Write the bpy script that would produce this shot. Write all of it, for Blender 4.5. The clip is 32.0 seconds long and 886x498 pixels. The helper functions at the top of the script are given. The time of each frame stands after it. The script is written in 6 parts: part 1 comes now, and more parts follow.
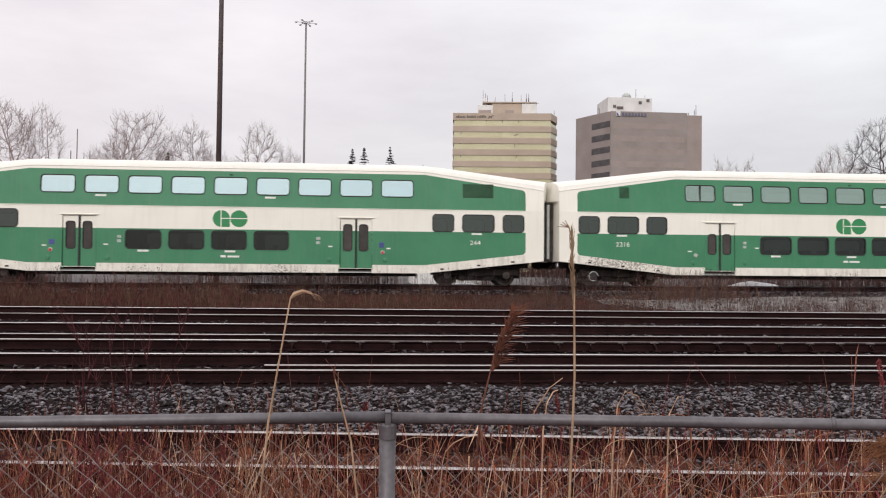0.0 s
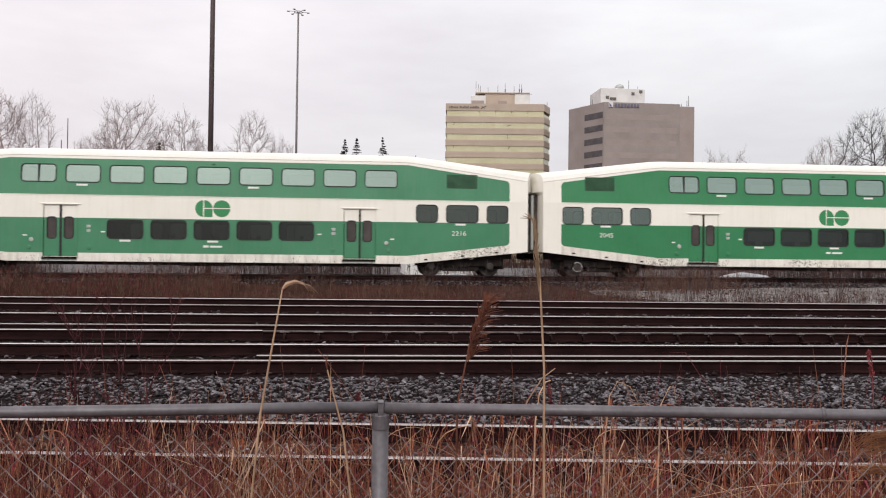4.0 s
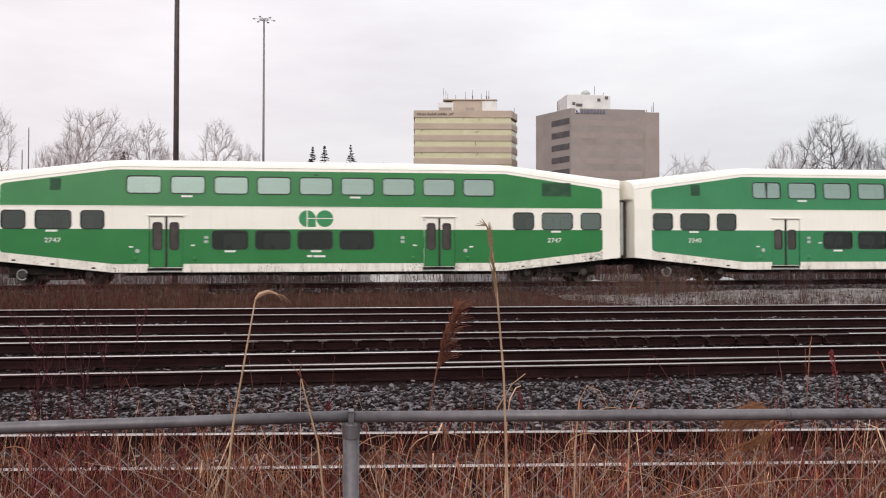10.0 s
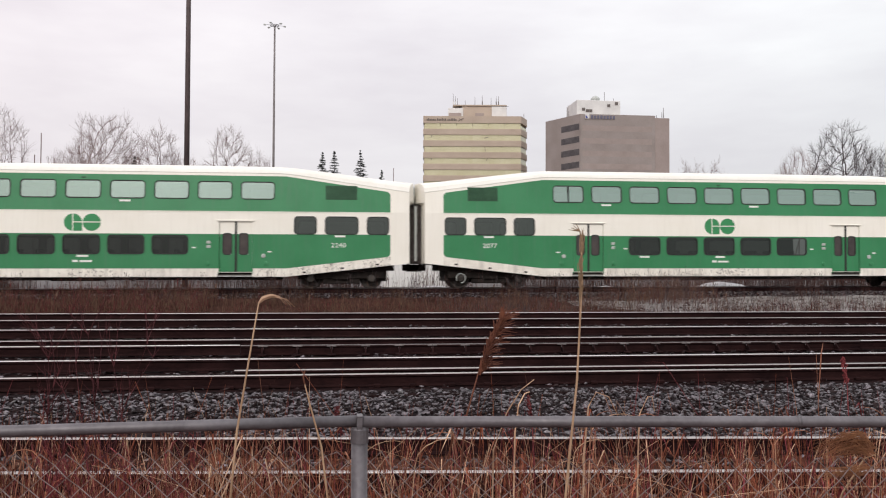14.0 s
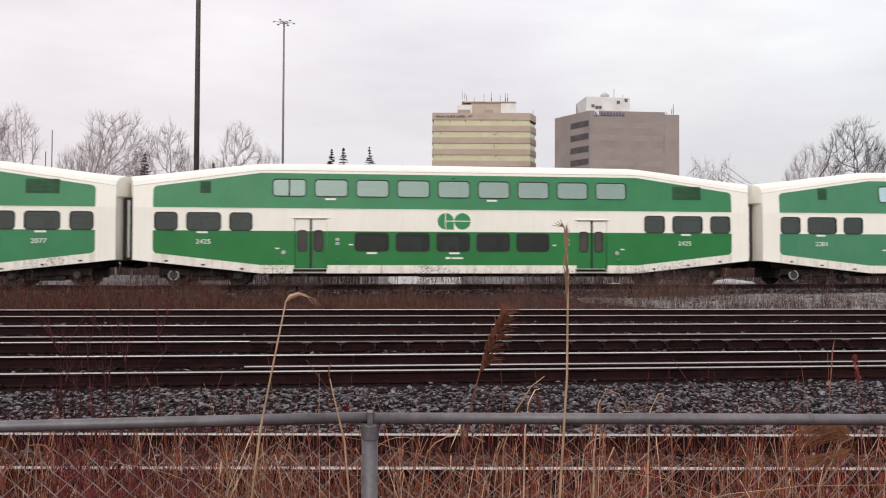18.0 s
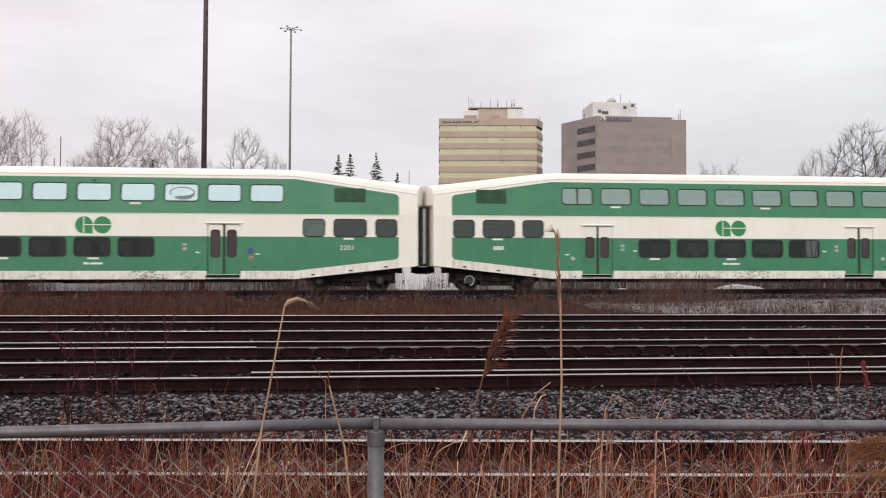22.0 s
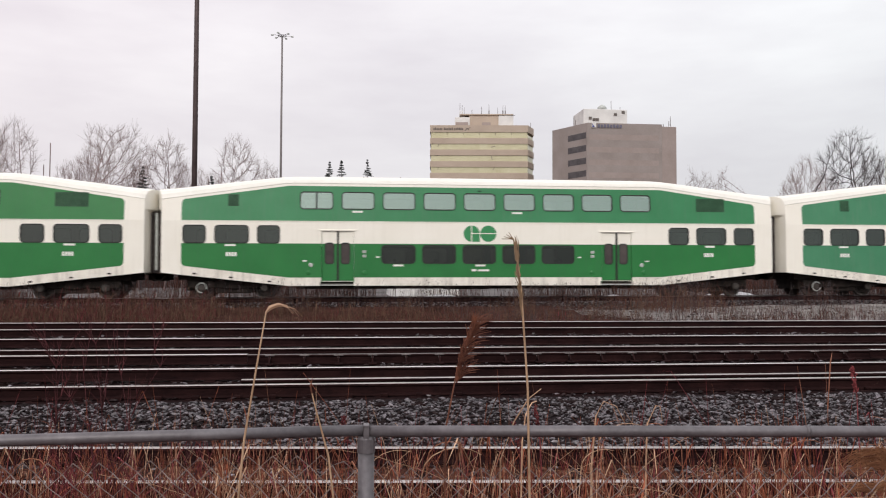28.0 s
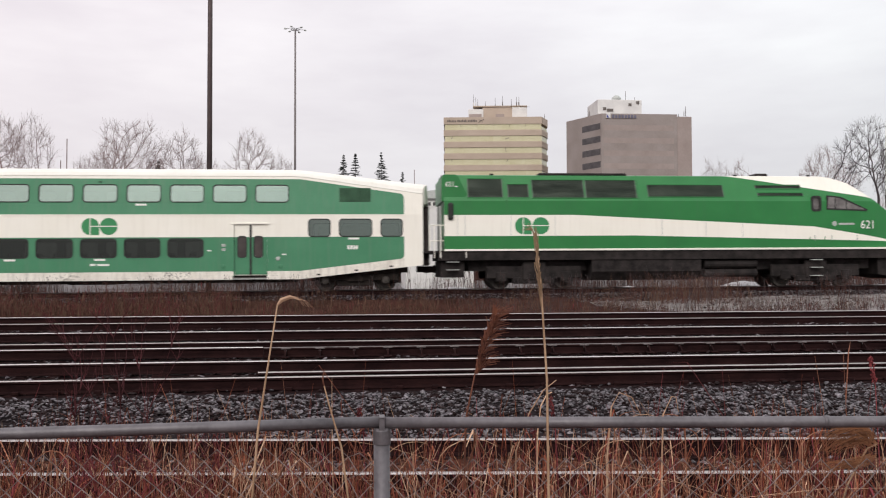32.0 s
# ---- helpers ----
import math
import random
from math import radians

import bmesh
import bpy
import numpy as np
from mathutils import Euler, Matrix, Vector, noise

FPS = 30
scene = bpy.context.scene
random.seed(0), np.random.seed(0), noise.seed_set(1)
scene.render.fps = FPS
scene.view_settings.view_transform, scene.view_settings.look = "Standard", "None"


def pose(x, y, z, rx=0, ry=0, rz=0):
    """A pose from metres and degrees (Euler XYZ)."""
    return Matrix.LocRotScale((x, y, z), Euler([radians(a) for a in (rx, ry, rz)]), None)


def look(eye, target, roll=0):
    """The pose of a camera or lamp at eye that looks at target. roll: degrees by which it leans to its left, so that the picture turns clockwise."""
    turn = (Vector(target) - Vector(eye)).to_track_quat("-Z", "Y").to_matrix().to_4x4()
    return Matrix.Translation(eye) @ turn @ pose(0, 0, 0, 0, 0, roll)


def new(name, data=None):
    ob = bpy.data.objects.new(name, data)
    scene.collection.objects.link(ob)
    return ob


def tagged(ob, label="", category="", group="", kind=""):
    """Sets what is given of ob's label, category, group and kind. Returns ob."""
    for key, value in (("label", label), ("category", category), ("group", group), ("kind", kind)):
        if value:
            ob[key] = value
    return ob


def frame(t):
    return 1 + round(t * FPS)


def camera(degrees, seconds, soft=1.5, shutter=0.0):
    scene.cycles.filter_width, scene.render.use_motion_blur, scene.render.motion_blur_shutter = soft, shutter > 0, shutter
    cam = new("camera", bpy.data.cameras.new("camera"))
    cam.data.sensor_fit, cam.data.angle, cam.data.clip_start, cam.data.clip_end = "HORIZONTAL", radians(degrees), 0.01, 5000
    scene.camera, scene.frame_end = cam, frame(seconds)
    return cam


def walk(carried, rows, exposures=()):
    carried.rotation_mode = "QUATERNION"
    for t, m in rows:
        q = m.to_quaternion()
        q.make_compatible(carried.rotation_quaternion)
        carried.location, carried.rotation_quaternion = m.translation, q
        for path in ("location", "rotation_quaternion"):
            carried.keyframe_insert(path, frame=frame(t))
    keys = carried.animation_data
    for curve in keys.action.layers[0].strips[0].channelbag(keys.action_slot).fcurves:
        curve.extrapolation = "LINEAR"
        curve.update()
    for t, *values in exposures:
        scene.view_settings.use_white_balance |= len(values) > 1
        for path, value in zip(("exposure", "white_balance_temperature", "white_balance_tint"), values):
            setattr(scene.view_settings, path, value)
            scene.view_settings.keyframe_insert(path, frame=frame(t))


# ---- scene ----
# Axes: x runs along the tracks, y away from the camera, z up; z = 0 is the ground at the fence.
EYE_Z = 1.65


def view(dx, dz, pitch, yaw, roll):
    """The hand-steadied camera: small shifts in metres, then tilt, turn and lean in degrees."""
    return pose(dx, 0, EYE_Z + dz, 90 + pitch, 0, yaw) @ pose(0, 0, 0, 0, 0, roll)


cam = camera(58.5, 32.0, soft=1.15, shutter=0.25)
walk(cam, [
    (0, view(0.0009, -0.0002, 1.215, -5.034, 0.711)),
    (0.5, view(0.0024, -0.0005, 1.291, -5.066, 0.824)),
    (1, view(0.0000, -0.0007, 1.364, -5.389, 0.885)),
    (1.5, view(-0.0015, -0.0006, 1.182, -5.392, 0.879)),
    (2, view(-0.0001, -0.0002, 1.045, -5.408, 0.755)),
    (2.5, view(-0.0006, -0.0019, 0.981, -5.375, 0.992)),
    (3, view(-0.0011, -0.0020, 0.799, -5.322, 0.996)),
    (3.5, view(-0.0007, -0.0013, 0.650, -5.412, 0.919)),
    (5.5, view(-0.0004, 0.0007, 0.426, -6.293, 0.468)),
    (6, view(0.0010, -0.0001, 0.485, -6.573, 0.307)),
    (6.5, view(0.0023, 0.0003, 0.455, -6.827, 0.132)),
    (7, view(0.0004, 0.0002, 0.372, -7.038, 0.328)),
    (7.5, view(-0.0020, 0.0008, 0.290, -7.208, 0.394)),
    (8, view(-0.0020, -0.0003, 0.136, -7.261, 0.209)),
    (8.5, view(-0.0023, 0.0005, 0.128, -7.248, 0.325)),
    (9, view(0.0011, 0.0013, 0.458, -7.123, 0.211)),
    (9.5, view(-0.0002, 0.0022, 0.900, -7.532, 0.220)),
    (10, view(0.0014, 0.0008, 1.052, -7.787, 0.064)),
    (10.5, view(-0.0010, 0.0018, 0.889, -7.957, 0.221)),
    (11, view(0.0010, 0.0015, 0.843, -7.577, 0.316)),
    (11.5, view(-0.0012, 0.0021, 0.774, -7.383, 0.405)),
    (12, view(0.0001, 0.0002, 0.852, -7.124, 0.536)),
    (12.5, view(0.0034, -0.0008, 0.960, -6.641, 0.476)),
    (13, view(0.0047, 0.0003, 1.165, -6.750, 0.371)),
    (13.5, view(0.0045, 0.0008, 1.420, -7.063, 0.261)),
    (14, view(0.0024, 0.0002, 1.443, -7.114, 0.240)),
    (14.5, view(-0.0007, 0.0003, 1.381, -7.046, 0.242)),
    (16.5, view(-0.0023, 0.0003, 1.199, -6.720, 0.330)),
    (17, view(-0.0004, -0.0006, 1.280, -6.462, 0.285)),
    (17.5, view(-0.0003, 0.0010, 1.299, -6.456, 0.298)),
    (18, view(-0.0024, -0.0004, 1.210, -6.474, 0.315)),
    (18.5, view(-0.0033, 0.0003, 1.150, -6.415, 0.546)),
    (19, view(-0.0020, -0.0004, 1.291, -6.371, 0.358)),
    (19.5, view(-0.0023, 0.0010, 1.447, -6.388, 0.471)),
    (20, view(-0.0031, -0.0005, 1.539, -6.298, 0.466)),
    (20.5, view(-0.0030, 0.0001, 1.521, -6.342, 0.510)),
    (21, view(-0.0021, 0.0003, 1.444, -6.288, 0.389)),
    (21.5, view(-0.0007, -0.0003, 1.469, -6.213, 0.318)),
    (22, view(0.0003, 0.0000, 1.610, -5.983, 0.249)),
    (22.5, view(0.0009, 0.0002, 1.808, -5.902, 0.452)),
    (23, view(-0.0003, -0.0018, 1.984, -5.945, 0.573)),
    (23.5, view(-0.0001, -0.0010, 1.914, -6.164, 0.572)),
    (24, view(0.0006, -0.0015, 1.807, -6.254, 0.590)),
    (24.5, view(-0.0014, 0.0001, 1.746, -6.346, 0.763)),
    (25, view(-0.0007, -0.0002, 1.714, -6.412, 0.635)),
    (25.5, view(-0.0021, 0.0004, 1.563, -6.345, 0.387)),
    (27.5, view(0.0010, -0.0007, 1.945, -6.504, 0.282)),
    (28, view(0.0032, 0.0000, 2.092, -6.611, 0.193)),
    (28.5, view(0.0018, 0.0001, 2.147, -6.860, 0.272)),
    (29, view(0.0003, -0.0003, 2.099, -6.900, 0.098)),
    (29.5, view(-0.0007, 0.0005, 1.978, -6.661, 0.136)),
    (30, view(0.0022, -0.0002, 1.859, -6.362, 0.154)),
    (30.5, view(-0.0034, 0.0000, 1.739, -6.352, 0.132)),
    (31, view(0.0008, -0.0002, 1.603, -6.046, 0.022)),
    (31.5, view(0.0033, -0.0006, 1.525, -5.772, -0.026)),
    (32, view(0.0044, -0.0016, 1.541, -5.565, -0.173)),
], [(0, 0.05), (2, 0.06), (3, 0.08), (6, 0.10), (9, 0.14), (13, 0.09), (18, 0.08), (20, 0.06), (22, 0.05), (30, 0.05), (32, 0.07)])

# ---- light: bright overcast, the veiled sun high behind the camera ----
SUN_EL, SUN_AZ = 38.0, 200.0
world = bpy.data.worlds.new("overcast_sky")
scene.world = world
world.use_nodes = True
nt = world.node_tree
nt.nodes.clear()


def wnode(kind, **kw):
    n = nt.nodes.new(kind)
    for k, v in kw.items():
        n.inputs[k].default_value = v
    return n


sky = wnode("ShaderNodeTexSky")
sky.sky_type, sky.sun_disc = "NISHITA", False
sky.sun_elevation, sky.sun_rotation = radians(SUN_EL), radians(SUN_AZ)
sky.dust_density, sky.air_density = 4.0, 1.0
geo = wnode("ShaderNodeTexCoord")
sep = wnode("ShaderNodeSeparateXYZ")
nt.links.new(geo.outputs["Generated"], sep.inputs[0])
stretch = wnode("ShaderNodeMapping")
stretch.inputs["Scale"].default_value = (1.3, 1.3, 5.0)
nt.links.new(geo.outputs["Generated"], stretch.inputs[0])
clouds = wnode("ShaderNodeTexNoise", Scale=2.2, Detail=5.0, Roughness=0.55)
nt.links.new(stretch.outputs[0], clouds.inputs["Vector"])
ramp = wnode("ShaderNodeValToRGB")
ramp.color_ramp.elements[0].position, ramp.color_ramp.elements[0].color = 0.30, (0.80, 0.768, 0.80, 1)
ramp.color_ramp.elements[1].position, ramp.color_ramp.elements[1].color = 0.72, (0.975, 0.957, 0.968, 1)
nt.links.new(clouds.outputs["Fac"], ramp.inputs["Fac"])
# an overcast sky is brighter towards the zenith
rise = wnode("ShaderNodeMapRange")
rise.inputs["From Min"].default_value, rise.inputs["From Max"].default_value = 0.0, 1.0
rise.inputs["To Min"].default_value, rise.inputs["To Max"].default_value = 0.86, 1.75
nt.links.new(sep.outputs["Z"], rise.inputs["Value"])
deck = wnode("ShaderNodeMix")
deck.data_type, deck.blend_type = "RGBA", "MULTIPLY"
deck.inputs["Factor"].default_value = 1.0
nt.links.new(ramp.outputs["Color"], deck.inputs["A"])
nt.links.new(rise.outputs["Result"], deck.inputs["B"])
tint = wnode("ShaderNodeMapRange")
tint.inputs["From Min"].default_value, tint.inputs["From Max"].default_value = -0.5, 0.7
nt.links.new(sep.outputs["X"], tint.inputs["Value"])
hue = wnode("ShaderNodeValToRGB")
hue.color_ramp.elements[0].color, hue.color_ramp.elements[1].color = (1.035, 0.988, 1.0, 1), (0.955, 0.993, 0.995, 1)
nt.links.new(tint.outputs["Result"], hue.inputs["Fac"])
tinted = wnode("ShaderNodeMix")
tinted.data_type, tinted.blend_type = "RGBA", "MULTIPLY"
tinted.inputs["Factor"].default_value = 1.0
nt.links.new(deck.outputs["Result"], tinted.inputs["A"])
nt.links.new(hue.outputs["Color"], tinted.inputs["B"])
bg_cloud = wnode("ShaderNodeBackground", Strength=0.93)
nt.links.new(tinted.outputs["Result"], bg_cloud.inputs["Color"])
bg_sky = wnode("ShaderNodeBackground", Strength=0.1)
nt.links.new(sky.outputs["Color"], bg_sky.inputs["Color"])
veil = wnode("ShaderNodeMixShader", Fac=0.94)
nt.links.new(bg_sky.outputs[0], veil.inputs[1])
nt.links.new(bg_cloud.outputs[0], veil.inputs[2])
nt.links.new(veil.outputs[0], wnode("ShaderNodeOutputWorld").inputs["Surface"])

sun_data = bpy.data.lights.new("sun", "SUN")
sun_data.energy, sun_data.angle, sun_data.color = 1.5, radians(25), (1.0, 0.96, 0.9)
sun = new("sun", sun_data)
sun.matrix_world = look((-14, -40, 36), (0, 12, 0))
scene.view_settings.exposure = 0.1

# ---- materials ----


def mat(name, a, b, scale=6.0, rough=0.7, metal=0.0, bump=0.2, fine=40.0, stretch=(1, 1, 1), vary=0.0, spec=0.4, streak=None, specks=None):
    """Two colours mixed by coarse and fine noise in object space, with fine relief; vary: brightness by object."""
    m = bpy.data.materials.new(name)
    m.use_nodes = True
    t = m.node_tree
    bsdf = t.nodes["Principled BSDF"]
    co = t.nodes.new("ShaderNodeTexCoord")
    mp = t.nodes.new("ShaderNodeMapping")
    mp.inputs["Scale"].default_value = stretch
    own = t.nodes.new("ShaderNodeObjectInfo")
    away = t.nodes.new("ShaderNodeVectorMath")
    away.operation = "MULTIPLY_ADD"
    t.links.new(own.outputs["Random"], away.inputs[0])
    away.inputs[1].default_value = (37.0, 23.0, 11.0)
    t.links.new(co.outputs["Object"], away.inputs[2])
    t.links.new(away.outputs[0], mp.inputs[0])
    big = t.nodes.new("ShaderNodeTexNoise")
    big.inputs["Scale"].default_value, big.inputs["Detail"].default_value = scale, 6
    small = t.nodes.new("ShaderNodeTexNoise")
    small.inputs["Scale"].default_value, small.inputs["Detail"].default_value = fine, 3
    t.links.new(mp.outputs[0], big.inputs["Vector"])
    t.links.new(mp.outputs[0], small.inputs["Vector"])
    add = t.nodes.new("ShaderNodeMath")
    add.operation = "MULTIPLY_ADD"
    t.links.new(small.outputs["Fac"], add.inputs[0])
    add.inputs[1].default_value = 0.45
    t.links.new(big.outputs["Fac"], add.inputs[2])
    rp = t.nodes.new("ShaderNodeValToRGB")
    rp.color_ramp.elements[0].position, rp.color_ramp.elements[0].color = 0.48, (*a, 1)
    rp.color_ramp.elements[1].position, rp.color_ramp.elements[1].color = 0.95, (*b, 1)
    t.links.new(add.outputs[0], rp.inputs["Fac"])
    out = rp.outputs["Color"]
    if vary:
        info = t.nodes.new("ShaderNodeObjectInfo")
        isl = t.nodes.new("ShaderNodeNewGeometry")
        sm = t.nodes.new("ShaderNodeMath")
        sm.operation = "ADD"
        t.links.new(info.outputs["Random"], sm.inputs[0])
        t.links.new(isl.outputs["Random Per Island"], sm.inputs[1])
        mr = t.nodes.new("ShaderNodeMapRange")
        mr.inputs["From Max"].default_value = 2.0
        mr.inputs["To Min"].default_value, mr.inputs["To Max"].default_value = 1 - vary, 1 + vary
        t.links.new(sm.outputs[0], mr.inputs["Value"])
        hs = t.nodes.new("ShaderNodeHueSaturation")
        t.links.new(mr.outputs["Result"], hs.inputs["Value"])
        t.links.new(out, hs.inputs["Color"])
        out = hs.outputs["Color"]
    if streak:
        # thin runs of grime down the sides
        ms = t.nodes.new("ShaderNodeMapping")
        ms.inputs["Scale"].default_value = (5.0, 5.0, 0.35)
        t.links.new(away.outputs[0], ms.inputs[0])
        ns = t.nodes.new("ShaderNodeTexNoise")
        ns.inputs["Scale"].default_value, ns.inputs["Detail"].default_value = 1.6, 5
        t.links.new(ms.outputs[0], ns.inputs["Vector"])
        mr2 = t.nodes.new("ShaderNodeMapRange")
        mr2.inputs["From Min"].default_value, mr2.inputs["From Max"].default_value = 0.5, 0.8
        mr2.inputs["To Max"].default_value = streak[3]
        t.links.new(ns.outputs["Fac"], mr2.inputs["Value"])
        mx = t.nodes.new("ShaderNodeMix")
        mx.data_type = "RGBA"
        t.links.new(mr2.outputs["Result"], mx.inputs["Factor"])
        t.links.new(out, mx.inputs["A"])
        mx.inputs["B"].default_value = (*streak[:3], 1)
        out = mx.outputs["Result"]
    if specks:
        # splashes of dirt in loose patches
        patch = t.nodes.new("ShaderNodeTexNoise")
        patch.inputs["Scale"].default_value, patch.inputs["Detail"].default_value = 0.32, 2
        drop = t.nodes.new("ShaderNodeTexNoise")
        drop.inputs["Scale"].default_value, drop.inputs["Detail"].default_value = 13, 4
        prod = t.nodes.new("ShaderNodeMath")
        prod.operation = "MULTIPLY"
        for q, k in ((patch, 0), (drop, 1)):
            t.links.new(away.outputs[0], q.inputs["Vector"])
            t.links.new(q.outputs["Fac"], prod.inputs[k])
        cut = t.nodes.new("ShaderNodeMapRange")
        cut.inputs["From Min"].default_value, cut.inputs["From Max"].default_value = 0.348, 0.378
        cut.inputs["To Max"].default_value = 0.65
        t.links.new(prod.outputs[0], cut.inputs["Value"])
        mx = t.nodes.new("ShaderNodeMix")
        mx.data_type = "RGBA"
        t.links.new(cut.outputs["Result"], mx.inputs["Factor"])
        t.links.new(out, mx.inputs["A"])
        mx.inputs["B"].default_value = (*specks, 1)
        out = mx.outputs["Result"]
    t.links.new(out, bsdf.inputs["Base Color"])
    bsdf.inputs["Roughness"].default_value, bsdf.inputs["Metallic"].default_value = rough, metal
    bsdf.inputs["Specular IOR Level"].default_value = spec
    if bump:
        bp = t.nodes.new("ShaderNodeBump")
        bp.inputs["Strength"].default_value, bp.inputs["Distance"].default_value = bump, 0.02
        t.links.new(add.outputs[0], bp.inputs["Height"])
        t.links.new(bp.outputs[0], bsdf.inputs["Normal"])
    return m


def glass(name, tint, rough=0.03, mirror=0.06, sheen=(1, 1, 1)):
    """Tinted glass; mirror: share of light thrown back by its coating."""
    m = bpy.data.materials.new(name)
    m.use_nodes = True
    t = m.node_tree
    t.nodes.clear()
    out = t.nodes.new("ShaderNodeOutputMaterial")
    tr = t.nodes.new("ShaderNodeBsdfTransparent")
    tr.inputs["Color"].default_value = (*tint, 1)
    gl = t.nodes.new("ShaderNodeBsdfGlossy")
    gl.inputs["Roughness"].default_value = rough
    gl.inputs["Color"].default_value = (*sheen, 1)
    mx = t.nodes.new("ShaderNodeMixShader")
    mx.inputs["Fac"].default_value = mirror
    t.links.new(tr.outputs[0], mx.inputs[1])
    t.links.new(gl.outputs[0], mx.inputs[2])
    t.links.new(mx.outputs[0], out.inputs["Surface"])
    return m


WHITE = mat("cream_white_paint", (0.80, 0.77, 0.685), (0.85, 0.825, 0.75), 0.8, 0.42, bump=0.02, streak=(0.35, 0.3, 0.24, 0.10))
ROOF_WHITE = mat("white_roof_paint", (0.70, 0.685, 0.625), (0.77, 0.755, 0.70), 0.8, 0.5, bump=0.02, streak=(0.3, 0.28, 0.24, 0.12))
SKIRT = mat("dirty_white_skirt", (0.64, 0.60, 0.53), (0.82, 0.79, 0.715), 2.6, 0.5, bump=0.03, fine=16, streak=(0.10, 0.08, 0.07, 0.40), specks=(0.05, 0.04, 0.035))
GREENS = {
    "fresh": mat("fresh_green_paint", (0.015, 0.150, 0.037), (0.023, 0.185, 0.047), 0.9, 0.35, bump=0.02, streak=(0.05, 0.12, 0.06, 0.25)),
    "worn": mat("worn_green_paint", (0.025, 0.178, 0.068), (0.037, 0.215, 0.088), 0.9, 0.42, bump=0.02, streak=(0.09, 0.17, 0.11, 0.3)),
    "faded": mat("faded_green_paint", (0.040, 0.186, 0.092), (0.058, 0.225, 0.117), 0.9, 0.48, bump=0.02, streak=(0.12, 0.2, 0.14, 0.35)),
}
GREENS["patched"] = GREENS["fresh"]
LOGO_GREEN = mat("logo_green_film", (0.03, 0.22, 0.08), (0.04, 0.24, 0.09), 2, 0.4, bump=0)
RUBBER = mat("black_rubber", (0.012, 0.012, 0.012), (0.03, 0.03, 0.028), 8, 0.75, bump=0.1)
UNDER = mat("grimy_underframe", (0.007, 0.006, 0.0055), (0.03, 0.023, 0.02), 4, 0.85, bump=0.3, spec=0.15)
UNDER_GREY = mat("dusty_grey_underframe", (0.006, 0.005, 0.005), (0.034, 0.028, 0.027), 3, 0.8, bump=0.4, fine=16, spec=0.2)
CAB_GLASS = mat("grey_cab_glass", (0.07, 0.062, 0.062), (0.22, 0.205, 0.20), 1.5, 0.12, bump=0.0, fine=5)
WHEEL_STEEL = mat("worn_wheel_steel", (0.02, 0.018, 0.016), (0.085, 0.075, 0.068), 5, 0.55, 0.3, bump=0.1, spec=0.2)
BELLOWS = mat("dusty_brown_bellows", (0.03, 0.023, 0.022), (0.10, 0.082, 0.076), 6, 0.9, bump=0.3)
LOUVRE = mat("dark_louvre_metal", (0.012, 0.058, 0.026), (0.034, 0.105, 0.052), 3, 0.6, bump=0.2)
# grilles vary in broad blotches from near black to grey-green
GRILLE = mat("mottled_engine_grille", (0.008, 0.022, 0.014), (0.10, 0.125, 0.098), 1.4, 0.5, bump=0.1, fine=7, stretch=(0.5, 1, 2.0))
LABEL_WHITE = mat("white_marking", (0.7, 0.7, 0.66), (0.8, 0.8, 0.76), 5, 0.5, bump=0)
LABEL_GREY = mat("grey_fitting", (0.3, 0.32, 0.3), (0.5, 0.52, 0.5), 9, 0.5, bump=0.05)
LABEL_RED = mat("red_marking", (0.4, 0.03, 0.02), (0.5, 0.06, 0.04), 9, 0.5, bump=0)
CABIN = mat("coach_interior_lining", (0.12, 0.115, 0.105), (0.18, 0.175, 0.16), 2, 0.8, bump=0)
SEATING = mat("seat_moquette", (0.03, 0.05, 0.045), (0.06, 0.09, 0.08), 12, 0.9, bump=0.1)
GLASS_UP = glass("upper_deck_glass", (0.20, 0.24, 0.22), 0.2, 0.43, (0.71, 0.91, 0.80))
# copy of the end glass with a passing bright reflection put into its tone
GLASS_REFLECT = glass("end_window_glass_reflecting", (0.22, 0.26, 0.24), 0.1, 0.2, (0.74, 0.90, 0.82))
SWIRL_GREY = mat("blue_grey_swirl", (0.13, 0.17, 0.18), (0.19, 0.235, 0.245), 8, 0.6, bump=0.05)
GLASS_BLUE = glass("blue_upper_deck_glass", (0.55, 0.72, 0.76), 0.15, 0.78, (0.71, 0.92, 0.94))
GLASS_MID = glass("end_window_glass", (0.085, 0.10, 0.09), 0.08, 0.10, (0.88, 1, 0.92))
GLASS_LOW = glass("lower_deck_glass", (0.11, 0.12, 0.11), 0.05, 0.05, (0.9, 1, 0.93))
STEEL_TOP = mat("polished_rail_head", (0.50, 0.465, 0.46), (0.66, 0.625, 0.62), 3, 0.3, 1.0, bump=0.02, stretch=(0.2, 4, 1))
# dimmer copy of the rail head: weaker sky reflection put into the colour
RAIL_DIM = mat("dim_rail_head", (0.30, 0.27, 0.265), (0.5, 0.46, 0.45), 3, 0.35, 0.9, bump=0.05, stretch=(0.3, 4, 1))
RUST = mat("rusty_rail_side", (0.0078, 0.0032, 0.0036), (0.0225, 0.0092, 0.0090), 5, 0.9, bump=0.3, stretch=(0.4, 1, 1), spec=0.07)
BRACE = mat("dull_brace_steel", (0.055, 0.047, 0.047), (0.19, 0.165, 0.165), 7, 0.6, 0.2, bump=0.2, spec=0.3)
TIE_WOOD = mat("creosoted_tie", (0.006, 0.0028, 0.0030), (0.016, 0.0077, 0.0076), 5, 0.9, bump=0.5, stretch=(4, 0.7, 1), vary=0.3, spec=0.05)
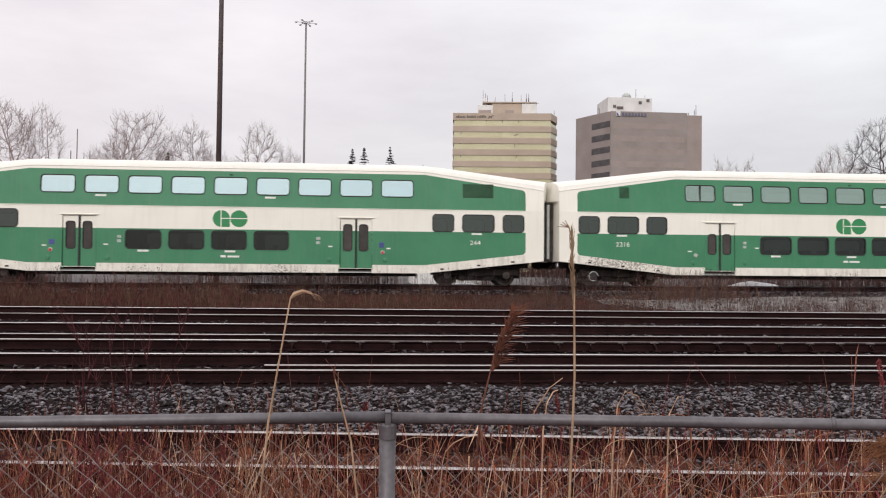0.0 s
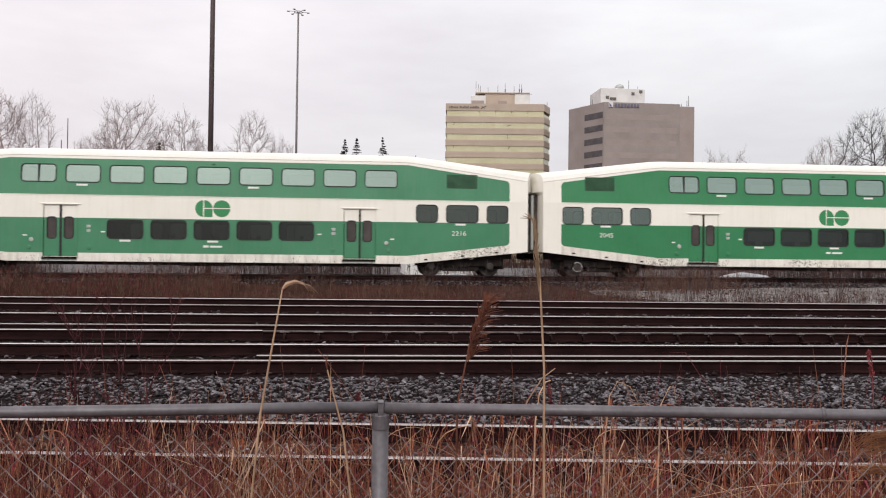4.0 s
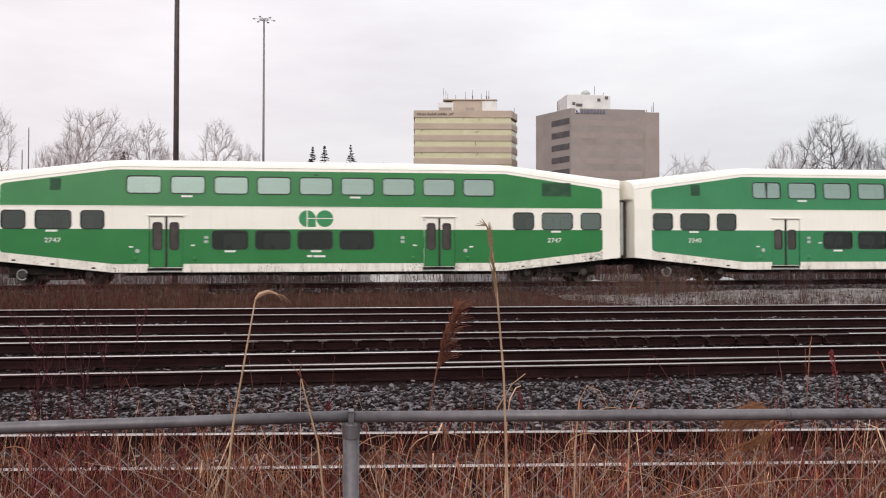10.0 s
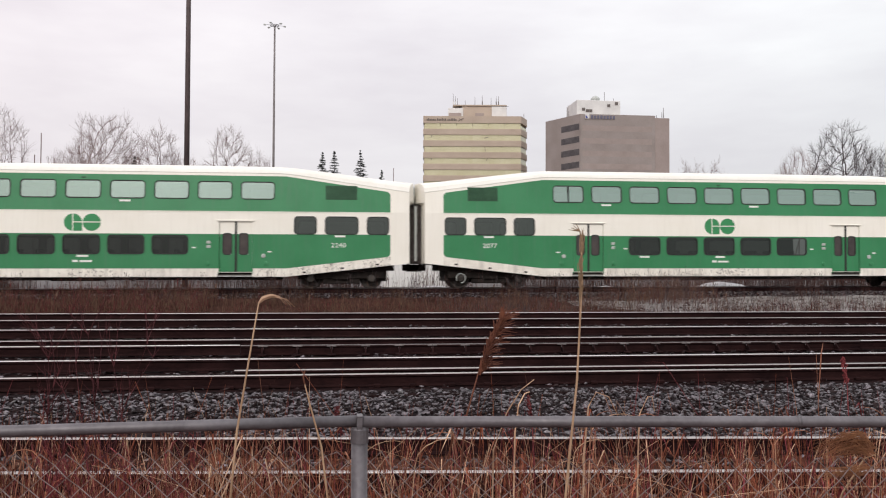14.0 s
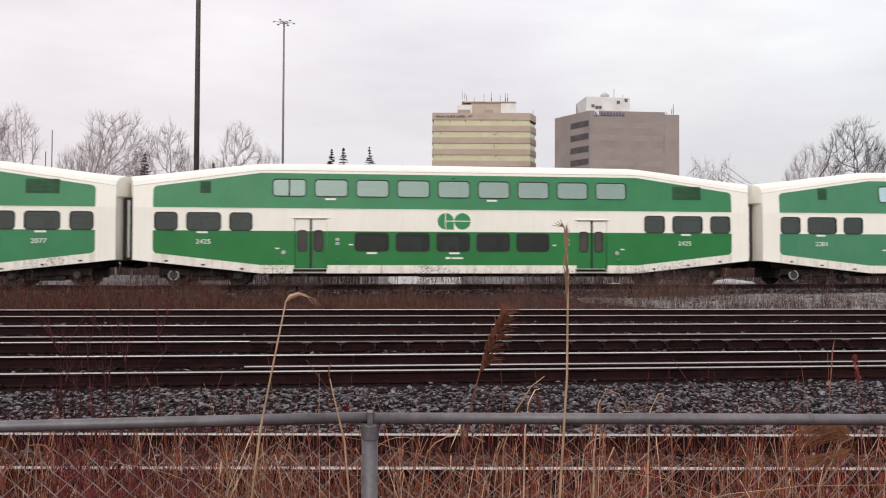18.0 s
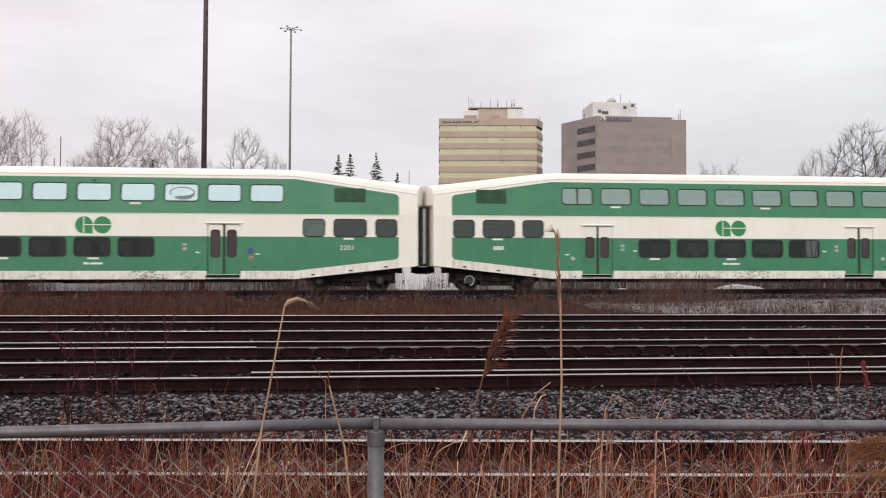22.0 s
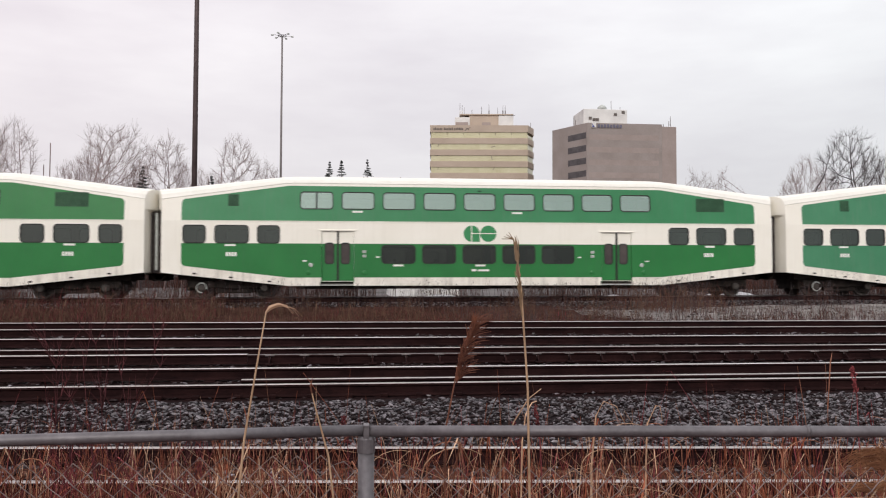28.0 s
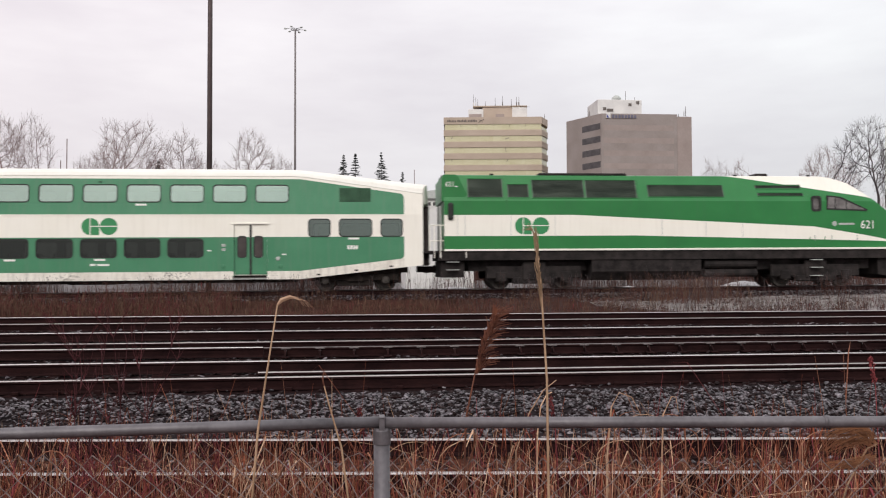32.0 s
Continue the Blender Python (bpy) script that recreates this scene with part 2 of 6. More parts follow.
STONE = mat("wet_ballast_stone", (0.0042, 0.0032, 0.0042), (0.158, 0.137, 0.153), 16, 0.3, bump=0.4, vary=0.95, spec=0.5)
STONE_BROWN = mat("oily_ballast_stone", (0.0055, 0.003, 0.0033), (0.027, 0.0155, 0.0158), 9, 0.6, bump=0.3, vary=0.6, spec=0.12)
BALLAST = mat("ballast_bed", (0.005, 0.0036, 0.0042), (0.022, 0.0165, 0.018), 10, 0.9, bump=0.8, fine=28, spec=0.06)
STONE_RUST = mat("rust_stained_stone", (0.022, 0.0085, 0.0062), (0.125, 0.058, 0.038), 9, 0.7, bump=0.3, vary=0.6, spec=0.12)
BED_RUST = mat("rust_stained_bed", (0.022, 0.0075, 0.0056), (0.075, 0.029, 0.020), 6, 0.9, bump=0.8, fine=28, spec=0.06)
BALLAST_BROWN = mat("oily_ballast_bed", (0.0053, 0.0024, 0.0027), (0.0172, 0.0083, 0.0086), 10, 0.9, bump=0.8, fine=28, spec=0.05)
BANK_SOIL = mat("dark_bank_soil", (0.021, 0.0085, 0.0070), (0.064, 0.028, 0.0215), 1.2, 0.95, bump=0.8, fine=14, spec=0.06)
EARTH = mat("damp_weedy_earth", (0.032, 0.0078, 0.0072), (0.102, 0.0285, 0.0235), 1.2, 0.95, bump=0.8, fine=14, spec=0.06)
SERVICE = mat("wet_gravel_lane", (0.066, 0.056, 0.053), (0.285, 0.264, 0.257), 1.6, 0.6, bump=0.3, fine=9, stretch=(0.35, 1.3, 1))
YARD = mat("snowy_gravel_yard", (0.016, 0.0115, 0.0108), (0.14, 0.127, 0.125), 0.12, 0.8, bump=0.2, fine=0.8, stretch=(0.5, 1.5, 1))
TUFT = mat("orange_brown_plume", (0.12, 0.045, 0.021), (0.29, 0.135, 0.064), 15, 0.9, bump=0.1, vary=0.6)
# paler than the near mast: distance haze put into the colour
MAST_GREY = mat("hazy_grey_mast", (0.13, 0.115, 0.115), (0.2, 0.18, 0.18), 1.5, 0.6, 0.1, bump=0.05)
SNOW = mat("old_grey_snow", (0.55, 0.54, 0.55), (0.78, 0.77, 0.78), 2, 0.7, bump=0.3)
GALV = mat("weathered_galvanised_steel", (0.074, 0.067, 0.073), (0.150, 0.139, 0.149), 9, 0.5, 0.3, bump=0.08, fine=60)
WIRE = mat("dull_fence_wire", (0.108, 0.079, 0.074), (0.22, 0.17, 0.162), 14, 0.6, 0.15, bump=0.05)
STRAW = mat("pale_straw", (0.25, 0.138, 0.082), (0.50, 0.33, 0.22), 9, 0.8, bump=0.1, vary=0.5)
DOOR_GLASS = mat("dark_brown_door_glass", (0.036, 0.030, 0.029), (0.075, 0.062, 0.058), 1.2, 0.15, bump=0.0, fine=4)
GRIT = mat("pale_wet_grit", (0.03, 0.025, 0.025), (0.19, 0.172, 0.17), 3, 0.6, bump=0.2, vary=0.9)
DRY = mat("rusty_dry_stalk", (0.077, 0.0185, 0.0108), (0.225, 0.073, 0.041), 9, 0.85, bump=0.1, vary=0.65, spec=0.12)
SHRUB_TWIG = mat("dark_red_shrub_twig", (0.030, 0.0085, 0.0105), (0.085, 0.025, 0.028), 9, 0.8, bump=0.1, vary=0.5, spec=0.12)
RED_TWIG = mat("dark_red_twig", (0.072, 0.0138, 0.0170), (0.190, 0.044, 0.047), 9, 0.8, bump=0.1, vary=0.5, spec=0.12)
WEED = mat("brown_weeds", (0.032, 0.0128, 0.0105), (0.122, 0.057, 0.044), 6, 0.9, bump=0.1, vary=0.6, spec=0.1)
TAN = mat("pinkish_tan_blade", (0.134, 0.049, 0.030), (0.292, 0.136, 0.086), 9, 0.85, bump=0.1, vary=0.55, spec=0.15)
WEED_PALE = mat("tan_dead_grass", (0.075, 0.042, 0.027), (0.19, 0.12, 0.083), 6, 0.9, bump=0.1, vary=0.45, spec=0.1)
PLUME = mat("brown_reed_plume", (0.05, 0.0145, 0.009), (0.15, 0.052, 0.028), 15, 0.9, bump=0.1, vary=0.5)
PLUME_PALE = mat("pale_reed_plume", (0.14, 0.088, 0.05), (0.30, 0.205, 0.125), 15, 0.9, bump=0.1)
REED_STRAW = mat("yellowish_reed_straw", (0.25, 0.152, 0.088), (0.41, 0.27, 0.172), 9, 0.7, bump=0.1)
BARK = mat("grey_brown_bark", (0.150, 0.102, 0.099), (0.270, 0.198, 0.190), 6, 0.9, bump=0.4, stretch=(1, 1, 0.3))
BARK_DARK = mat("dark_bark", (0.03, 0.023, 0.025), (0.085, 0.066, 0.067), 6, 0.9, bump=0.4, stretch=(1, 1, 0.3))
# needle colour lightened to carry the haze of distance
NEEDLES = mat("hazy_conifer_needles", (0.03, 0.036, 0.032), (0.075, 0.085, 0.075), 5, 0.9, bump=0.3, vary=0.4)
MAST_PAINT = mat("brown_weathering_steel_mast", (0.05, 0.036, 0.036), (0.11, 0.08, 0.08), 1.5, 0.6, 0.2, bump=0.05)
CONC_TAN = mat("tan_precast_band", (0.385, 0.310, 0.248), (0.455, 0.372, 0.305), 0.25, 0.8, bump=0.05, fine=3)
GLAZE_GOLD = mat("gold_mirror_glazing", (0.47, 0.44, 0.28), (0.58, 0.55, 0.38), 0.16, 0.25, 0.3, bump=0.02, fine=1.3)
CONC_BROWN = mat("brown_concrete_cladding", (0.235, 0.20, 0.185), (0.30, 0.26, 0.245), 0.2, 0.85, bump=0.05, fine=3)
GLAZE_BROWN = mat("bronze_strip_glazing", (0.255, 0.205, 0.187), (0.31, 0.255, 0.235), 0.3, 0.55, 0.0, bump=0.0, fine=2)
DARK_GLASS = mat("dark_window_glass", (0.035, 0.03, 0.032), (0.085, 0.075, 0.078), 0.6, 0.2, bump=0.0, fine=2)
PLANT_WHITE = mat("pale_metal_plant_room", (0.55, 0.54, 0.53), (0.68, 0.67, 0.65), 0.4, 0.6, bump=0.03, fine=4)
SIGN_BLUE = mat("blue_sign_panel", (0.05, 0.06, 0.22), (0.08, 0.09, 0.3), 2, 0.5, bump=0)
SIGN_NAVY = mat("faded_navy_letters", (0.10, 0.10, 0.15), (0.15, 0.14, 0.19), 2, 0.6, bump=0)
SIGN_DARK = mat("dark_sign_letters", (0.09, 0.075, 0.07), (0.13, 0.11, 0.1), 2, 0.6, bump=0)

# ---- mesh helpers ----


class Geo:
    """Collects polygons for one mesh."""

    def __init__(self):
        self.v, self.f, self.m = [], [], []

    def face(self, pts, m=0):
        k = len(self.v)
        self.v += [tuple(p) for p in pts]
        self.f.append(tuple(range(k, k + len(pts))))
        self.m.append(m)

    def add(self, verts, faces, m=0):
        k = len(self.v)
        self.v += [tuple(p) for p in verts]
        self.f += [tuple(i + k for i in q) for q in faces]
        self.m += [m] * len(faces)

    def box(self, x0, x1, y0, y1, z0, z1, m=0, b=0.0):
        if b <= 0:
            vs = [(x, y, z) for x in (x0, x1) for y in (y0, y1) for z in (z0, z1)]
            self.add(vs, [(0, 1, 3, 2), (4, 6, 7, 5), (0, 4, 5, 1), (2, 3, 7, 6), (0, 2, 6, 4), (1, 5, 7, 3)], m)
            return self
        cx, cy, cz = (x0 + x1) / 2, (y0 + y1) / 2, (z0 + z1) / 2
        hx, hy, hz = (x1 - x0) / 2, (y1 - y0) / 2, (z1 - z0) / 2
        vs, key = [], {}
        for sx in (-1, 1):
            for sy in (-1, 1):
                for sz in (-1, 1):
                    for ax in range(3):
                        h = [hx - b, hy - b, hz - b]
                        h[ax] += b
                        key[sx, sy, sz, ax] = len(vs)
                        vs.append((cx + sx * h[0], cy + sy * h[1], cz + sz * h[2]))
        fs = []
        for ax in range(3):
            o = [a for a in range(3) if a != ax]
            for s in (-1, 1):
                q = []
                for a, c in ((-1, -1), (1, -1), (1, 1), (-1, 1)):
                    k = [0, 0, 0]
                    k[ax], k[o[0]], k[o[1]] = s, a, c
                    q.append(key[(*k, ax)])
                fs.append(tuple(q))
            for a in (-1, 1):
                for c in (-1, 1):
                    k0, k1 = [0, 0, 0], [0, 0, 0]
                    k0[ax], k0[o[0]], k0[o[1]] = -1, a, c
                    k1[ax], k1[o[0]], k1[o[1]] = 1, a, c
                    fs.append((key[(*k0, o[0])], key[(*k1, o[0])], key[(*k1, o[1])], key[(*k0, o[1])]))
        for sx in (-1, 1):
            for sy in (-1, 1):
                for sz in (-1, 1):
                    fs.append(tuple(key[sx, sy, sz, a] for a in range(3)))
        self.add(vs, fs, m)
        return self

    def tube(self, pts, radii, n=6, m=0, cap=True):
        rings = []
        pts = [Vector(p) for p in pts]
        for i, p in enumerate(pts):
            d = (pts[min(i + 1, len(pts) - 1)] - pts[max(i - 1, 0)]).normalized()
            a = d.orthogonal().normalized() if abs(d.z) > 0.95 else d.cross(Vector((0, 0, 1))).normalized()
            c = d.cross(a)
            rings.append([p + radii[i] * (math.cos(6.28319 * k / n) * a + math.sin(6.28319 * k / n) * c) for k in range(n)])
        k0 = len(self.v)
        for r in rings:
            self.v += [tuple(q) for q in r]
        for i in range(len(pts) - 1):
            for k in range(n):
                self.f.append((k0 + i * n + k, k0 + i * n + (k + 1) % n, k0 + (i + 1) * n + (k + 1) % n, k0 + (i + 1) * n + k))
                self.m.append(m)
        if cap and n > 3:
            self.f += [tuple(range(k0 + n - 1, k0 - 1, -1)), tuple(range(k0 + (len(pts) - 1) * n, k0 + len(pts) * n))]
            self.m += [m, m]
        return self

    def lathe_y(self, cx, cz, profile, n=20, m=0):
        """Turned about an axis along y through (cx, cz); profile: (y, radius)."""
        k0 = len(self.v)
        for y, r in profile:
            self.v += [(cx + r * math.cos(6.28319 * k / n), y, cz + r * math.sin(6.28319 * k / n)) for k in range(n)]
        for i in range(len(profile) - 1):
            for k in range(n):
                self.f.append((k0 + i * n + k, k0 + i * n + (k + 1) % n, k0 + (i + 1) * n + (k + 1) % n, k0 + (i + 1) * n + k))
                self.m.append(m)
        self.f += [tuple(range(k0, k0 + n)), tuple(range(k0 + (len(profile) - 1) * n, k0 + len(profile) * n))]
        self.m += [m, m]
        return self

    def prism(self, pts, lo, hi, m=0, axis="y"):
        """A polygon pushed from lo to hi; axis y: points are (x, z); axis z: (x, y); axis x: (y, z)."""
        def at(p, h):
            return {"y": (p[0], h, p[1]), "z": (p[0], p[1], h), "x": (h, p[0], p[1])}[axis]
        n = len(pts)
        vs = [at(p, lo) for p in pts] + [at(p, hi) for p in pts]
        fs = [tuple(range(n)), tuple(range(2 * n - 1, n - 1, -1))] + [(i, (i + 1) % n, n + (i + 1) % n, n + i) for i in range(n)]
        self.add(vs, fs, m)
        return self

    def mesh(self, name, mats, smooth=False):
        me = bpy.data.meshes.new(name)
        me.from_pydata(self.v, [], self.f)
        for q in mats:
            me.materials.append(q)
        me.polygons.foreach_set("material_index", self.m)
        if smooth:
            me.polygons.foreach_set("use_smooth", [True] * len(self.f))
        me.update()
        bm = bmesh.new()
        bm.from_mesh(me)
        bmesh.ops.recalc_face_normals(bm, faces=bm.faces)
        bm.to_mesh(me)
        bm.free()
        return me


def part(name, made, mats, parent, label="", at=None, smooth=False):
    """One mesh object under a thing or a part; made: a Geo or a ready mesh."""
    me = made if isinstance(made, bpy.types.Mesh) else made.mesh(name, mats if isinstance(mats, (list, tuple)) else [mats], smooth)
    ob = new(name, me)
    ob.parent = parent
    if at is not None:
        ob.matrix_basis = at
    return tagged(ob, label)


def thing(name, label, category, group="", kind="", at=None, made=None, mats=None, smooth=False):
    me = made.mesh(name, mats if isinstance(mats, (list, tuple)) else [mats], smooth) if isinstance(made, Geo) else made
    ob = new(name, me)
    if at is not None:
        ob.matrix_basis = at
    return tagged(ob, label, category, group, kind)


def rounded(x0, x1, z0, z1, r, n=3):
    pts = []
    for cx, cz, a in ((x1 - r, z1 - r, 0), (x0 + r, z1 - r, 90), (x0 + r, z0 + r, 180), (x1 - r, z0 + r, 270)):
        pts += [(cx + r * math.cos(radians(a + 90 * k / n)), cz + r * math.sin(radians(a + 90 * k / n))) for k in range(n + 1)]
    return pts


def lettering(text, size, x, y, z, material, parent, name, squash=1.0):
    """Raised characters in the built-in font on a side that faces the camera (towards -y)."""
    cu = bpy.data.curves.new(name, "FONT")
    cu.body, cu.size, cu.extrude, cu.align_x = text, size, 0.004, "CENTER"
    tmp = new(name, cu)
    me = bpy.data.meshes.new_from_object(tmp.evaluated_get(bpy.context.evaluated_depsgraph_get()))
    bpy.data.objects.remove(tmp)
    me.materials.clear()
    me.materials.append(material)
    ob = new(name, me)
    ob.parent = parent
    ob.matrix_basis = pose(x, y, z, 90) @ Matrix.Diagonal((squash, 1, 1, 1))
    return ob

# ---- ground ----
GRADE = 0.0045
PROFILE = [(-600, 0.0), (3.2, 0.0), (4.6, -0.05), (5.7, -0.33), (6.2, -0.39), (9.5, -0.39), (10.3, -0.17), (10.7, -0.10), (11.15, -0.035), (13.2, 0.03),
           (14.3, 0.05), (15.1, 0.10), (17.3, 0.19), (19.2, 0.225), (21.3, 0.29), (22.2, 0.22), (23.4, 0.10), (27.0, 0.16), (30.4, 0.42),
           (31.7, 0.63), (35.3, 0.63), (37.5, 0.36), (60, 0.25), (160, 0.0), (4000, 0.0)]
NEAR_TILT = 0.0972


def smooth_step(a, b, v):
    k = min(1, max(0, (v - a) / (b - a)))
    return k * k * (3 - 2 * k)


def train_z(x):
    """Rail level of the far track, which climbs gently to the east."""
    return 0.85 + GRADE * (max(-320, min(320, x)) - 3.95)


def ground_z(x, y, rough=True):
    yy = y + NEAR_TILT * (max(-14, min(14, x)) - 0.98) * (1 - smooth_step(9.2, 10.6, y)) * smooth_step(3.0, 5.0, y)
    z = 0.0
    for (a, za), (b, zb) in zip(PROFILE, PROFILE[1:]):
        if a <= yy <= b:
            z = za + (zb - za) * (yy - a) / (b - a)
            break
    z += (train_z(x) - 0.85) * smooth_step(24, 31, y) * (1 - smooth_step(37, 90, y))
    if rough:
        z += 0.035 * noise.noise((x * 0.9, y * 0.9, 0)) * (0.4 if 5.6 < y < 22 or 31 < y < 36 else 1.0)
    return z


def build_ground():
    xs = [-3000, -1200, -500, -250, -140, -90, -60, -45] + [-34 + 0.75 * i for i in range(105)] + [50, 60, 80, 110, 160, 250, 400, 800, 1500, 3000]
    ys = [-600, -200, -60, -20, -8, -3, 0] + [1.5 + 0.3 * i for i in range(80)] + [25.5 + 0.8 * i for i in range(20)] + [44, 50, 60, 75, 95, 120, 160, 240, 400, 800, 1600, 3500]
    g = Geo()
    for y in ys:
        for x in xs:
            g.v.append((x, y, ground_z(x, y)))
    n = len(xs)
    for j in range(len(ys) - 1):
        cy = (ys[j] + ys[j + 1]) / 2
        for i in range(n - 1):
            g.f.append((j * n + i, j * n + i + 1, (j + 1) * n + i + 1, (j + 1) * n + i))
            cx = (xs[i] + xs[i + 1]) / 2
            wob = 0.25 * noise.noise((cx * 0.7, cy, 3))
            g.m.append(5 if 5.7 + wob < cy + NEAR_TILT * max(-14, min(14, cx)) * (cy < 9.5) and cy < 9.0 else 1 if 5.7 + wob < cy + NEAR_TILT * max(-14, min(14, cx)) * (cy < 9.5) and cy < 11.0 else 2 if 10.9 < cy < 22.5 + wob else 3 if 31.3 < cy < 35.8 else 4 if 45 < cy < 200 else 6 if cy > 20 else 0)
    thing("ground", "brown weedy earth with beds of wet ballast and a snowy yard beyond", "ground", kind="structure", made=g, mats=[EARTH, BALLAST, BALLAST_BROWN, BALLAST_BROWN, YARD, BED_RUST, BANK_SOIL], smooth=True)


build_ground()


def cloud_mesh(name, verts, faces, mats, idx=None):
    me = bpy.data.meshes.new(name)
    me.from_pydata(verts.tolist(), [], faces.tolist())
    for q in mats:
        me.materials.append(q)
    if idx is not None:
        me.polygons.foreach_set("material_index", idx)
    me.update()
    return me


def stones(name, label, count, place, lo, hi, mats):
    """Loose broken stones, joined: place() gives x, y."""
    rng = np.random.default_rng(len(name) + count)
    p = (1 + 5 ** 0.5) / 2
    base = np.array([(-1, p, 0), (1, p, 0), (-1, -p, 0), (1, -p, 0), (0, -1, p), (0, 1, p), (0, -1, -p), (0, 1, -p), (p, 0, -1), (p, 0, 1), (-p, 0, -1), (-p, 0, 1)]) / 1.9
    fs = np.array([(0, 11, 5), (0, 5, 1), (0, 1, 7), (0, 7, 10), (0, 10, 11), (1, 5, 9), (5, 11, 4), (11, 10, 2), (10, 7, 6), (7, 1, 8),
                   (3, 9, 4), (3, 4, 2), (3, 2, 6), (3, 6, 8), (3, 8, 9), (4, 9, 5), (2, 4, 11), (6, 2, 10), (8, 6, 7), (9, 8, 1)])
    vs = np.empty((count, 12, 3))
    for i in range(count):
        x, y = place(rng)
        s = lo + (hi - lo) * rng.random() ** 1.6
        q, _ = np.linalg.qr(np.eye(3) + rng.normal(size=(3, 3)) * 0.33)
        v = base * rng.uniform(0.5, 1.2, (12, 1)) * (rng.uniform(0.9, 1.7), rng.uniform(0.6, 1.0), rng.uniform(0.32, 0.66))
        vs[i] = (v @ q) * s * 0.5 + (x, y, ground_z(x, y, False) + s * rng.uniform(-0.05, 0.35))
    faces = (fs[None] + 12 * np.arange(count)[:, None, None]).reshape(-1, 3)
    thing(name, label, "ballast", kind="stuff", made=cloud_mesh(name, vs.reshape(-1, 3), faces, mats, np.repeat(rng.integers(0, len(mats), count), 20)))


stones("ballast_shoulder", "wet blue-grey crushed stone beside the near track", 24000, lambda r: (r.uniform(-6.5, 9.5), 8.9 + 2.13 * r.random()), 0.028, 0.082, [STONE, STONE, STONE, STONE_BROWN, STONE_BROWN])
stones("ballast_near_track", "rust-stained crushed stone round the near rails", 8500, lambda r: (r.uniform(-5.5, 6.5), r.uniform(5.6, 9.1)), 0.035, 0.08, [STONE_RUST, STONE_RUST, STONE_RUST, STONE_BROWN, STONE])
stones("ballast_between_tracks", "dark oily crushed stone between the tracks", 15000, lambda r: (r.uniform(-14, 19), 11.0 + 11.4 * r.random() ** 0.9), 0.05, 0.10, [STONE_BROWN, STONE_BROWN, STONE_BROWN, STONE])

# ---- tracks ----
RAIL = [(-0.07, 0.0), (0.07, 0.0), (0.07, 0.012), (0.012, 0.035), (0.009, 0.125), (0.036, 0.14), (0.036, 0.168), (0.028, 0.178), (-0.028, 0.178),
        (-0.036, 0.168), (-0.036, 0.14), (-0.009, 0.125), (-0.012, 0.035), (-0.07, 0.012)]


def rail_geo(x0, x1, y, head, step=12.0, tilt=0.0, polished=1):
    """A rail along x; head: level of its top as a function of x; polished: material slot of the running surface."""
    g = Geo()
    n = max(1, int((x1 - x0) / step))
    k = len(RAIL)
    for i in range(n + 1):
        x = x0 + (x1 - x0) * i / n
        for a, b in RAIL:
            g.v.append((x, y - tilt * x + a, head(x) - 0.178 + b))
    for i in range(n):
        for j in range(k):
            g.f.append((i * k + j, i * k + (j + 1) % k, (i + 1) * k + (j + 1) % k, (i + 1) * k + j))
            g.m.append(polished if j in (6, 7, 8) else 0)
    g.f += [tuple(range(k)), tuple(range(n * k, (n + 1) * k))]
    g.m += [0, 0]
    return g


TIE = Geo().box(-0.115, 0.115, -1.3, 1.3, -0.16, 0.0, b=0.012).mesh("tie", [TIE_WOOD])
PLATE = Geo().box(-0.09, 0.09, -0.15, 0.15, 0.0, 0.014, b=0.004).mesh("tie_plate", [RUST])
CLIP = Geo().box(-0.05, 0.05, -0.03, 0.03, 0.0, 0.05, b=0.01).mesh("rail_anchor", [RUST])


def track(label, near, far, tie_x0, tie_x1, spacing, tilt=0.0, plates=True, dim_near=True, reach=(-900, 900), dim_far=False):
    """near, far: (y, head level function) of the two rails."""
    root = thing("railway_track", label, "railway track", group="railway tracks", kind="structure")
    # near rails mostly take the dimmer head, painted as reflecting less sky
    for (y, head), dull in ((near, dim_near), (far, dim_far)):
        part("rail", rail_geo(*reach, y, head, tilt=tilt), [RUST, RAIL_DIM if dull else STEEL_TOP], root)
    x, mid = tie_x0, (near[0] + far[0]) / 2
    while x < tie_x1:
        zn, zf = near[1](x) - 0.192, far[1](x) - 0.192
        lean = math.degrees(math.atan2(zf - zn, far[0] - near[0]))
        xx = x + random.uniform(-0.03, 0.03)
        tie = part("tie", TIE, None, root, at=pose(xx, mid - tilt * xx, (zn + zf) / 2 - 0.002, lean, 0, random.uniform(-1.2, 1.2)))
        if plates:
            for s in (-1, 1):
                part("tie_plate", PLATE, None, tie, at=pose(0, s * (far[0] - near[0]) / 2, 0))
            part("rail_anchor", CLIP, None, tie, at=pose(0.05, -(far[0] - near[0]) / 2 - 0.10, 0.014))
        x += spacing
    return root


track("nearest track with rusty rails half hidden by dry reeds", (7.17 + NEAR_TILT * 0.98, lambda x: -0.184), (8.605 + NEAR_TILT * 0.98, lambda x: -0.184), -7, 8.5, 0.55, tilt=NEAR_TILT, reach=(-38, 60), dim_far=True)
track("second track with a brighter far rail on dark ballast", (11.35, lambda x: 0.157), (12.785, lambda x: 0.225), -11, 15, 0.52)
track("third track with polished rails on dark ballast", (15.5, lambda x: 0.29), (16.935, lambda x: 0.387), -14, 19, 0.55, plates=False)
track("fourth track with thin shining rails on dark ballast", (19.5, lambda x: 0.416), (20.935, lambda x: 0.49), -17, 24, 0.55, plates=False)
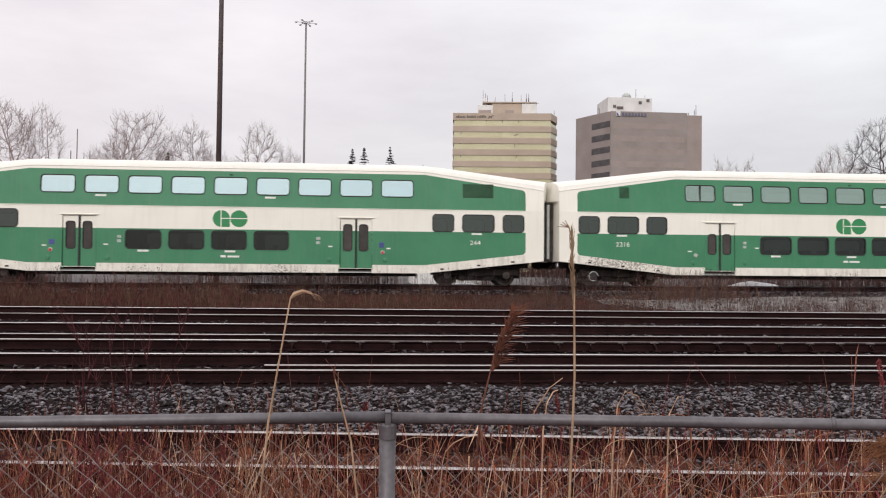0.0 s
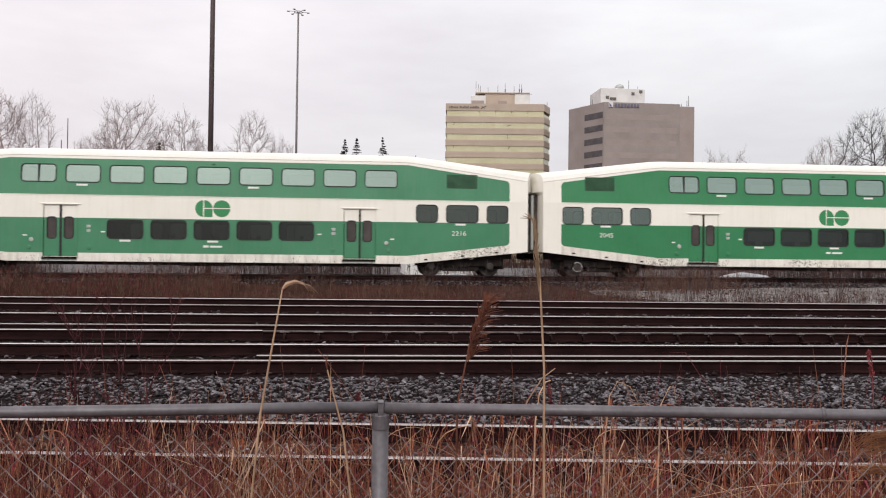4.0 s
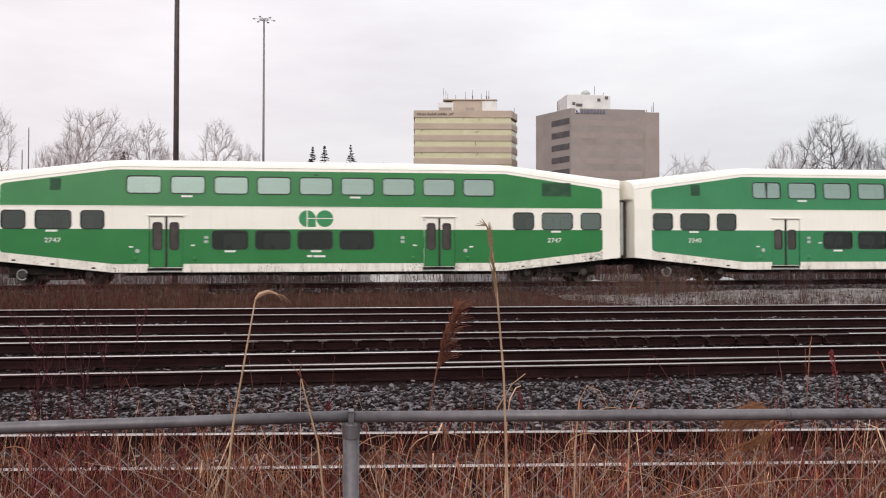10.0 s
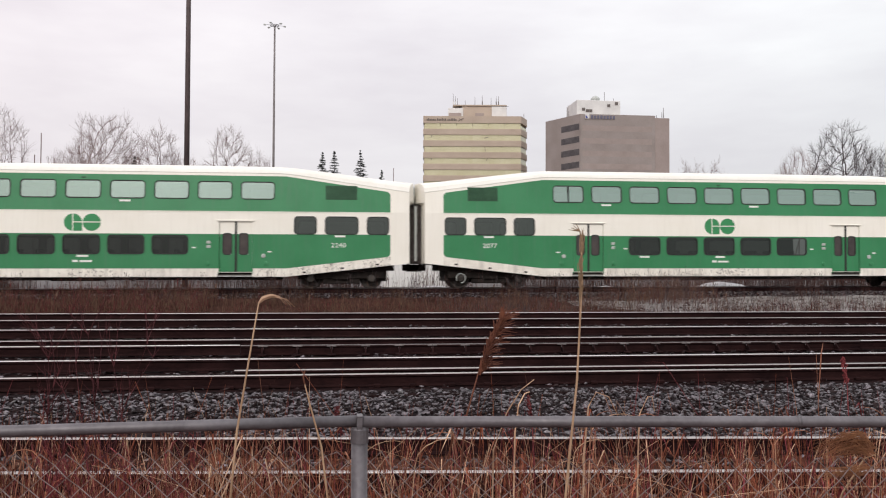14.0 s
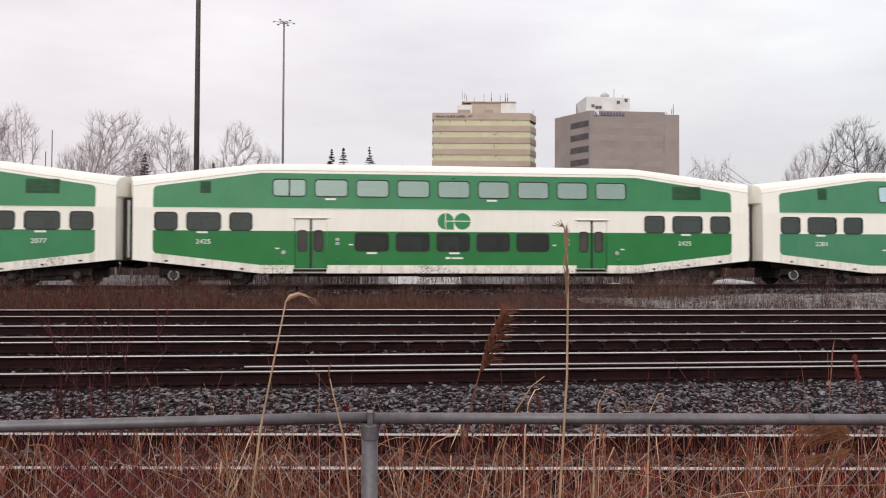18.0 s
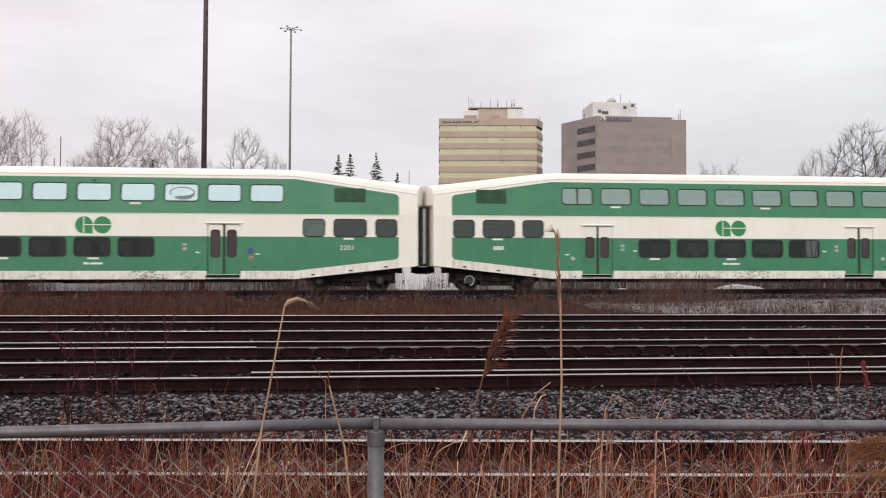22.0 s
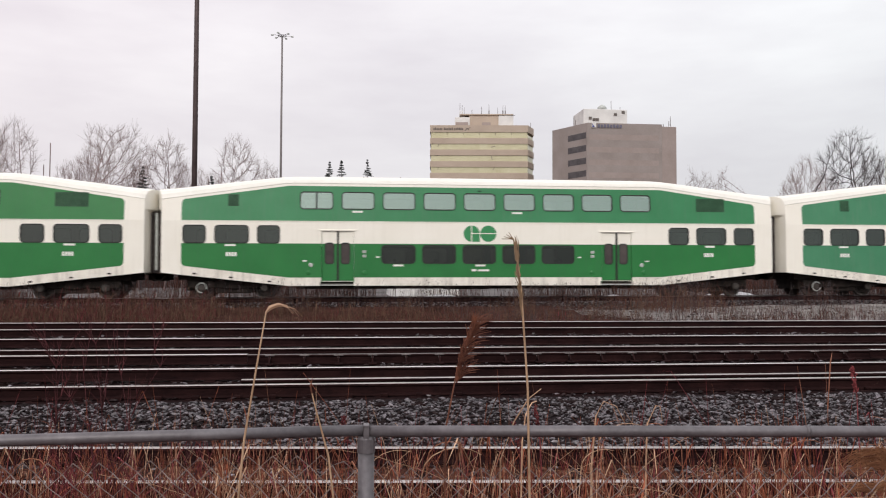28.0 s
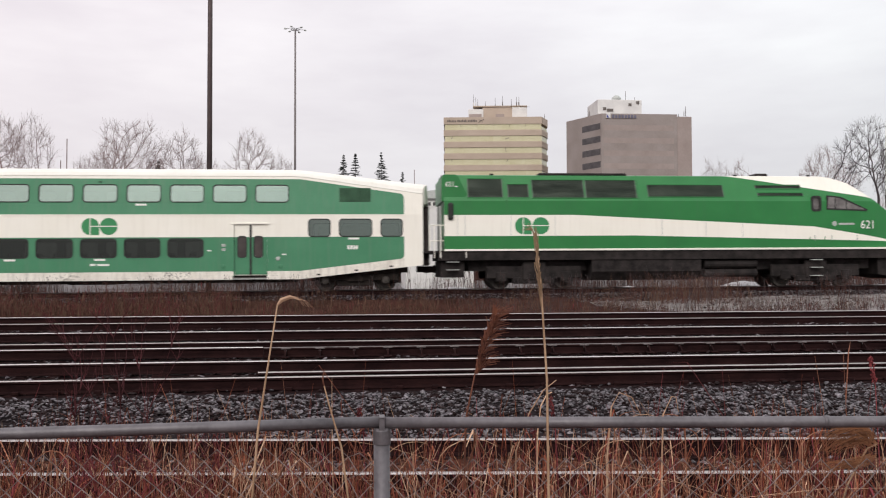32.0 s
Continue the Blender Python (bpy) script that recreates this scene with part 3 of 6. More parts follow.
track("far track on a low bank, carrying the train", (32.75, train_z), (34.19, train_z), -30, 44, 0.6, plates=False, dim_near=False)


def turnout_rails():
    """Closure rails of a turnout between the second and third tracks."""
    root = thing("turnout_rail", "turnout rail with a dull braced section on dark ballast", "railway switch", kind="structure")
    for x0, x1, h, slot in ((-300, -1.84, 0.272, STEEL_TOP), (-1.83, 10.16, 0.262, BRACE), (10.17, 300, 0.270, STEEL_TOP)):
        part("rail", rail_geo(x0, x1, 14.6, lambda x: h), [RUST, slot], root)
    x = -1.44
    while x < 9.95:
        b = Geo().box(-0.07, 0.07, -0.26, -0.02, 0.0, 0.02, b=0.004)
        b.prism([(-0.2, 0.02), (-0.03, 0.02), (-0.03, 0.15), (-0.06, 0.15)], -0.014, 0.014, axis="x")
        lug = part("rail_brace", b, RUST, root, at=pose(x, 14.6, 0.088))
        part("brace_bolt", Geo().box(-0.085, 0.085, -0.05, -0.02, 0.142, 0.162, b=0.004).box(-0.02, 0.02, -0.07, -0.05, 0.10, 0.13, b=0.006), BRACE, lug)
        x += 0.614
    point = thing("switch_point_rail", "slim switch point rail beside the second track", "railway switch", kind="structure")
    part("rail", rail_geo(-1.59, 300, 12.0, lambda x: 0.146), [RUST, RAIL_DIM], point)


turnout_rails()

# ---- coaches ----
PITCH = 25.91
Y_SIDE = 31.97
Y_MID = Y_SIDE + 1.5
K0, K1, X0, X1 = 5.24, 20.67, 0.32, 25.59


def ramp_fn(ends, mid):
    def f(x):
        if x < K0:
            return ends + (mid - ends) * (x - X0) / (K0 - X0)
        if x > K1:
            return ends + (mid - ends) * (X1 - x) / (X1 - K1)
        return mid
    return f


BOT, GBOT = ramp_fn(1.02, 0.49), ramp_fn(1.38, 0.82)
GTOP, RTOP = ramp_fn(3.80, 4.50), ramp_fn(4.38, 4.98)
S1, S2 = 2.18, 3.07


def side_y(z, out=0.0):
    """Distance from the coach's middle to its side, which leans in above the white band."""
    return 1.5 - 0.11 * max(0, z - S2) / 1.43 + out


def sheet(g, xs, bands, openings, place):
    """A wall of upright strips: bands of (low, high, material) functions of x, less the openings (x0, x1, z0, z1)."""
    for xa, xb in zip(xs, xs[1:]):
        if xb - xa < 1e-4:
            continue
        xm = (xa + xb) / 2
        holes = sorted((o[2], o[3]) for o in openings if o[0] < xm < o[1])
        for lo, hi, m in bands(xm):
            cuts = [(lo, hi)]
            for z0, z1 in holes:
                nxt = []
                for a, b in cuts:
                    am, bm_ = a(xm), b(xm)
                    if z1 <= am or z0 >= bm_:
                        nxt.append((a, b))
                        continue
                    if z0 > am + 1e-4:
                        nxt.append((a, (lambda v: lambda x: v)(z0)))
                    if z1 < bm_ - 1e-4:
                        nxt.append(((lambda v: lambda x: v)(z1), b))
                cuts = nxt
            for a, b in cuts:
                g.face([place(xa, a(xa)), place(xb, a(xb)), place(xb, b(xb)), place(xa, b(xa))], m)


def ring(g, outer, inner, place, lo, hi, m=0):
    n = len(outer)
    loops = [[place(p[0], p[1], o) for p in q] for q, o in ((outer, lo), (outer, hi), (inner, hi), (inner, lo))]
    for a, b in zip(loops, loops[1:] + loops[:1]):
        for i in range(n):
            g.face([a[i], a[(i + 1) % n], b[(i + 1) % n], b[i]], m)


def const(v):
    return lambda x: v


COACH_MESHES = {}


def swirl():
    """A dark open loop with a heavy lower stroke, on the face of an upper pane."""
    g = Geo()
    n = 30
    for k in range(n):
        edge = []
        for q in (k, k + 1):
            a = radians(205 - 330 * q / n)
            w = 0.024 + 0.075 * max(0.0, math.sin(radians(330 * q / n - 190))) ** 2
            edge.append([(0.66 + (0.46 + e) * math.cos(a), 3.91 + (0.21 + e * 0.8) * math.sin(a)) for e in (-w, w)])
        (p, q), (u, v) = edge
        g.face([(x, -side_y(z, -0.012), z) for x, z in (p, u, v, q)])
    return g


def coach(green, five, split, big_louvre, number, label, blue=False, pale=(), ringed=False):
    key = (green, five, blue)
    G = GREENS[green]
    G_UP = GREENS["worn"] if green == "patched" else G
    root = thing("passenger_coach", label, "train coach", group="coaches of the train")
    upper = [(5.69 + 1.655 * i, 6.97 + 1.655 * i, 3.58, 4.25) for i in range(9)]
    lower = [(8.94 + 1.652 * i, 10.28 + 1.652 * i, 1.40, 2.11) for i in range(5 if five else 4)]
    ends = [(1.15, 2.00, 2.20, 2.88), (2.37, 3.66, 2.20, 2.88), (4.02, 4.87, 2.20, 2.88), (21.01, 21.86, 2.20, 2.88), (22.23, 23.52, 2.20, 2.88), (23.90, 24.75, 2.20, 2.88)]
    d2 = 18.08 if five else 17.27
    doors = [(6.53, 7.83, 0.68, 2.67), (d2, d2 + 1.3, 0.68, 2.67)]
    steps = [(d[0] - 0.05, d[1] - 0.02, 0.49, 0.66) for d in doors]
    holes = upper + lower + ends + doors + steps
    xs = sorted({X0, 1.08, K0, 12.95, K1, 24.83, X1, *[o[0] for o in holes], *[o[1] for o in holes]})

    def bands(x):
        top = lambda q: GTOP(q) + 0.1
        if x < 1.08 or x > 24.83:
            return [(BOT, const(1.5), 0), (const(1.5), const(S1), 0), (const(S1), const(S2), 0), (const(S2), top, 0)]
        return [(BOT, GBOT, 1), (GBOT, const(S1), 2), (const(S1), const(S2), 0), (const(S2), GTOP, 3), (GTOP, top, 0)]

    def near_side(x, z, out=0.0):
        return (x, -side_y(z, out), z)

    def far_side(x, z, out=0.0):
        return (x, side_y(z, out), z)

    if key not in COACH_MESHES:
        made = COACH_MESHES[key] = {}
        for nm, place in (("near", near_side), ("far", far_side)):
            g = Geo()
            sheet(g, xs, bands, holes, place)
            for x0, x1, z0, z1 in upper + lower + ends:
                for cx, cz, sx, sz in ((x0, z0, 1, 1), (x1, z0, -1, 1), (x1, z1, -1, -1), (x0, z1, 1, -1)):
                    arc = [place(cx + sx * 0.13 * (1 - math.sin(a)), cz + sz * 0.13 * (1 - math.cos(a))) for a in (0, 0.39, 0.785, 1.18, 1.571)]
                    g.face([place(cx, cz)] + arc, 0 if S1 < cz < S2 else 2 if cz < S1 else 3)
            made[nm] = g.mesh("side_wall", [WHITE, SKIRT, G, G_UP])
        # roof, its ends bowed outwards in plan like the end walls below
        g = Geo()
        stations = [X0, 1.1, 2.5, 4.0, K0 - 0.25, K0 + 0.25, 9, 13, 17, K1 - 0.25, K1 + 0.25, 22.0, 23.5, 24.81, X1]

        def bow(y, z):
            return (0.10 + 0.20 * smooth_step(3.42, 3.52, z)) * (1 - min(1.0, abs(y) / 1.44) ** 2.6)

        prof = []
        for x in stations:
            a, r = GTOP(x) + 0.1, RTOP(x) - (0.012 if abs(x - K0) < 0.3 or abs(x - K1) < 0.3 else 0)
            e = side_y(a)
            half = [(e, a), (e + 0.012, a + 0.02), (e - 0.02, a + 0.09), (e - 0.06, a + (r - a) * 0.42), (e - 0.17, a + (r - a) * 0.68), (e - 0.5, a + (r - a) * 0.9), (0.0, r)]
            out = -1 if x == X0 else 1 if x == X1 else 0
            prof.append([(x + out * bow(y, z), -y, z) for y, z in half] + [(x + out * bow(y, z), y, z) for y, z in half[-2::-1]])
        for a, b in zip(prof, prof[1:]):
            for i in range(len(a) - 1):
                g.face([a[i], b[i], b[i + 1], a[i + 1]])
        made["roof"] = g.mesh("roof", [ROOF_WHITE])
        # end walls with a raised fairing round the gangway
        for nm, x, ridge in (("end_a", X0, prof[0]), ("end_b", X1, prof[-1])):
            g = Geo()
            s = 1 if x < 5 else -1
            zs = [1.02, 2.0, S2, 3.42, 3.52, GTOP(x) + 0.1]
            cols = [k / 8 for k in range(-8, 9)]

            def end_at(k, z):
                return (x - s * bow(k * side_y(z), z), k * side_y(z), z)
            for za, zb in zip(zs, zs[1:]):
                for ka, kb in zip(cols, cols[1:]):
                    g.face([end_at(ka, za), end_at(kb, za), end_at(kb, zb), end_at(ka, zb)])
            for pa, pb in zip(ridge, ridge[1:]):
                g.face([(pa[0], pa[1], zs[-1]), (pb[0], pb[1], zs[-1]), pb, pa])
            made[nm] = g.mesh("end_wall", [WHITE], True)
        slope = (GTOP(1.6) - GTOP(1.08)) / 0.52, (GBOT(1.6) - GBOT(1.08)) / 0.52
        arc = [(0.15 * (1 - math.sin(a)), 0.15 * (1 - math.cos(a))) for a in (0, 0.39, 0.785, 1.18, 1.571)]
        made["fillets"] = []
        for cx, sx in ((1.08, 1), (24.83, -1)):
            for cz, k, up in ((GTOP(1.08), slope[0], -1), (GBOT(1.08), slope[1], 1)):
                g = Geo()
                g.face([near_side(cx, cz, 0.003)] + [near_side(cx + sx * p, cz + k * p + up * q, 0.003) for p, q in arc])
                made["fillets"].append(g.mesh("corner_fillet", [WHITE]))
        made["marker"] = Geo().box(-0.07, 0.07, -side_y(4.37, 0.025), -side_y(4.37, -0.02), 4.34, 4.40, b=0.01).mesh("marker_lamp", [LOUVRE])
        made["red_ring"] = Geo().lathe_y(0, 0, [(-1.534, 0.05), (-1.532, 0.062), (-1.53, 0.062)], 12).mesh("control_ring", [LABEL_RED])
        made["access_sign"] = Geo().box(-0.10, 0.10, -1.506, -1.49, -0.10, 0.10, b=0.004).mesh("access_sign", [SIGN_BLUE])
        g = Geo()
        g.box(K0, K1, -1.44, 1.44, 0.50, 0.60).box(K0, K1, -1.44, 1.44, 2.96, 3.04)
        g.box(X0 + 0.02, K0, -1.44, 1.44, 1.42, 1.5).box(K1, X1 - 0.02, -1.44, 1.44, 1.42, 1.5)
        g.box(K0 - 0.03, K0 + 0.03, -1.36, 1.36, 0.6, 4.3).box(K1 - 0.03, K1 + 0.03, -1.36, 1.36, 0.6, 4.3)
        made["floors"] = g.mesh("deck", [CABIN])
        g = Geo().prism([(0, 0.1), (0.5, 0.36), (0.5, 0.46), (0.1, 0.46), (0.07, 0.98), (0, 0.98)], -1.33, -0.4)
        made["seat"] = g.mesh("seat", [SEATING])
        # window frames and panes by kind
        for nm, rect, gl in (("up", upper[0], GLASS_BLUE if blue else GLASS_UP), ("low", lower[0], GLASS_LOW), ("e_small", ends[0], GLASS_MID), ("e_big", ends[1], GLASS_MID)):
            for side, place in (("near", near_side), ("far", far_side)):
                g = Geo()
                w, (za, zb) = rect[1] - rect[0], rect[2:]
                edge = 0.026
                ring(g, rounded(-edge, w + edge, za - edge, zb + edge, 0.13 + edge, 5), rounded(0.012, w - 0.012, za + 0.012, zb - 0.012, 0.118, 5), place, -0.05, 0.014)
                made[nm, side, "frame"] = g.mesh("window_frame", [RUBBER])
                g = Geo()
                g.face([place(p[0], p[1], -0.015) for p in rounded(0.012, w - 0.012, za + 0.012, zb - 0.012, 0.118, 5)])
                made[nm, side, "pane"] = g.mesh("pane", [gl])
                made[nm, side, "pale"] = g.mesh("pane", [GLASS_REFLECT])
        g = Geo()
        ww = upper[0][1] - upper[0][0]
        g.box(ww / 2 - 0.03, ww / 2 + 0.03, -side_y(4.0, 0.02), -side_y(4.0, -0.05), 3.6, 4.23)
        made["mullion"] = g.mesh("mullion", [RUBBER])
        # door leaf, window cut out
        g = Geo()

        def leaf_bands(x):
            return [(const(0.69), const(S1), 1), (const(S1), const(2.66), 0)]

        def leaf(x, z, out=-0.045):
            return (x, -side_y(z, out), z)

        pt = 2.20 if five else 2.43
        sheet(g, [0.0, 0.12, 0.45, 0.615], leaf_bands, [(0.12, 0.45, 1.38, pt)], leaf)
        ring(g, rounded(0.095, 0.475, 1.355, pt + 0.025, 0.12), rounded(0.13, 0.44, 1.39, pt - 0.01, 0.08), lambda x, z, o: leaf(x, z, o - 0.045), -0.02, 0.012, 2)
        g.face([leaf(p[0], p[1], -0.06) for p in rounded(0.13, 0.44, 1.39, pt - 0.01, 0.08)], 3)
        made["leaf"] = g.mesh("door_leaf", [WHITE, G, RUBBER, DOOR_GLASS])
        g = Geo()
        for a, b in ((-0.01, 0.012), (1.288, 1.31)):
            g.box(a, b, -1.508, -1.44, S1, 2.70, b=0.005)
            g.box(a, b, -1.508, -1.44, 0.62, S1, 2, b=0.005)
        g.box(-0.10, 1.40, -1.53, -1.46, 2.69, 2.735, b=0.01)
        g.box(0.61, 0.69, -1.485, -1.44, 0.68, 2.67, 1)
        made["door_frame"] = g.mesh("door_frame", [WHITE, RUBBER, G])
        g = Geo().box(-0.05, 1.28, -1.49, -1.2, 0.50, 0.53, b=0.008).box(-0.05, 1.28, -1.47, -1.2, 0.585, 0.61, b=0.006).box(-0.05, 1.28, -1.2, -1.15, 0.49, 0.66)
        made["step"] = g.mesh("door_step", [UNDER])
        made["tread"] = Geo().box(-0.05, 1.28, -1.505, -1.47, 0.495, 0.535, b=0.006).mesh("step_tread", [LABEL_GREY])
        # roundel marking: two discs with white bars
        g = Geo()
        for cx in (-0.345, 0.345):
            pts = [(cx + 0.335 * math.cos(6.2832 * i / 28), 2.61 + 0.335 * math.sin(6.2832 * i / 28)) for i in range(28)]
            g.prism(pts, -1.506, -1.495, 0)
        g.box(-0.345, -0.01, -1.505, -1.495, 2.275, 2.60, 0)
        g.box(-0.345, 0.68, -1.511, -1.5, 2.60, 2.635, 1)
        g.box(-0.37, -0.335, -1.511, -1.5, 2.27, 2.95, 1)
        made["roundel"] = g.mesh("roundel_marking", [LOGO_GREEN, WHITE])
        for nm, wide, z0, n in (("big_louvre", 1.22, 3.60, 11), ("small_louvre", 0.38, 3.68, 9)):
            g = Geo()
            for i in range(n):
                z = z0 + i * 0.05
                g.box(0, wide, -side_y(z, 0.014), -side_y(z, -0.02), z, z + 0.03)
            top = z0 + n * 0.05
            g.face([(-0.02, -side_y(z0, 0.004), z0 - 0.02), (wide + 0.02, -side_y(z0, 0.004), z0 - 0.02), (wide + 0.02, -side_y(top, 0.004), top), (-0.02, -side_y(top, 0.004), top)])
            made[nm] = g.mesh("louvre", [LOUVRE])
        g = Geo()
        for yy in (-1, 1):
            g.box(-1.75, 1.75, yy * 1.06 - 0.07, yy * 1.06 + 0.07, 0.40, 0.70, b=0.03)
            g.box(-0.75, 0.75, yy * 1.0 - 0.06, yy * 1.0 + 0.06, 0.2, 0.45, b=0.03)
            for xx in (-1.22, 1.22):
                g.box(xx - 0.17, xx + 0.17, yy * 1.06 - 0.13, yy * 1.06 + 0.13, 0.28, 0.60, b=0.03)
            g.box(-0.35, 0.35, yy * 1.05 - 0.12, yy * 1.05 + 0.12, 0.36, 0.85, b=0.04)
        g.box(-0.3, 0.3, -1.2, 1.2, 0.55, 0.9)
        made["bogie"] = g.mesh("bogie_frame", [UNDER])
        g = Geo()
        g.tube([(0, -1.18, 0), (0, 1.18, 0)], [0.08, 0.08], 10)
        for s in (-1, 1):
            g.lathe_y(0, 0, [(s * 0.66, 0.34), (s * 0.66, 0.455), (s * 0.69, 0.43), (s * 0.80, 0.42), (s * 0.80, 0.34), (s * 0.76, 0.30), (s * 0.78, 0.12)], 24)
            g.lathe_y(0, 0, [(s * 1.19, 0.15), (s * 1.23, 0.14), (s * 1.235, 0.05)], 14)
            for q in range(4):
                c = Vector((0.09 * math.cos(q * 1.5708), 0, 0.09 * math.sin(q * 1.5708)))
                g.tube([(c.x, s * 1.23, c.z), (c.x, s * 1.25, c.z)], [0.02, 0.02], 6)
        made["wheelset"] = g.mesh("wheelset", [WHEEL_STEEL])
        g = Geo().box(K0 + 0.3, K1 - 0.3, -1.25, 1.25, 0.36, 0.5).box(5.9, 11.2, -1.2, 1.2, 0.40, 0.45, b=0.02).box(11.6, 13.4, -1.0, 1.0, 0.33, 0.45, b=0.03).box(14.0, 19.6, -1.2, 1.2, 0.40, 0.45, b=0.02).box(0.9, 5.3, -1.1, 1.1, 0.72, 1.05).box(K1 - 0.1, 25.0, -1.1, 1.1, 0.72, 1.05).box(1.2, 1.9, -0.9, 0.9, 0.3, 0.8).box(24.0, 24.7, -0.9, 0.9, 0.3, 0.8)
        made["moulding"] = Geo().box(1.08, 24.83, -1.514, -1.49, -0.012, 0.012, b=0.004).mesh("belt_moulding", [WHITE])
        made["underframe"] = g.mesh("underframe", [UNDER])
        g = Geo()
        for i in range(5):
            g.box(0.02 + i * 0.04, 0.045 + i * 0.04, -0.80, 0.80, 1.0, 3.46, b=0.008)
        g.box(0.0, 0.24, -0.74, 0.74, 1.05, 3.42)
        made["end_post"] = Geo().box(-0.002, 0.05, -0.87, -0.82, 1.12, 3.40, b=0.01).mesh("end_post", [LABEL_GREY])
        made["axle_ring"] = Geo().tube([(0.19 * math.cos(k * 0.2618), -1.26, 0.19 * math.sin(k * 0.2618)) for k in range(21)], [0.022] * 21, 6).mesh("axle_ring", [LABEL_GREY])
        made["bellows"] = g.mesh("gangway_bellows", [BELLOWS])
        g = Geo().box(-0.25, 0.5, -0.12, 0.12, 0.72, 0.98, b=0.03).box(-0.32, -0.2, -0.2, 0.2, 0.68, 1.02, b=0.03)
        g.tube([(0.4, -0.5, 1.0), (0.1, -0.5, 0.7), (-0.3, -0.5, 0.75)], [0.03, 0.03, 0.03], 6)
        made["coupler"] = g.mesh("coupler", [UNDER])
        g = Geo()
        g.box(0, 0.42, -1.508, -1.5, 0, 0.075)
        made["pad"] = Geo().box(-0.07, 0.07, -1.507, -1.49, -0.03, 0.03).mesh("jacking_pad", [UNDER])
        made["label_bar"] = g.mesh("label_plate", [LABEL_WHITE])
        g = Geo()
        for i in range(4):
            g.box(i * 0.11, i * 0.11 + 0.08, -1.506, -1.5, 0, 0.16)
        made["number_bars"] = g.mesh("number_marking", [LABEL_WHITE])
        g = Geo()
        g.lathe_y(0, 0, [(-1.53, 0.06), (-1.52, 0.085), (-1.49, 0.085)], 12)
        made["knob"] = g.mesh("door_control", [LABEL_GREY])
        made["green_knob"] = g.mesh("door_control", [G])
        made["tick"] = Geo().box(0, 0.16, -1.507, -1.49, 0, 0.05).mesh("label_plate", [LABEL_WHITE])
        g = Geo().box(0, 0.15, -1.515, -1.49, 0, 0.11, b=0.006).box(0, 0.15, -1.515, -1.49, -0.17, -0.06, b=0.006)
        made["panel"] = g.mesh("indicator_panel", [LABEL_GREY])
    made = COACH_MESHES[key]
    for nm in ("near", "far"):
        part("side_wall", made[nm], None, root)
    part("roof", made["roof"], None, root, "white curved roof")
    part("end_wall", made["end_a"], None, root)
    part("end_wall", made["end_b"], None, root)
    for me in made["fillets"]:
        part("corner_fillet", me, None, root)
    part("marker_lamp", made["marker"], None, root, at=pose(12.95, 0, 0))
    part("belt_moulding", made["moulding"], None, root, at=pose(0, 0, S2))
    part("deck", made["floors"], None, root)
    for i in range(10):
        part("seat", made["seat"], None, root, at=pose(8.6 + i * 0.86, 0, 0.6))
    part("underframe", made["underframe"], None, root, "dark grimy underframe")
    for kind, rects in (("up", upper), ("low", lower), ("e", ends)):
        for i, r in enumerate(rects):
            k = kind if kind != "e" else ("e_big" if r[1] - r[0] > 1 else "e_small")
            w = part("window", made[k, "near", "frame"], None, root, at=pose(r[0], 0, 0))
            part("pane", made[k, "near", "pale" if kind == "e" and i in pale else "pane"], None, w)
            if kind == "up" and i == 0 and split:
                part("mullion", made["mullion"], None, w)
            if kind == "up" and i == 6 and blue and ringed:
                part("window_graffiti", swirl(), SWIRL_GREY, w, "dark swirl on the glass")
            part("window", made[k, "far", "frame"], None, root, at=pose(r[0], 0, 0))
            part("pane", made[k, "far", "pane"], None, root, at=pose(r[0], 0, 0))
    for d in doors:
        f = part("door", made["door_frame"], None, root, at=pose(d[0], 0, 0))
        part("door_leaf", made["leaf"], None, f, at=pose(0.03, 0, 0))
        part("door_leaf", made["leaf"], None, f, at=pose(0.665, 0, 0))
        part("door_step", made["step"], None, f)
        part("step_tread", made["tread"], None, f)
        outer, inner = (d[0], d[1]) if d is doors[0] else (d[1], d[0])
        way = -1 if d is doors[0] else 1
        knob = part("door_control", made["knob"], None, root, at=pose(outer + way * 0.42, 0, 1.32))
        if blue:
            part("control_ring", made["red_ring"], None, knob)
            part("access_sign", made["access_sign"], None, root, at=pose(outer + way * 0.38, 0, 1.62))
        part("door_control", made["green_knob"], None, root, at=pose(outer + way * 0.52, 0, 1.02))
        part("door_control", made["green_knob"], None, root, at=pose(inner - way * 0.42, 0, 1.02))
        part("label_plate", made["tick"], None, root, at=pose(outer + way * 0.66 - 0.08, 0, 1.46))
        part("label_plate", made["tick"], None, root, at=pose(inner - way * (0.95 if five else 0.36) - 0.08, 0, 1.62 if five else 1.52))
        part("indicator_panel", made["panel"], None, root, at=pose(inner - way * (0.40 if five else 0.86) - 0.07, 0, 1.80))
    part("roundel_marking", made["roundel"], None, root, at=pose(12.95, 0, 0))
    part("louvre", made["big_louvre"], None, root, at=pose(22.25, 0, 0.0))
    part("louvre", made["big_louvre" if big_louvre else "small_louvre"], None, root, at=pose(2.1 if big_louvre else 2.88, 0, 0))
    for x in (1.6, 3.0, 4.5, 21.4, 22.9, 24.3):
        part("jacking_pad", made["pad"], None, root, at=pose(x, 0, BOT(x) + 0.1))
    for x, z in ((2.75, 2.07), (22.6, 2.07), (7.75, 3.43), (14.3, 3.43), (9.4, 1.27), (12.75, 1.27)):
        part("label_plate", made["label_bar"], None, root, at=pose(x, 0.0 if z < 3.2 else 0.03, z))
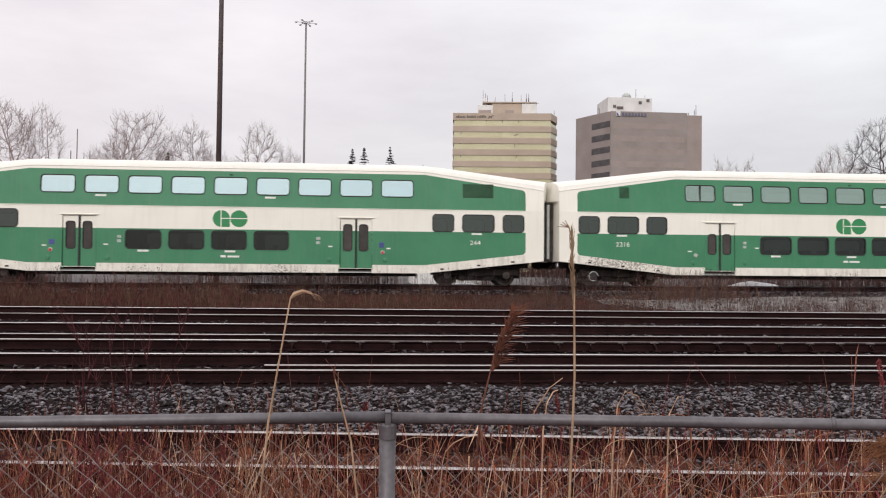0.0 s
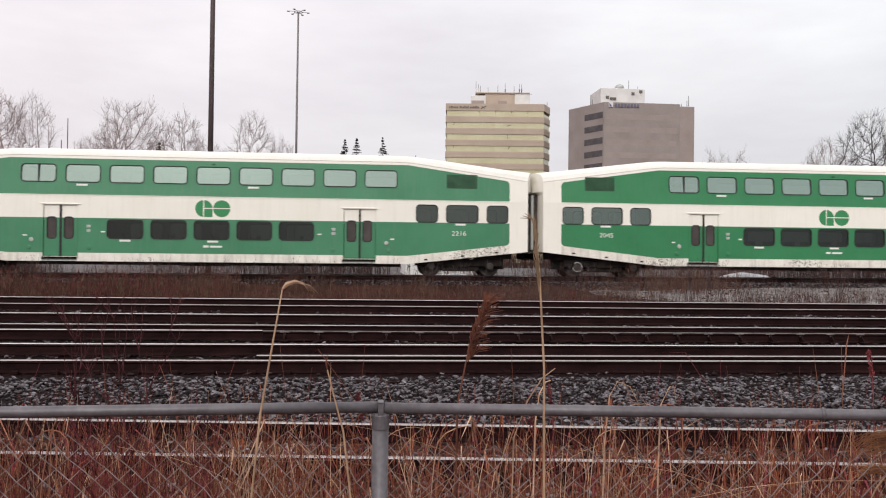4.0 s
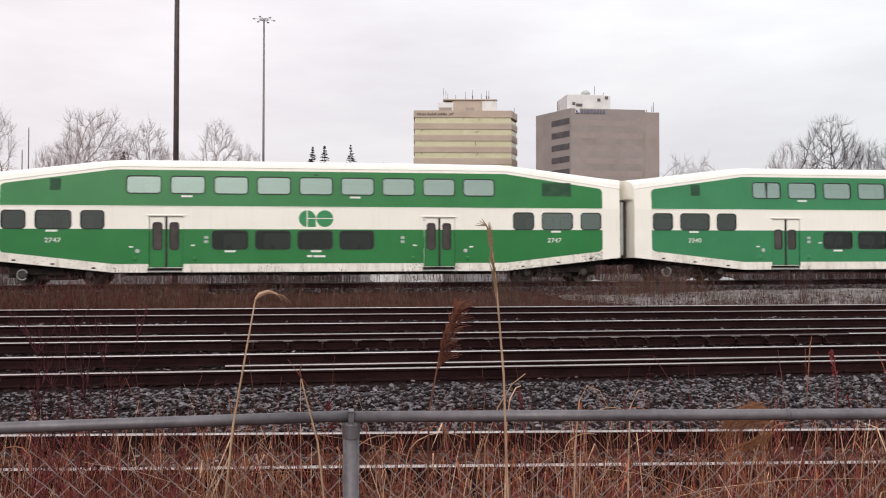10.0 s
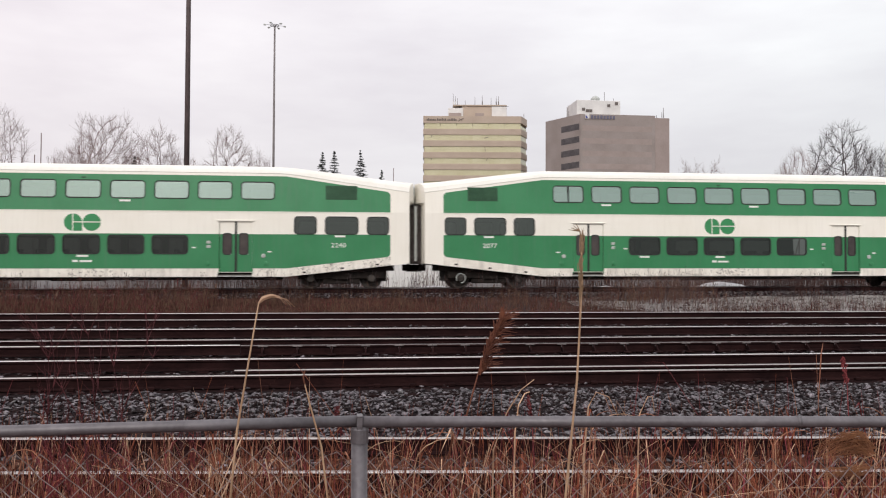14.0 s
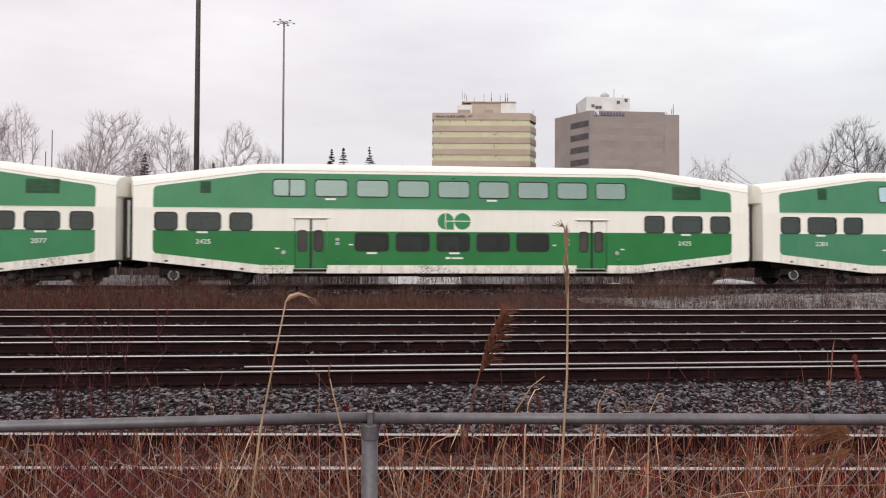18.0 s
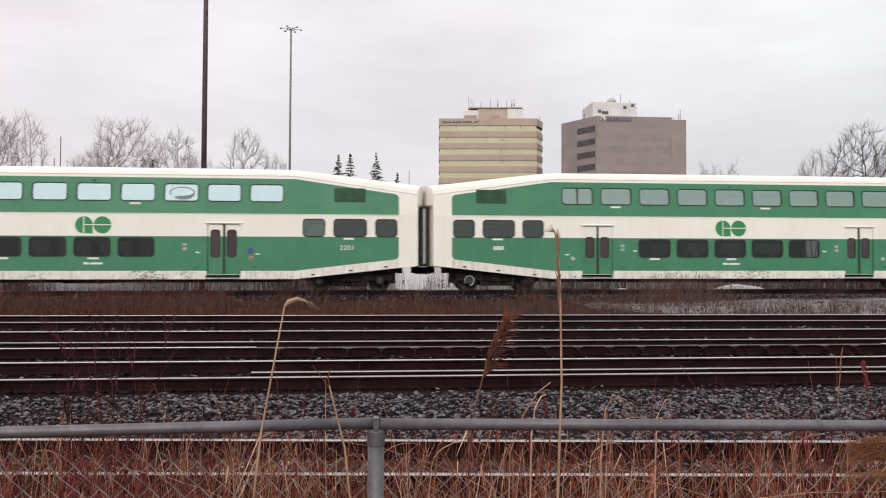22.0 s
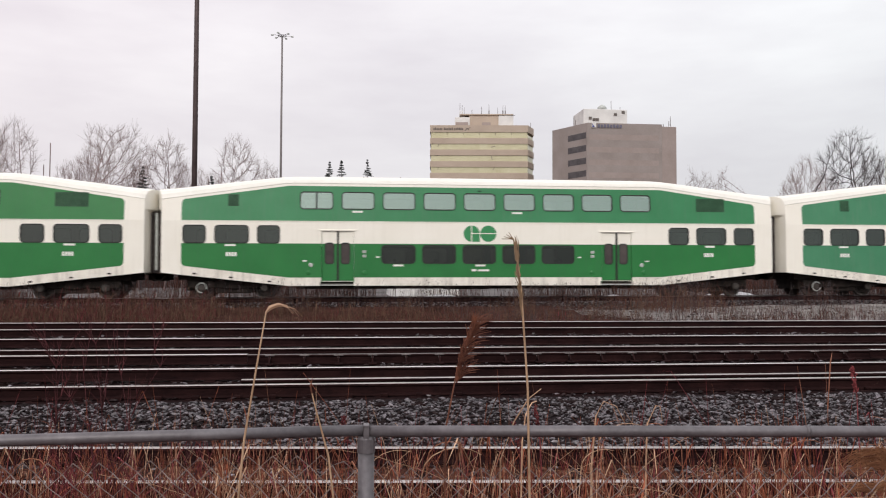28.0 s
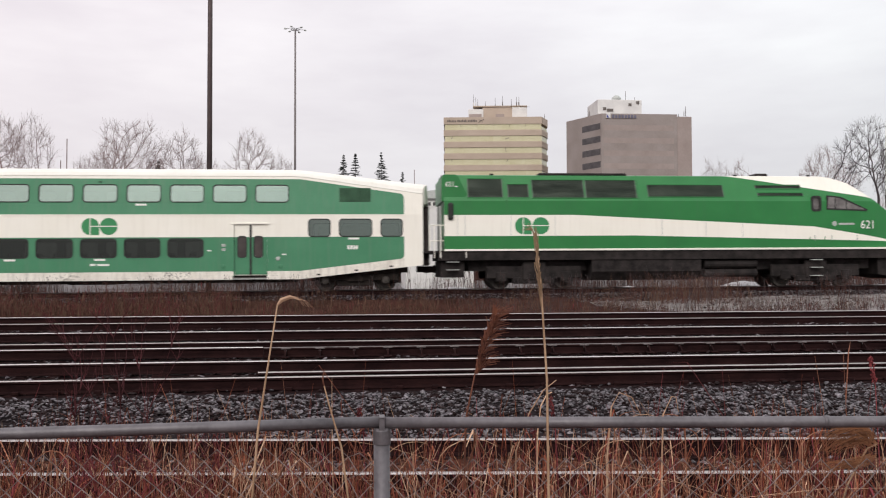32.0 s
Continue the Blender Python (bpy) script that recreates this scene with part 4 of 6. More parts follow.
    part("small_print", Geo().box(0, 0.2, -1.506, -1.5, 0, 0.085).box(0.26, 0.72, -1.506, -1.5, 0, 0.075), LABEL_WHITE, root, at=pose(12.6, 0, 1.07))
    for x in (3.0, 22.75):
        if number:
            lettering(number, 0.26, x, -1.502, 1.66, LABEL_WHITE, root, "number_marking", 1.15)
        else:
            part("number_marking", made["number_bars"], None, root, at=pose(x - 0.2, 0, 1.67))
    for x, f in ((0.0, 0), (25.91, 180)):
        part("gangway_bellows", made["bellows"], None, root, at=pose(x, 0, 0, 0, 0, f))
        part("end_post", made["end_post"], None, root, at=pose(x, 0, 0) if f == 0 else pose(x, 0, 0) @ Matrix.Diagonal((-1, 1, 1, 1)))
        part("coupler", made["coupler"], None, root, at=pose(x, 0, 0, 0, 0, f))
    sets = []
    for x in (3.05, 22.86):
        part("bogie_frame", made["bogie"], None, root, at=pose(x, 0, 0))
        for a in (-1.22, 1.22):
            sets.append((part("wheelset", made["wheelset"], None, root, at=pose(x + a, 0, 0.42)), x + a, 0.42))
    if ringed:
        part("axle_ring", made["axle_ring"], None, sets[0][0])
    return root, sets


COACHES = [
    # paint, five lower windows, split first window, large forward louvre, number
    ("faded", False, False, False, "244"), ("faded", True, True, False, "2216"), ("worn", True, True, True, "2045"), ("fresh", False, False, False, "2747"),
    ("worn", True, True, False, "2240"), ("worn", True, True, True, "2077"), ("patched", True, True, False, "2425"), ("faded", False, False, False, "2201"),
    ("faded", True, True, True, ""), ("fresh", False, False, False, ""), ("patched", True, True, False, ""), ("faded", True, True, False, ""),
]
WORDS = {"patched": "green and cream bilevel coach, its upper band paler", "blue": "faded green and cream bilevel coach with pale blue upper windows", "faded": "faded green and cream bilevel coach with grey-green windows", "worn": "worn green and cream bilevel coach with dark lower windows",
         "fresh": "deep green and cream bilevel coach, freshly painted"}
# end windows, by coach, whose bright reflection is fixed in their glass
REFLECT_ENDS = {2: (0, 1, 2, 3), 3: (4, 5), 7: (3,), 11: (3, 4, 5)}
TRAIN = []
for i, (green, five, split, big, number) in enumerate(COACHES):
    root, sets = coach(green, five, split, big, number, WORDS["blue" if i in (0, 7) else green], i in (0, 7), REFLECT_ENDS[i] if i in REFLECT_ENDS else (), i > 0)
    TRAIN.append((root, sets, (i - 3) * PITCH - 9.38 + 3.95))


# ---- locomotive ----
def locomotive():
    G = GREENS["fresh"]
    root = thing("locomotive", "green and cream diesel locomotive with a sloping nose", "locomotive")

    def y_of(z, out=0.0):
        return 1.5 + out - (0.0 if z < 3.63 else 0.42 * (z - 3.63) / 1.1)

    def s_low(x):
        return 2.19 if x < 8.6 else 2.19 - 0.024 * (x - 8.6)

    def s_high(x):
        if x < 6.0:
            return 3.05
        return 3.05 - 0.048 * (x - 6.0) if x < 16.4 else 2.55 - 0.16 * (x - 16.4)

    def top(x):
        if x < 17.0:
            return 4.72
        if x < 18.1:
            return 4.72 - 0.30 * ((x - 17.0) / 1.1) ** 1.5
        if x < 19.7:
            return 4.42 - 1.10 * (x - 18.1) / 1.6
        return max(1.7, 3.32 - 0.5 * (x - 19.7) - 1.0 * max(0, x - 20.2) ** 2)

    openings = [(1.55, 2.98, 3.76, 4.58), (3.21, 4.06, 3.76, 4.35), (4.24, 6.40, 3.75, 4.54), (6.50, 8.65, 3.75, 4.54), (9.16, 12.43, 3.80, 4.34),
                (13.9, 15.9, 4.17, 4.34), (13.96, 15.95, 3.84, 4.00), (16.33, 16.67, 3.25, 3.8)]
    xs = sorted({0.55, 1.1, 6.0, 8.6, 12.7, 16.4, 21.0, *[o[0] for o in openings], *[o[1] for o in openings], 10, 11, 13.2, 14.5, 15.3, 16.6, 17.0, 17.35, 17.7, 18.1, 18.5, 18.8, 19.05, 19.3, 19.7, 20.0, 20.3, 20.6, 20.8})

    def cap(f):
        return lambda x: min(f(x), top(x))

    def bands(x):
        b = [(const(1.61), cap(s_low), 1), (cap(s_low), cap(s_high), 0), (cap(s_high), cap(const(3.63)), 1)]
        if x < 12.7:
            b.append((cap(const(3.63)), top, 1))
        else:
            white = lambda q: max(min(3.63, top(q)), min(top(q), 4.74 - 0.15 * (q - 12.7)))
            b += [(cap(const(3.63)), white, 1), (white, top, 0)]
        return b

    def taper(x):
        return 1.0 if x < 18.5 else 1 - 0.09 * (x - 18.5) ** 1.3

    for s in (-1, 1):
        g = Geo()
        sheet(g, xs, bands, openings, lambda x, z: (x, s * y_of(z) * taper(x), z))
        part("side_wall", g, [WHITE, G], root)
    g = Geo()
    for a, b in zip(xs, xs[1:]):
        loops = []
        for x in (a, b):
            e = y_of(top(x)) * taper(x)
            loops.append([(x, -e, top(x)), (x, -e * 0.75, top(x) + 0.05), (x, 0, top(x) + 0.07), (x, e * 0.75, top(x) + 0.05), (x, e, top(x))])
        for i in range(4):
            g.face([loops[0][i], loops[1][i], loops[1][i + 1], loops[0][i + 1]], 1 if a < 12.7 else 2 if 18.1 <= a < 19.6 else 0)
    g.face([(21.0, -1.1, 0.4), (21.0, 1.1, 0.4), (21.0, 1.15, top(21.0)), (21.0, -1.15, top(21.0))], 1)
    part("roof", g, [WHITE, G, DARK_GLASS], root)
    g = Geo()
    g.face([(0.55, -1.5, 1.61), (0.55, 1.5, 1.61), (0.55, 1.5, 3.63), (0.55, -1.5, 3.63)])
    g.face([(0.55, -1.5, 3.63), (0.55, 1.5, 3.63), (0.55, 1.08, 4.72), (0.55, -1.08, 4.72)])
    part("end_wall", g, G, root)
    g = Geo()
    g.face([(9.0, -1.1, 1.7), (9.0, 1.1, 1.7), (9.0, 1.05, 4.6), (9.0, -1.05, 4.6)])
    for y in (-0.75, 0.75):
        g.box(1.0, 17.0, y - 0.02, y + 0.02, 1.7, 4.6)
    part("engine_bulkhead", g, UNDER_GREY, root)
    # louvre slats set in the upper flanks
    for (x0, x1, z0, z1) in openings[:7]:
        g = Geo()
        n = max(3, int((z1 - z0) / 0.045))
        for i in range(n):
            z = z0 + (z1 - z0) * (i + 0.5) / n
            g.box(x0, x1, -y_of(z, -0.005), -y_of(z, -0.09), z - 0.016, z + 0.008)
        for x in (x0, x1):
            g.prism([(-y_of(z0, 0.012), z0), (-y_of(z1, 0.012), z1), (-y_of(z1, -0.05), z1), (-y_of(z0, -0.05), z0)], x - 0.02, x + 0.02, axis="x")
        fr = part("louvre_panel", g, GRILLE, root, "dark green louvred grille")
        for z in (z0, z1):
            part("louvre_rim", Geo().box(x0 - 0.03, x1 + 0.03, -y_of(z, 0.02), -y_of(z, -0.03), z - 0.02, z + 0.02, b=0.006), G, fr)
    w = Geo()
    outer = [(16.95, 3.27), (18.75, 3.21), (18.82, 3.27), (18.1, 3.60), (17.6, 3.82), (16.98, 3.88)]
    inner = [(17.01, 3.33), (18.66, 3.27), (18.68, 3.29), (18.05, 3.55), (17.56, 3.76), (17.04, 3.82)]
    ring(w, outer, inner, lambda x, z, o: (x, -y_of(min(z, 3.63), o) - 0.002, z), -0.05, 0.015)
    for x, h in ((17.35, 3.77), (17.85, 3.62)):
        w.box(x - 0.02, x + 0.02, -1.515, -1.49, 3.30, h)
    cw = part("cab_window", w, RUBBER, root)
    g = Geo()
    g.prism(inner, -1.508, -1.47)
    part("pane", g, CAB_GLASS, cw)
    dr = Geo()
    ring(dr, rounded(16.17, 16.88, 1.75, 3.95, 0.08), rounded(16.2, 16.85, 1.78, 3.92, 0.07), lambda x, z, o: (x, -y_of(z, o), z), -0.01, 0.012)
    door = part("cab_door", dr, G, root)
    g = Geo()
    g.face([(p[0], -1.46, p[1]) for p in rounded(16.33, 16.67, 3.25, 3.8, 0.06)])
    part("pane", g, CAB_GLASS, door)
    g = Geo()
    ring(g, rounded(16.27, 16.73, 3.19, 3.86, 0.12), rounded(16.36, 16.64, 3.28, 3.77, 0.09), lambda x, z, o: (x, -y_of(min(z, 3.63), o), z), -0.03, 0.014)
    part("window_rim", g, RUBBER, door)
    part("sill", Geo().box(0.55, 20.8, -1.53, -1.4, 1.575, 1.655, b=0.01), WHITE, root, "white sill line")
    part("underframe", Geo().box(0.3, 20.9, -1.45, 1.45, 1.2, 1.575), UNDER_GREY, root, "dark grimy underframe")
    part("fuel_tank", Geo().prism([(-1.4, 1.25), (-1.4, 0.7), (-1.1, 0.34), (1.1, 0.34), (1.4, 0.7), (1.4, 1.25)], 6.7, 11.4, axis="x"), UNDER_GREY, root)
    for z in (0.6, 0.98):
        part("air_reservoir", Geo().tube([(11.6, -1.2, z), (13.9, -1.2, z)], [0.17, 0.17], 12), UNDER_GREY, root)
    part("equipment_box", Geo().box(11.6, 13.9, -0.9, 0.9, 0.45, 1.2, b=0.05), UNDER_GREY, root)
    part("bolster", Geo().box(1.6, 6.6, -0.9, 0.9, 0.75, 1.2), UNDER_GREY, root)
    part("bolster", Geo().box(14.1, 19.2, -0.9, 0.9, 0.75, 1.2), UNDER_GREY, root)
    part("buffer_beam", Geo().box(0.4, 1.4, -1.2, 1.2, 0.5, 1.2, b=0.04), UNDER_GREY, root)
    part("plough", Geo().prism([(19.4, 1.2), (19.4, 0.5), (20.6, 0.3), (20.9, 1.2)], -1.25, 1.25), UNDER_GREY, root)
    g = Geo()
    for cx in (-0.365, 0.365):
        g.prism([(cx + 0.35 * math.cos(6.2832 * i / 28), 2.605 + 0.35 * math.sin(6.2832 * i / 28)) for i in range(28)], -1.508, -1.495)
    g.box(-0.365, -0.015, -1.507, -1.495, 2.255, 2.6)
    g.box(-0.365, 0.72, -1.513, -1.5, 2.595, 2.63, 1).box(-0.385, -0.35, -1.513, -1.5, 2.25, 2.96, 1)
    part("roundel_marking", g, [LOGO_GREEN, WHITE], root, at=pose(4.18, 0, 0))
    lettering("621", 0.50, 18.82, -1.503, 2.46, LABEL_WHITE, root, "number_marking", 0.9)
    part("maker_marking", Geo().prism([(17.31 + 0.11 * math.cos(i * 0.6283), 2.67 + 0.11 * math.sin(i * 0.6283)) for i in range(10)], -1.506, -1.49).box(17.5, 18.2, -1.506, -1.49, 2.62, 2.70), LABEL_GREY, root)
    # panel joints and latches
    for x in (1.1, 1.4, 3.3, 5.15, 9.7, 11.6, 13.2):
        part("panel_joint", Geo().box(x - 0.008, x + 0.008, -1.503, -1.49, s_low(x) + 0.02, s_high(x) - 0.02), LABEL_GREY, root)
    for x, z in ((1.2, 4.6), (2.6, 4.74), (5.0, 4.74), (13.2, 4.74), (16.5, 4.74)):
        part("lifting_lug", Geo().box(x - 0.08, x + 0.08, -0.95, -0.85, 4.66, z + 0.08, b=0.02), UNDER_GREY, root)
    for x in (3.12, 8.75):
        part("hatch_edge", Geo().prism([(-1.515, 3.66), (-1.10, 4.735), (-1.06, 4.72), (-1.48, 3.64)], x - 0.03, x + 0.03, axis="x"), G, root)
    part("roof_vent", Geo().box(4.6, 8.4, -0.9, 0.9, 4.74, 4.86, b=0.04), UNDER_GREY, root, "dark flat roof fan housing")
    part("horn", Geo().box(14.3, 14.9, -0.5, 0.2, 4.74, 4.93, b=0.06).box(14.1, 15.2, -0.4, 0.1, 4.72, 4.8, b=0.03), UNDER_GREY, root)
    # white handrail and steps at the rear, corner post
    for x in (0.15, 0.4, 1.45):
        part("handrail", Geo().tube([(x, -1.46, 1.3), (x, -1.46, 2.6), (x + 0.1, -1.46, 2.62)], [0.02] * 3, 6), WHITE, root)
    for z in (2.0, 2.64):
        part("handrail", Geo().tube([(-0.06, -1.40, z), (0.62, -1.40, z)], [0.022, 0.022], 6), WHITE, root)
    for x in (-0.05, 0.42, 0.6):
        part("handrail", Geo().tube([(x, -1.40, 1.6), (x, -1.40, 2.65)], [0.025, 0.025], 6), WHITE, root)
    part("rear_platform", Geo().box(-0.3, 0.56, -1.42, 1.42, 1.5, 1.6, b=0.01), UNDER_GREY, root)
    part("gangway_door", Geo().box(0.44, 0.55, -0.5, 0.5, 1.65, 3.5, b=0.02), LABEL_GREY, root)
    part("rear_cap", Geo().prism([(0.46, 3.62), (1.25, 3.62), (1.5, 3.9), (1.16, 4.60), (1.05, 4.71), (0.56, 4.71), (0.46, 4.60)], -1.44, 1.44), G, root, "green angled end cap")
    lettering("621", 0.28, 0.80, -1.443, 4.22, LABEL_WHITE, root, "number_marking", 0.9)
    part("number_tick", Geo().box(1.0, 1.12, -1.446, -1.43, 4.20, 4.24), LABEL_WHITE, root)
    for x in (0.9, 16.5):
        for z in (0.45, 0.8, 1.12):
            part("step", Geo().box(x - 0.25, x + 0.25, -1.5, -1.3, z, z + 0.03), LABEL_GREY, root)
    part("mirror", Geo().box(0.70, 0.92, -1.62, -1.5, 2.85, 3.55, b=0.05), RUBBER, root)
    for x in (16.4, 17.15, 18.3):
        part("grab_iron", Geo().tube([(x, -1.5, 1.95), (x, -1.54, 1.97), (x, -1.54, 2.15), (x, -1.5, 2.17)], [0.015] * 4, 5), LABEL_GREY, root)
    sets = []
    for x in (4.3, 16.6):
        g = Geo()
        for s in (-1, 1):
            g.box(-2.0, 2.0, s * 1.1 - 0.09, s * 1.1 + 0.09, 0.42, 0.95, b=0.05)
            g.box(-0.9, 0.9, s * 1.12 - 0.1, s * 1.12 + 0.1, 0.22, 0.5, b=0.05)
            for a in (-1.37, 1.37):
                g.box(a - 0.22, a + 0.22, s * 1.12 - 0.14, s * 1.12 + 0.14, 0.3, 0.72, b=0.04)
            g.box(-0.5, 0.5, s * 1.14 - 0.12, s * 1.14 + 0.12, 0.35, 1.15, b=0.05)
        part("bogie_frame", g, UNDER_GREY, root, at=pose(x, 0, 0))
        for a in (-1.37, 1.37):
            me = COACH_MESHES[("worn", True, False)]["wheelset"]
            sets.append((part("wheelset", me, None, root, at=pose(x + a, 0, 0.42)), x + a, 0.42))
    return root, sets


root, sets = locomotive()
TRAIN.append((root, sets, 9 * PITCH - 9.38 + 3.95))

# ---- fence ----
POST = (0.052, 2.41)
FENCE_TOP = 1.188


def fence():
    root = thing("chain_link_fence", "weathered galvanised chain-link fence with a pipe top rail", "fence", kind="structure")
    for angle, sgn in ((-6.15, 1), (1.15, -1)):
        c, s = math.cos(radians(angle)) * sgn, math.sin(radians(angle)) * sgn

        def at(d, z, off=0.0):
            return (POST[0] + c * d - s * off * sgn, POST[1] + s * d + c * off * sgn, z)
        n = 14
        sag = [(d, FENCE_TOP - (0.006 * d - 0.003 if sgn < 0 else -0.002 * math.sin(d))) for d in [i * 9.0 / n for i in range(n + 1)]]
        part("top_rail", Geo().tube([at(d, z) for d, z in sag], [0.0172] * len(sag), 12), GALV, root, smooth=True)
        if sgn > 0:
            part("rail_sleeve", Geo().tube([at(1.326, FENCE_TOP + 0.002), at(1.338, FENCE_TOP + 0.002)], [0.0188, 0.0188], 12), GALV, root, smooth=True)
        w, rows = 0.069, 30
        g = Geo()
        for k in range(int(5.0 / (w / 2))):
            pts = []
            for j in range(rows):
                x = (k + (j + k) % 2) * w / 2
                z = 1.105 - 0.02 * sgn * (x > 0.1) - j * w / 2 + 0.012 * noise.noise((x * 2, j * 0.3, sgn))
                pts.append(at(x + 0.008 * noise.noise((x * 3, j, 7)), z, -0.012 + (0.004 if j % 2 else -0.004)))
            g.tube(pts, [0.0019] * rows, 4, cap=False)
        part("chain_link_mesh", g, WIRE, root, "dull diamond-pattern wire mesh")
        for d in ([0] if sgn > 0 else []) + [3.05, 6.1, 9.0]:
            x, y, _ = at(d, 0)
            p = part("post", Geo().tube([(x, y, -0.4), (x, y, FENCE_TOP - 0.02)], [0.0245, 0.0245], 16), GALV, root, smooth=True)
            cap = Geo().tube([(x, y, FENCE_TOP - 0.062), (x, y, FENCE_TOP - 0.05), (x, y, FENCE_TOP - 0.022), (x, y, FENCE_TOP - 0.014)], [0.0268, 0.0268, 0.0262, 0.022], 16)
            cap.box(x - 0.009, x + 0.009, y - 0.024, y - 0.019, FENCE_TOP - 0.05, FENCE_TOP + 0.020, b=0.002)
            cap.box(x - 0.009, x + 0.009, y - 0.024, y + 0.02, FENCE_TOP + 0.014, FENCE_TOP + 0.022, b=0.002)
            part("post_cap", cap, GALV, p)


fence()

# ---- lamp masts ----


def mast(label, x, y, height, r0, r1, paint, reach):
    root = thing("high_mast_light", label, "lamp mast", at=pose(x, y, ground_z(x, y)))
    part("pole", Geo().tube([(0, 0, 0), (0, 0, height * 0.5), (0, 0, height)], [r0, (r0 + r1) / 2, r1], 12), paint, root, smooth=True)
    part("base_plate", Geo().tube([(0, 0, 0), (0, 0, 0.3)], [r0 * 2, r0 * 2], 12), paint, root)
    part("lamp_ring", Geo().tube([(0.5 * math.cos(a * 0.5236), 0.5 * math.sin(a * 0.5236), height) for a in range(13)], [0.03] * 13, 5), GALV, root)
    for i in range(6):
        a = i * math.pi / 3 + 0.2
        g = Geo().tube([(0, 0, height - 0.02), (reach * math.cos(a), reach * math.sin(a), height + 0.05)], [0.03, 0.022], 5)
        arm = part("arm", g, GALV, root)
        q = Geo().box(-0.15, 0.15, -0.12, 0.12, -0.07, 0.06, b=0.03)
        part("floodlight", q, LABEL_GREY, arm, at=pose(reach * math.cos(a), reach * math.sin(a), height, 0, 0, math.degrees(a)))


mast("tall dark steel lighting mast rising beside the railway", -8.755, 45.41, 30.0, 0.165, 0.10, MAST_PAINT, 1.1)
mast("slim dark steel lighting mast with a crown of floodlights", -8.27, 93.72, 29.9, 0.165, 0.10, MAST_GREY, 1.15)

# ---- office towers ----


def tower_gold():
    ax, ay, bx, by = 25.33, 252.8, 56.21, 248.98
    L = math.hypot(bx - ax, by - ay)
    ang = math.degrees(math.atan2(by - ay, bx - ax))
    root = thing("office_tower", "tan office tower with bands of gold glazing", "office building", at=pose(ax, ay, 0, 0, 0, ang))
    H, D = 50.9, 24.0
    foot = [(0, 0), (L, 0), (L + 2.3, 6.0), (L + 2.3, D), (0, D)]
    part("wall", Geo().prism(foot, 0, H - 3.0, axis="z"), GLAZE_GOLD, root, "gold mirror glazing core")
    inset = 0.35
    z = H
    for i in range(13):
        h = 2.25 if i == 0 else 1.9
        band = [(-inset, -inset), (L + 0.1, -inset), (L + 2.6, 5.9), (L + 2.6, D), (-inset, D)]
        part("spandrel_band", Geo().prism(band, z - h, z, axis="z"), CONC_TAN, root)
        z0 = z - h
        for k in range(6):
            part("window", Geo().box(L * k / 6 + 0.06, L * (k + 1) / 6 - 0.06, -0.08, 0.02, z0 - 1.84, z0), GLAZE_GOLD, root)
        z -= (2.25 + 1.86) if i == 0 else 3.76
    part("plant_room", Geo().box(12.3, 22.1, 4.6, 18, H - 0.2, H + 4.3, b=0.1), CONC_TAN, root)
    part("plant_room", Geo().box(7.7, 12.6, 4.4, 12, H - 0.2, H + 3.6, b=0.1), PLANT_WHITE, root)
    part("plant_room", Geo().box(22.0, 26.9, 4.4, 16, H - 0.2, H + 4.15, b=0.1), PLANT_WHITE, root)
    part("plant_louvre", Geo().box(7.9, 12.0, 4.2, 4.4, H, H + 1.9), GLAZE_BROWN, root)
    part("plant_louvre", Geo().box(16.6, 19.4, 4.4, 4.6, H + 0.9, H + 1.9), GLAZE_BROWN, root)
    part("roof_slab", Geo().box(9.2, 26.9, 4.2, 16, H + 4.3, H + 4.62), CONC_TAN, root)
    part("flue", Geo().tube([(26.0, 5, H + 4.1), (27.6, 4.5, H + 4.2)], [0.1, 0.05], 5), MAST_GREY, root)
    for x, h in ((9.35, 3.9), (10.1, 3.0), (10.75, 2.3), (13.3, 1.6), (16.5, 2.7), (18.9, 3.3), (21.8, 2.3), (23.5, 3.0), (24.25, 3.0)):
        rod = part("antenna", Geo().tube([(x, 5.0, H + 4.5), (x, 5.0, H + 4.62 + h)], [0.09, 0.05], 5), SIGN_DARK, root)
        if h > 2.9:
            part("antenna_panel", Geo().box(x - 0.16, x + 0.16, 4.85, 5.0, H + 4.8, H + 5.9, b=0.03), PLANT_WHITE if x < 15 else SIGN_DARK, rod)
    part("corner_antenna", Geo().tube([(L + 1.2, 2.0, H), (L + 1.2, 2.0, H + 1.3)], [0.1, 0.07], 5), MAST_GREY, root)
    # bars added to draw small dark marks on the glazing; no vents there
    for x, z, a in ((2.4, 6.3, 20), (20.0, 6.9, 70), (19.6, 10.6, -10), (2.5, 9.6, 60), (20.2, 13.9, 30), (2.3, 13.6, 5)):
        part("open_vent", Geo().box(-0.09, 0.09, -0.12, 0.0, -0.7, 0.7), SIGN_DARK, root, at=pose(x, -0.06, H - z, 0, a, 0))
    rng = random.Random(9)
    x = 0.75
    for word in (6, 6, 6):
        for k in range(word):
            tall = rng.choice((0.5, 0.5, 0.72))
            part("sign_bar", Geo().box(x, x + 0.36, -0.47, -0.36, H - 1.5, H - 1.5 + tall), SIGN_DARK, root)
            x += 0.5
        x += 0.35
    part("sign_mark", Geo().tube([(10.9, -0.45, H - 1.75), (11.6, -0.45, H - 1.15), (12.7, -0.45, H - 0.75)], [0.09] * 3, 5).tube([(11.1, -0.45, H - 0.85), (11.9, -0.45, H - 1.2), (12.2, -0.45, H - 1.65)], [0.07] * 3, 5), SIGN_DARK, root)


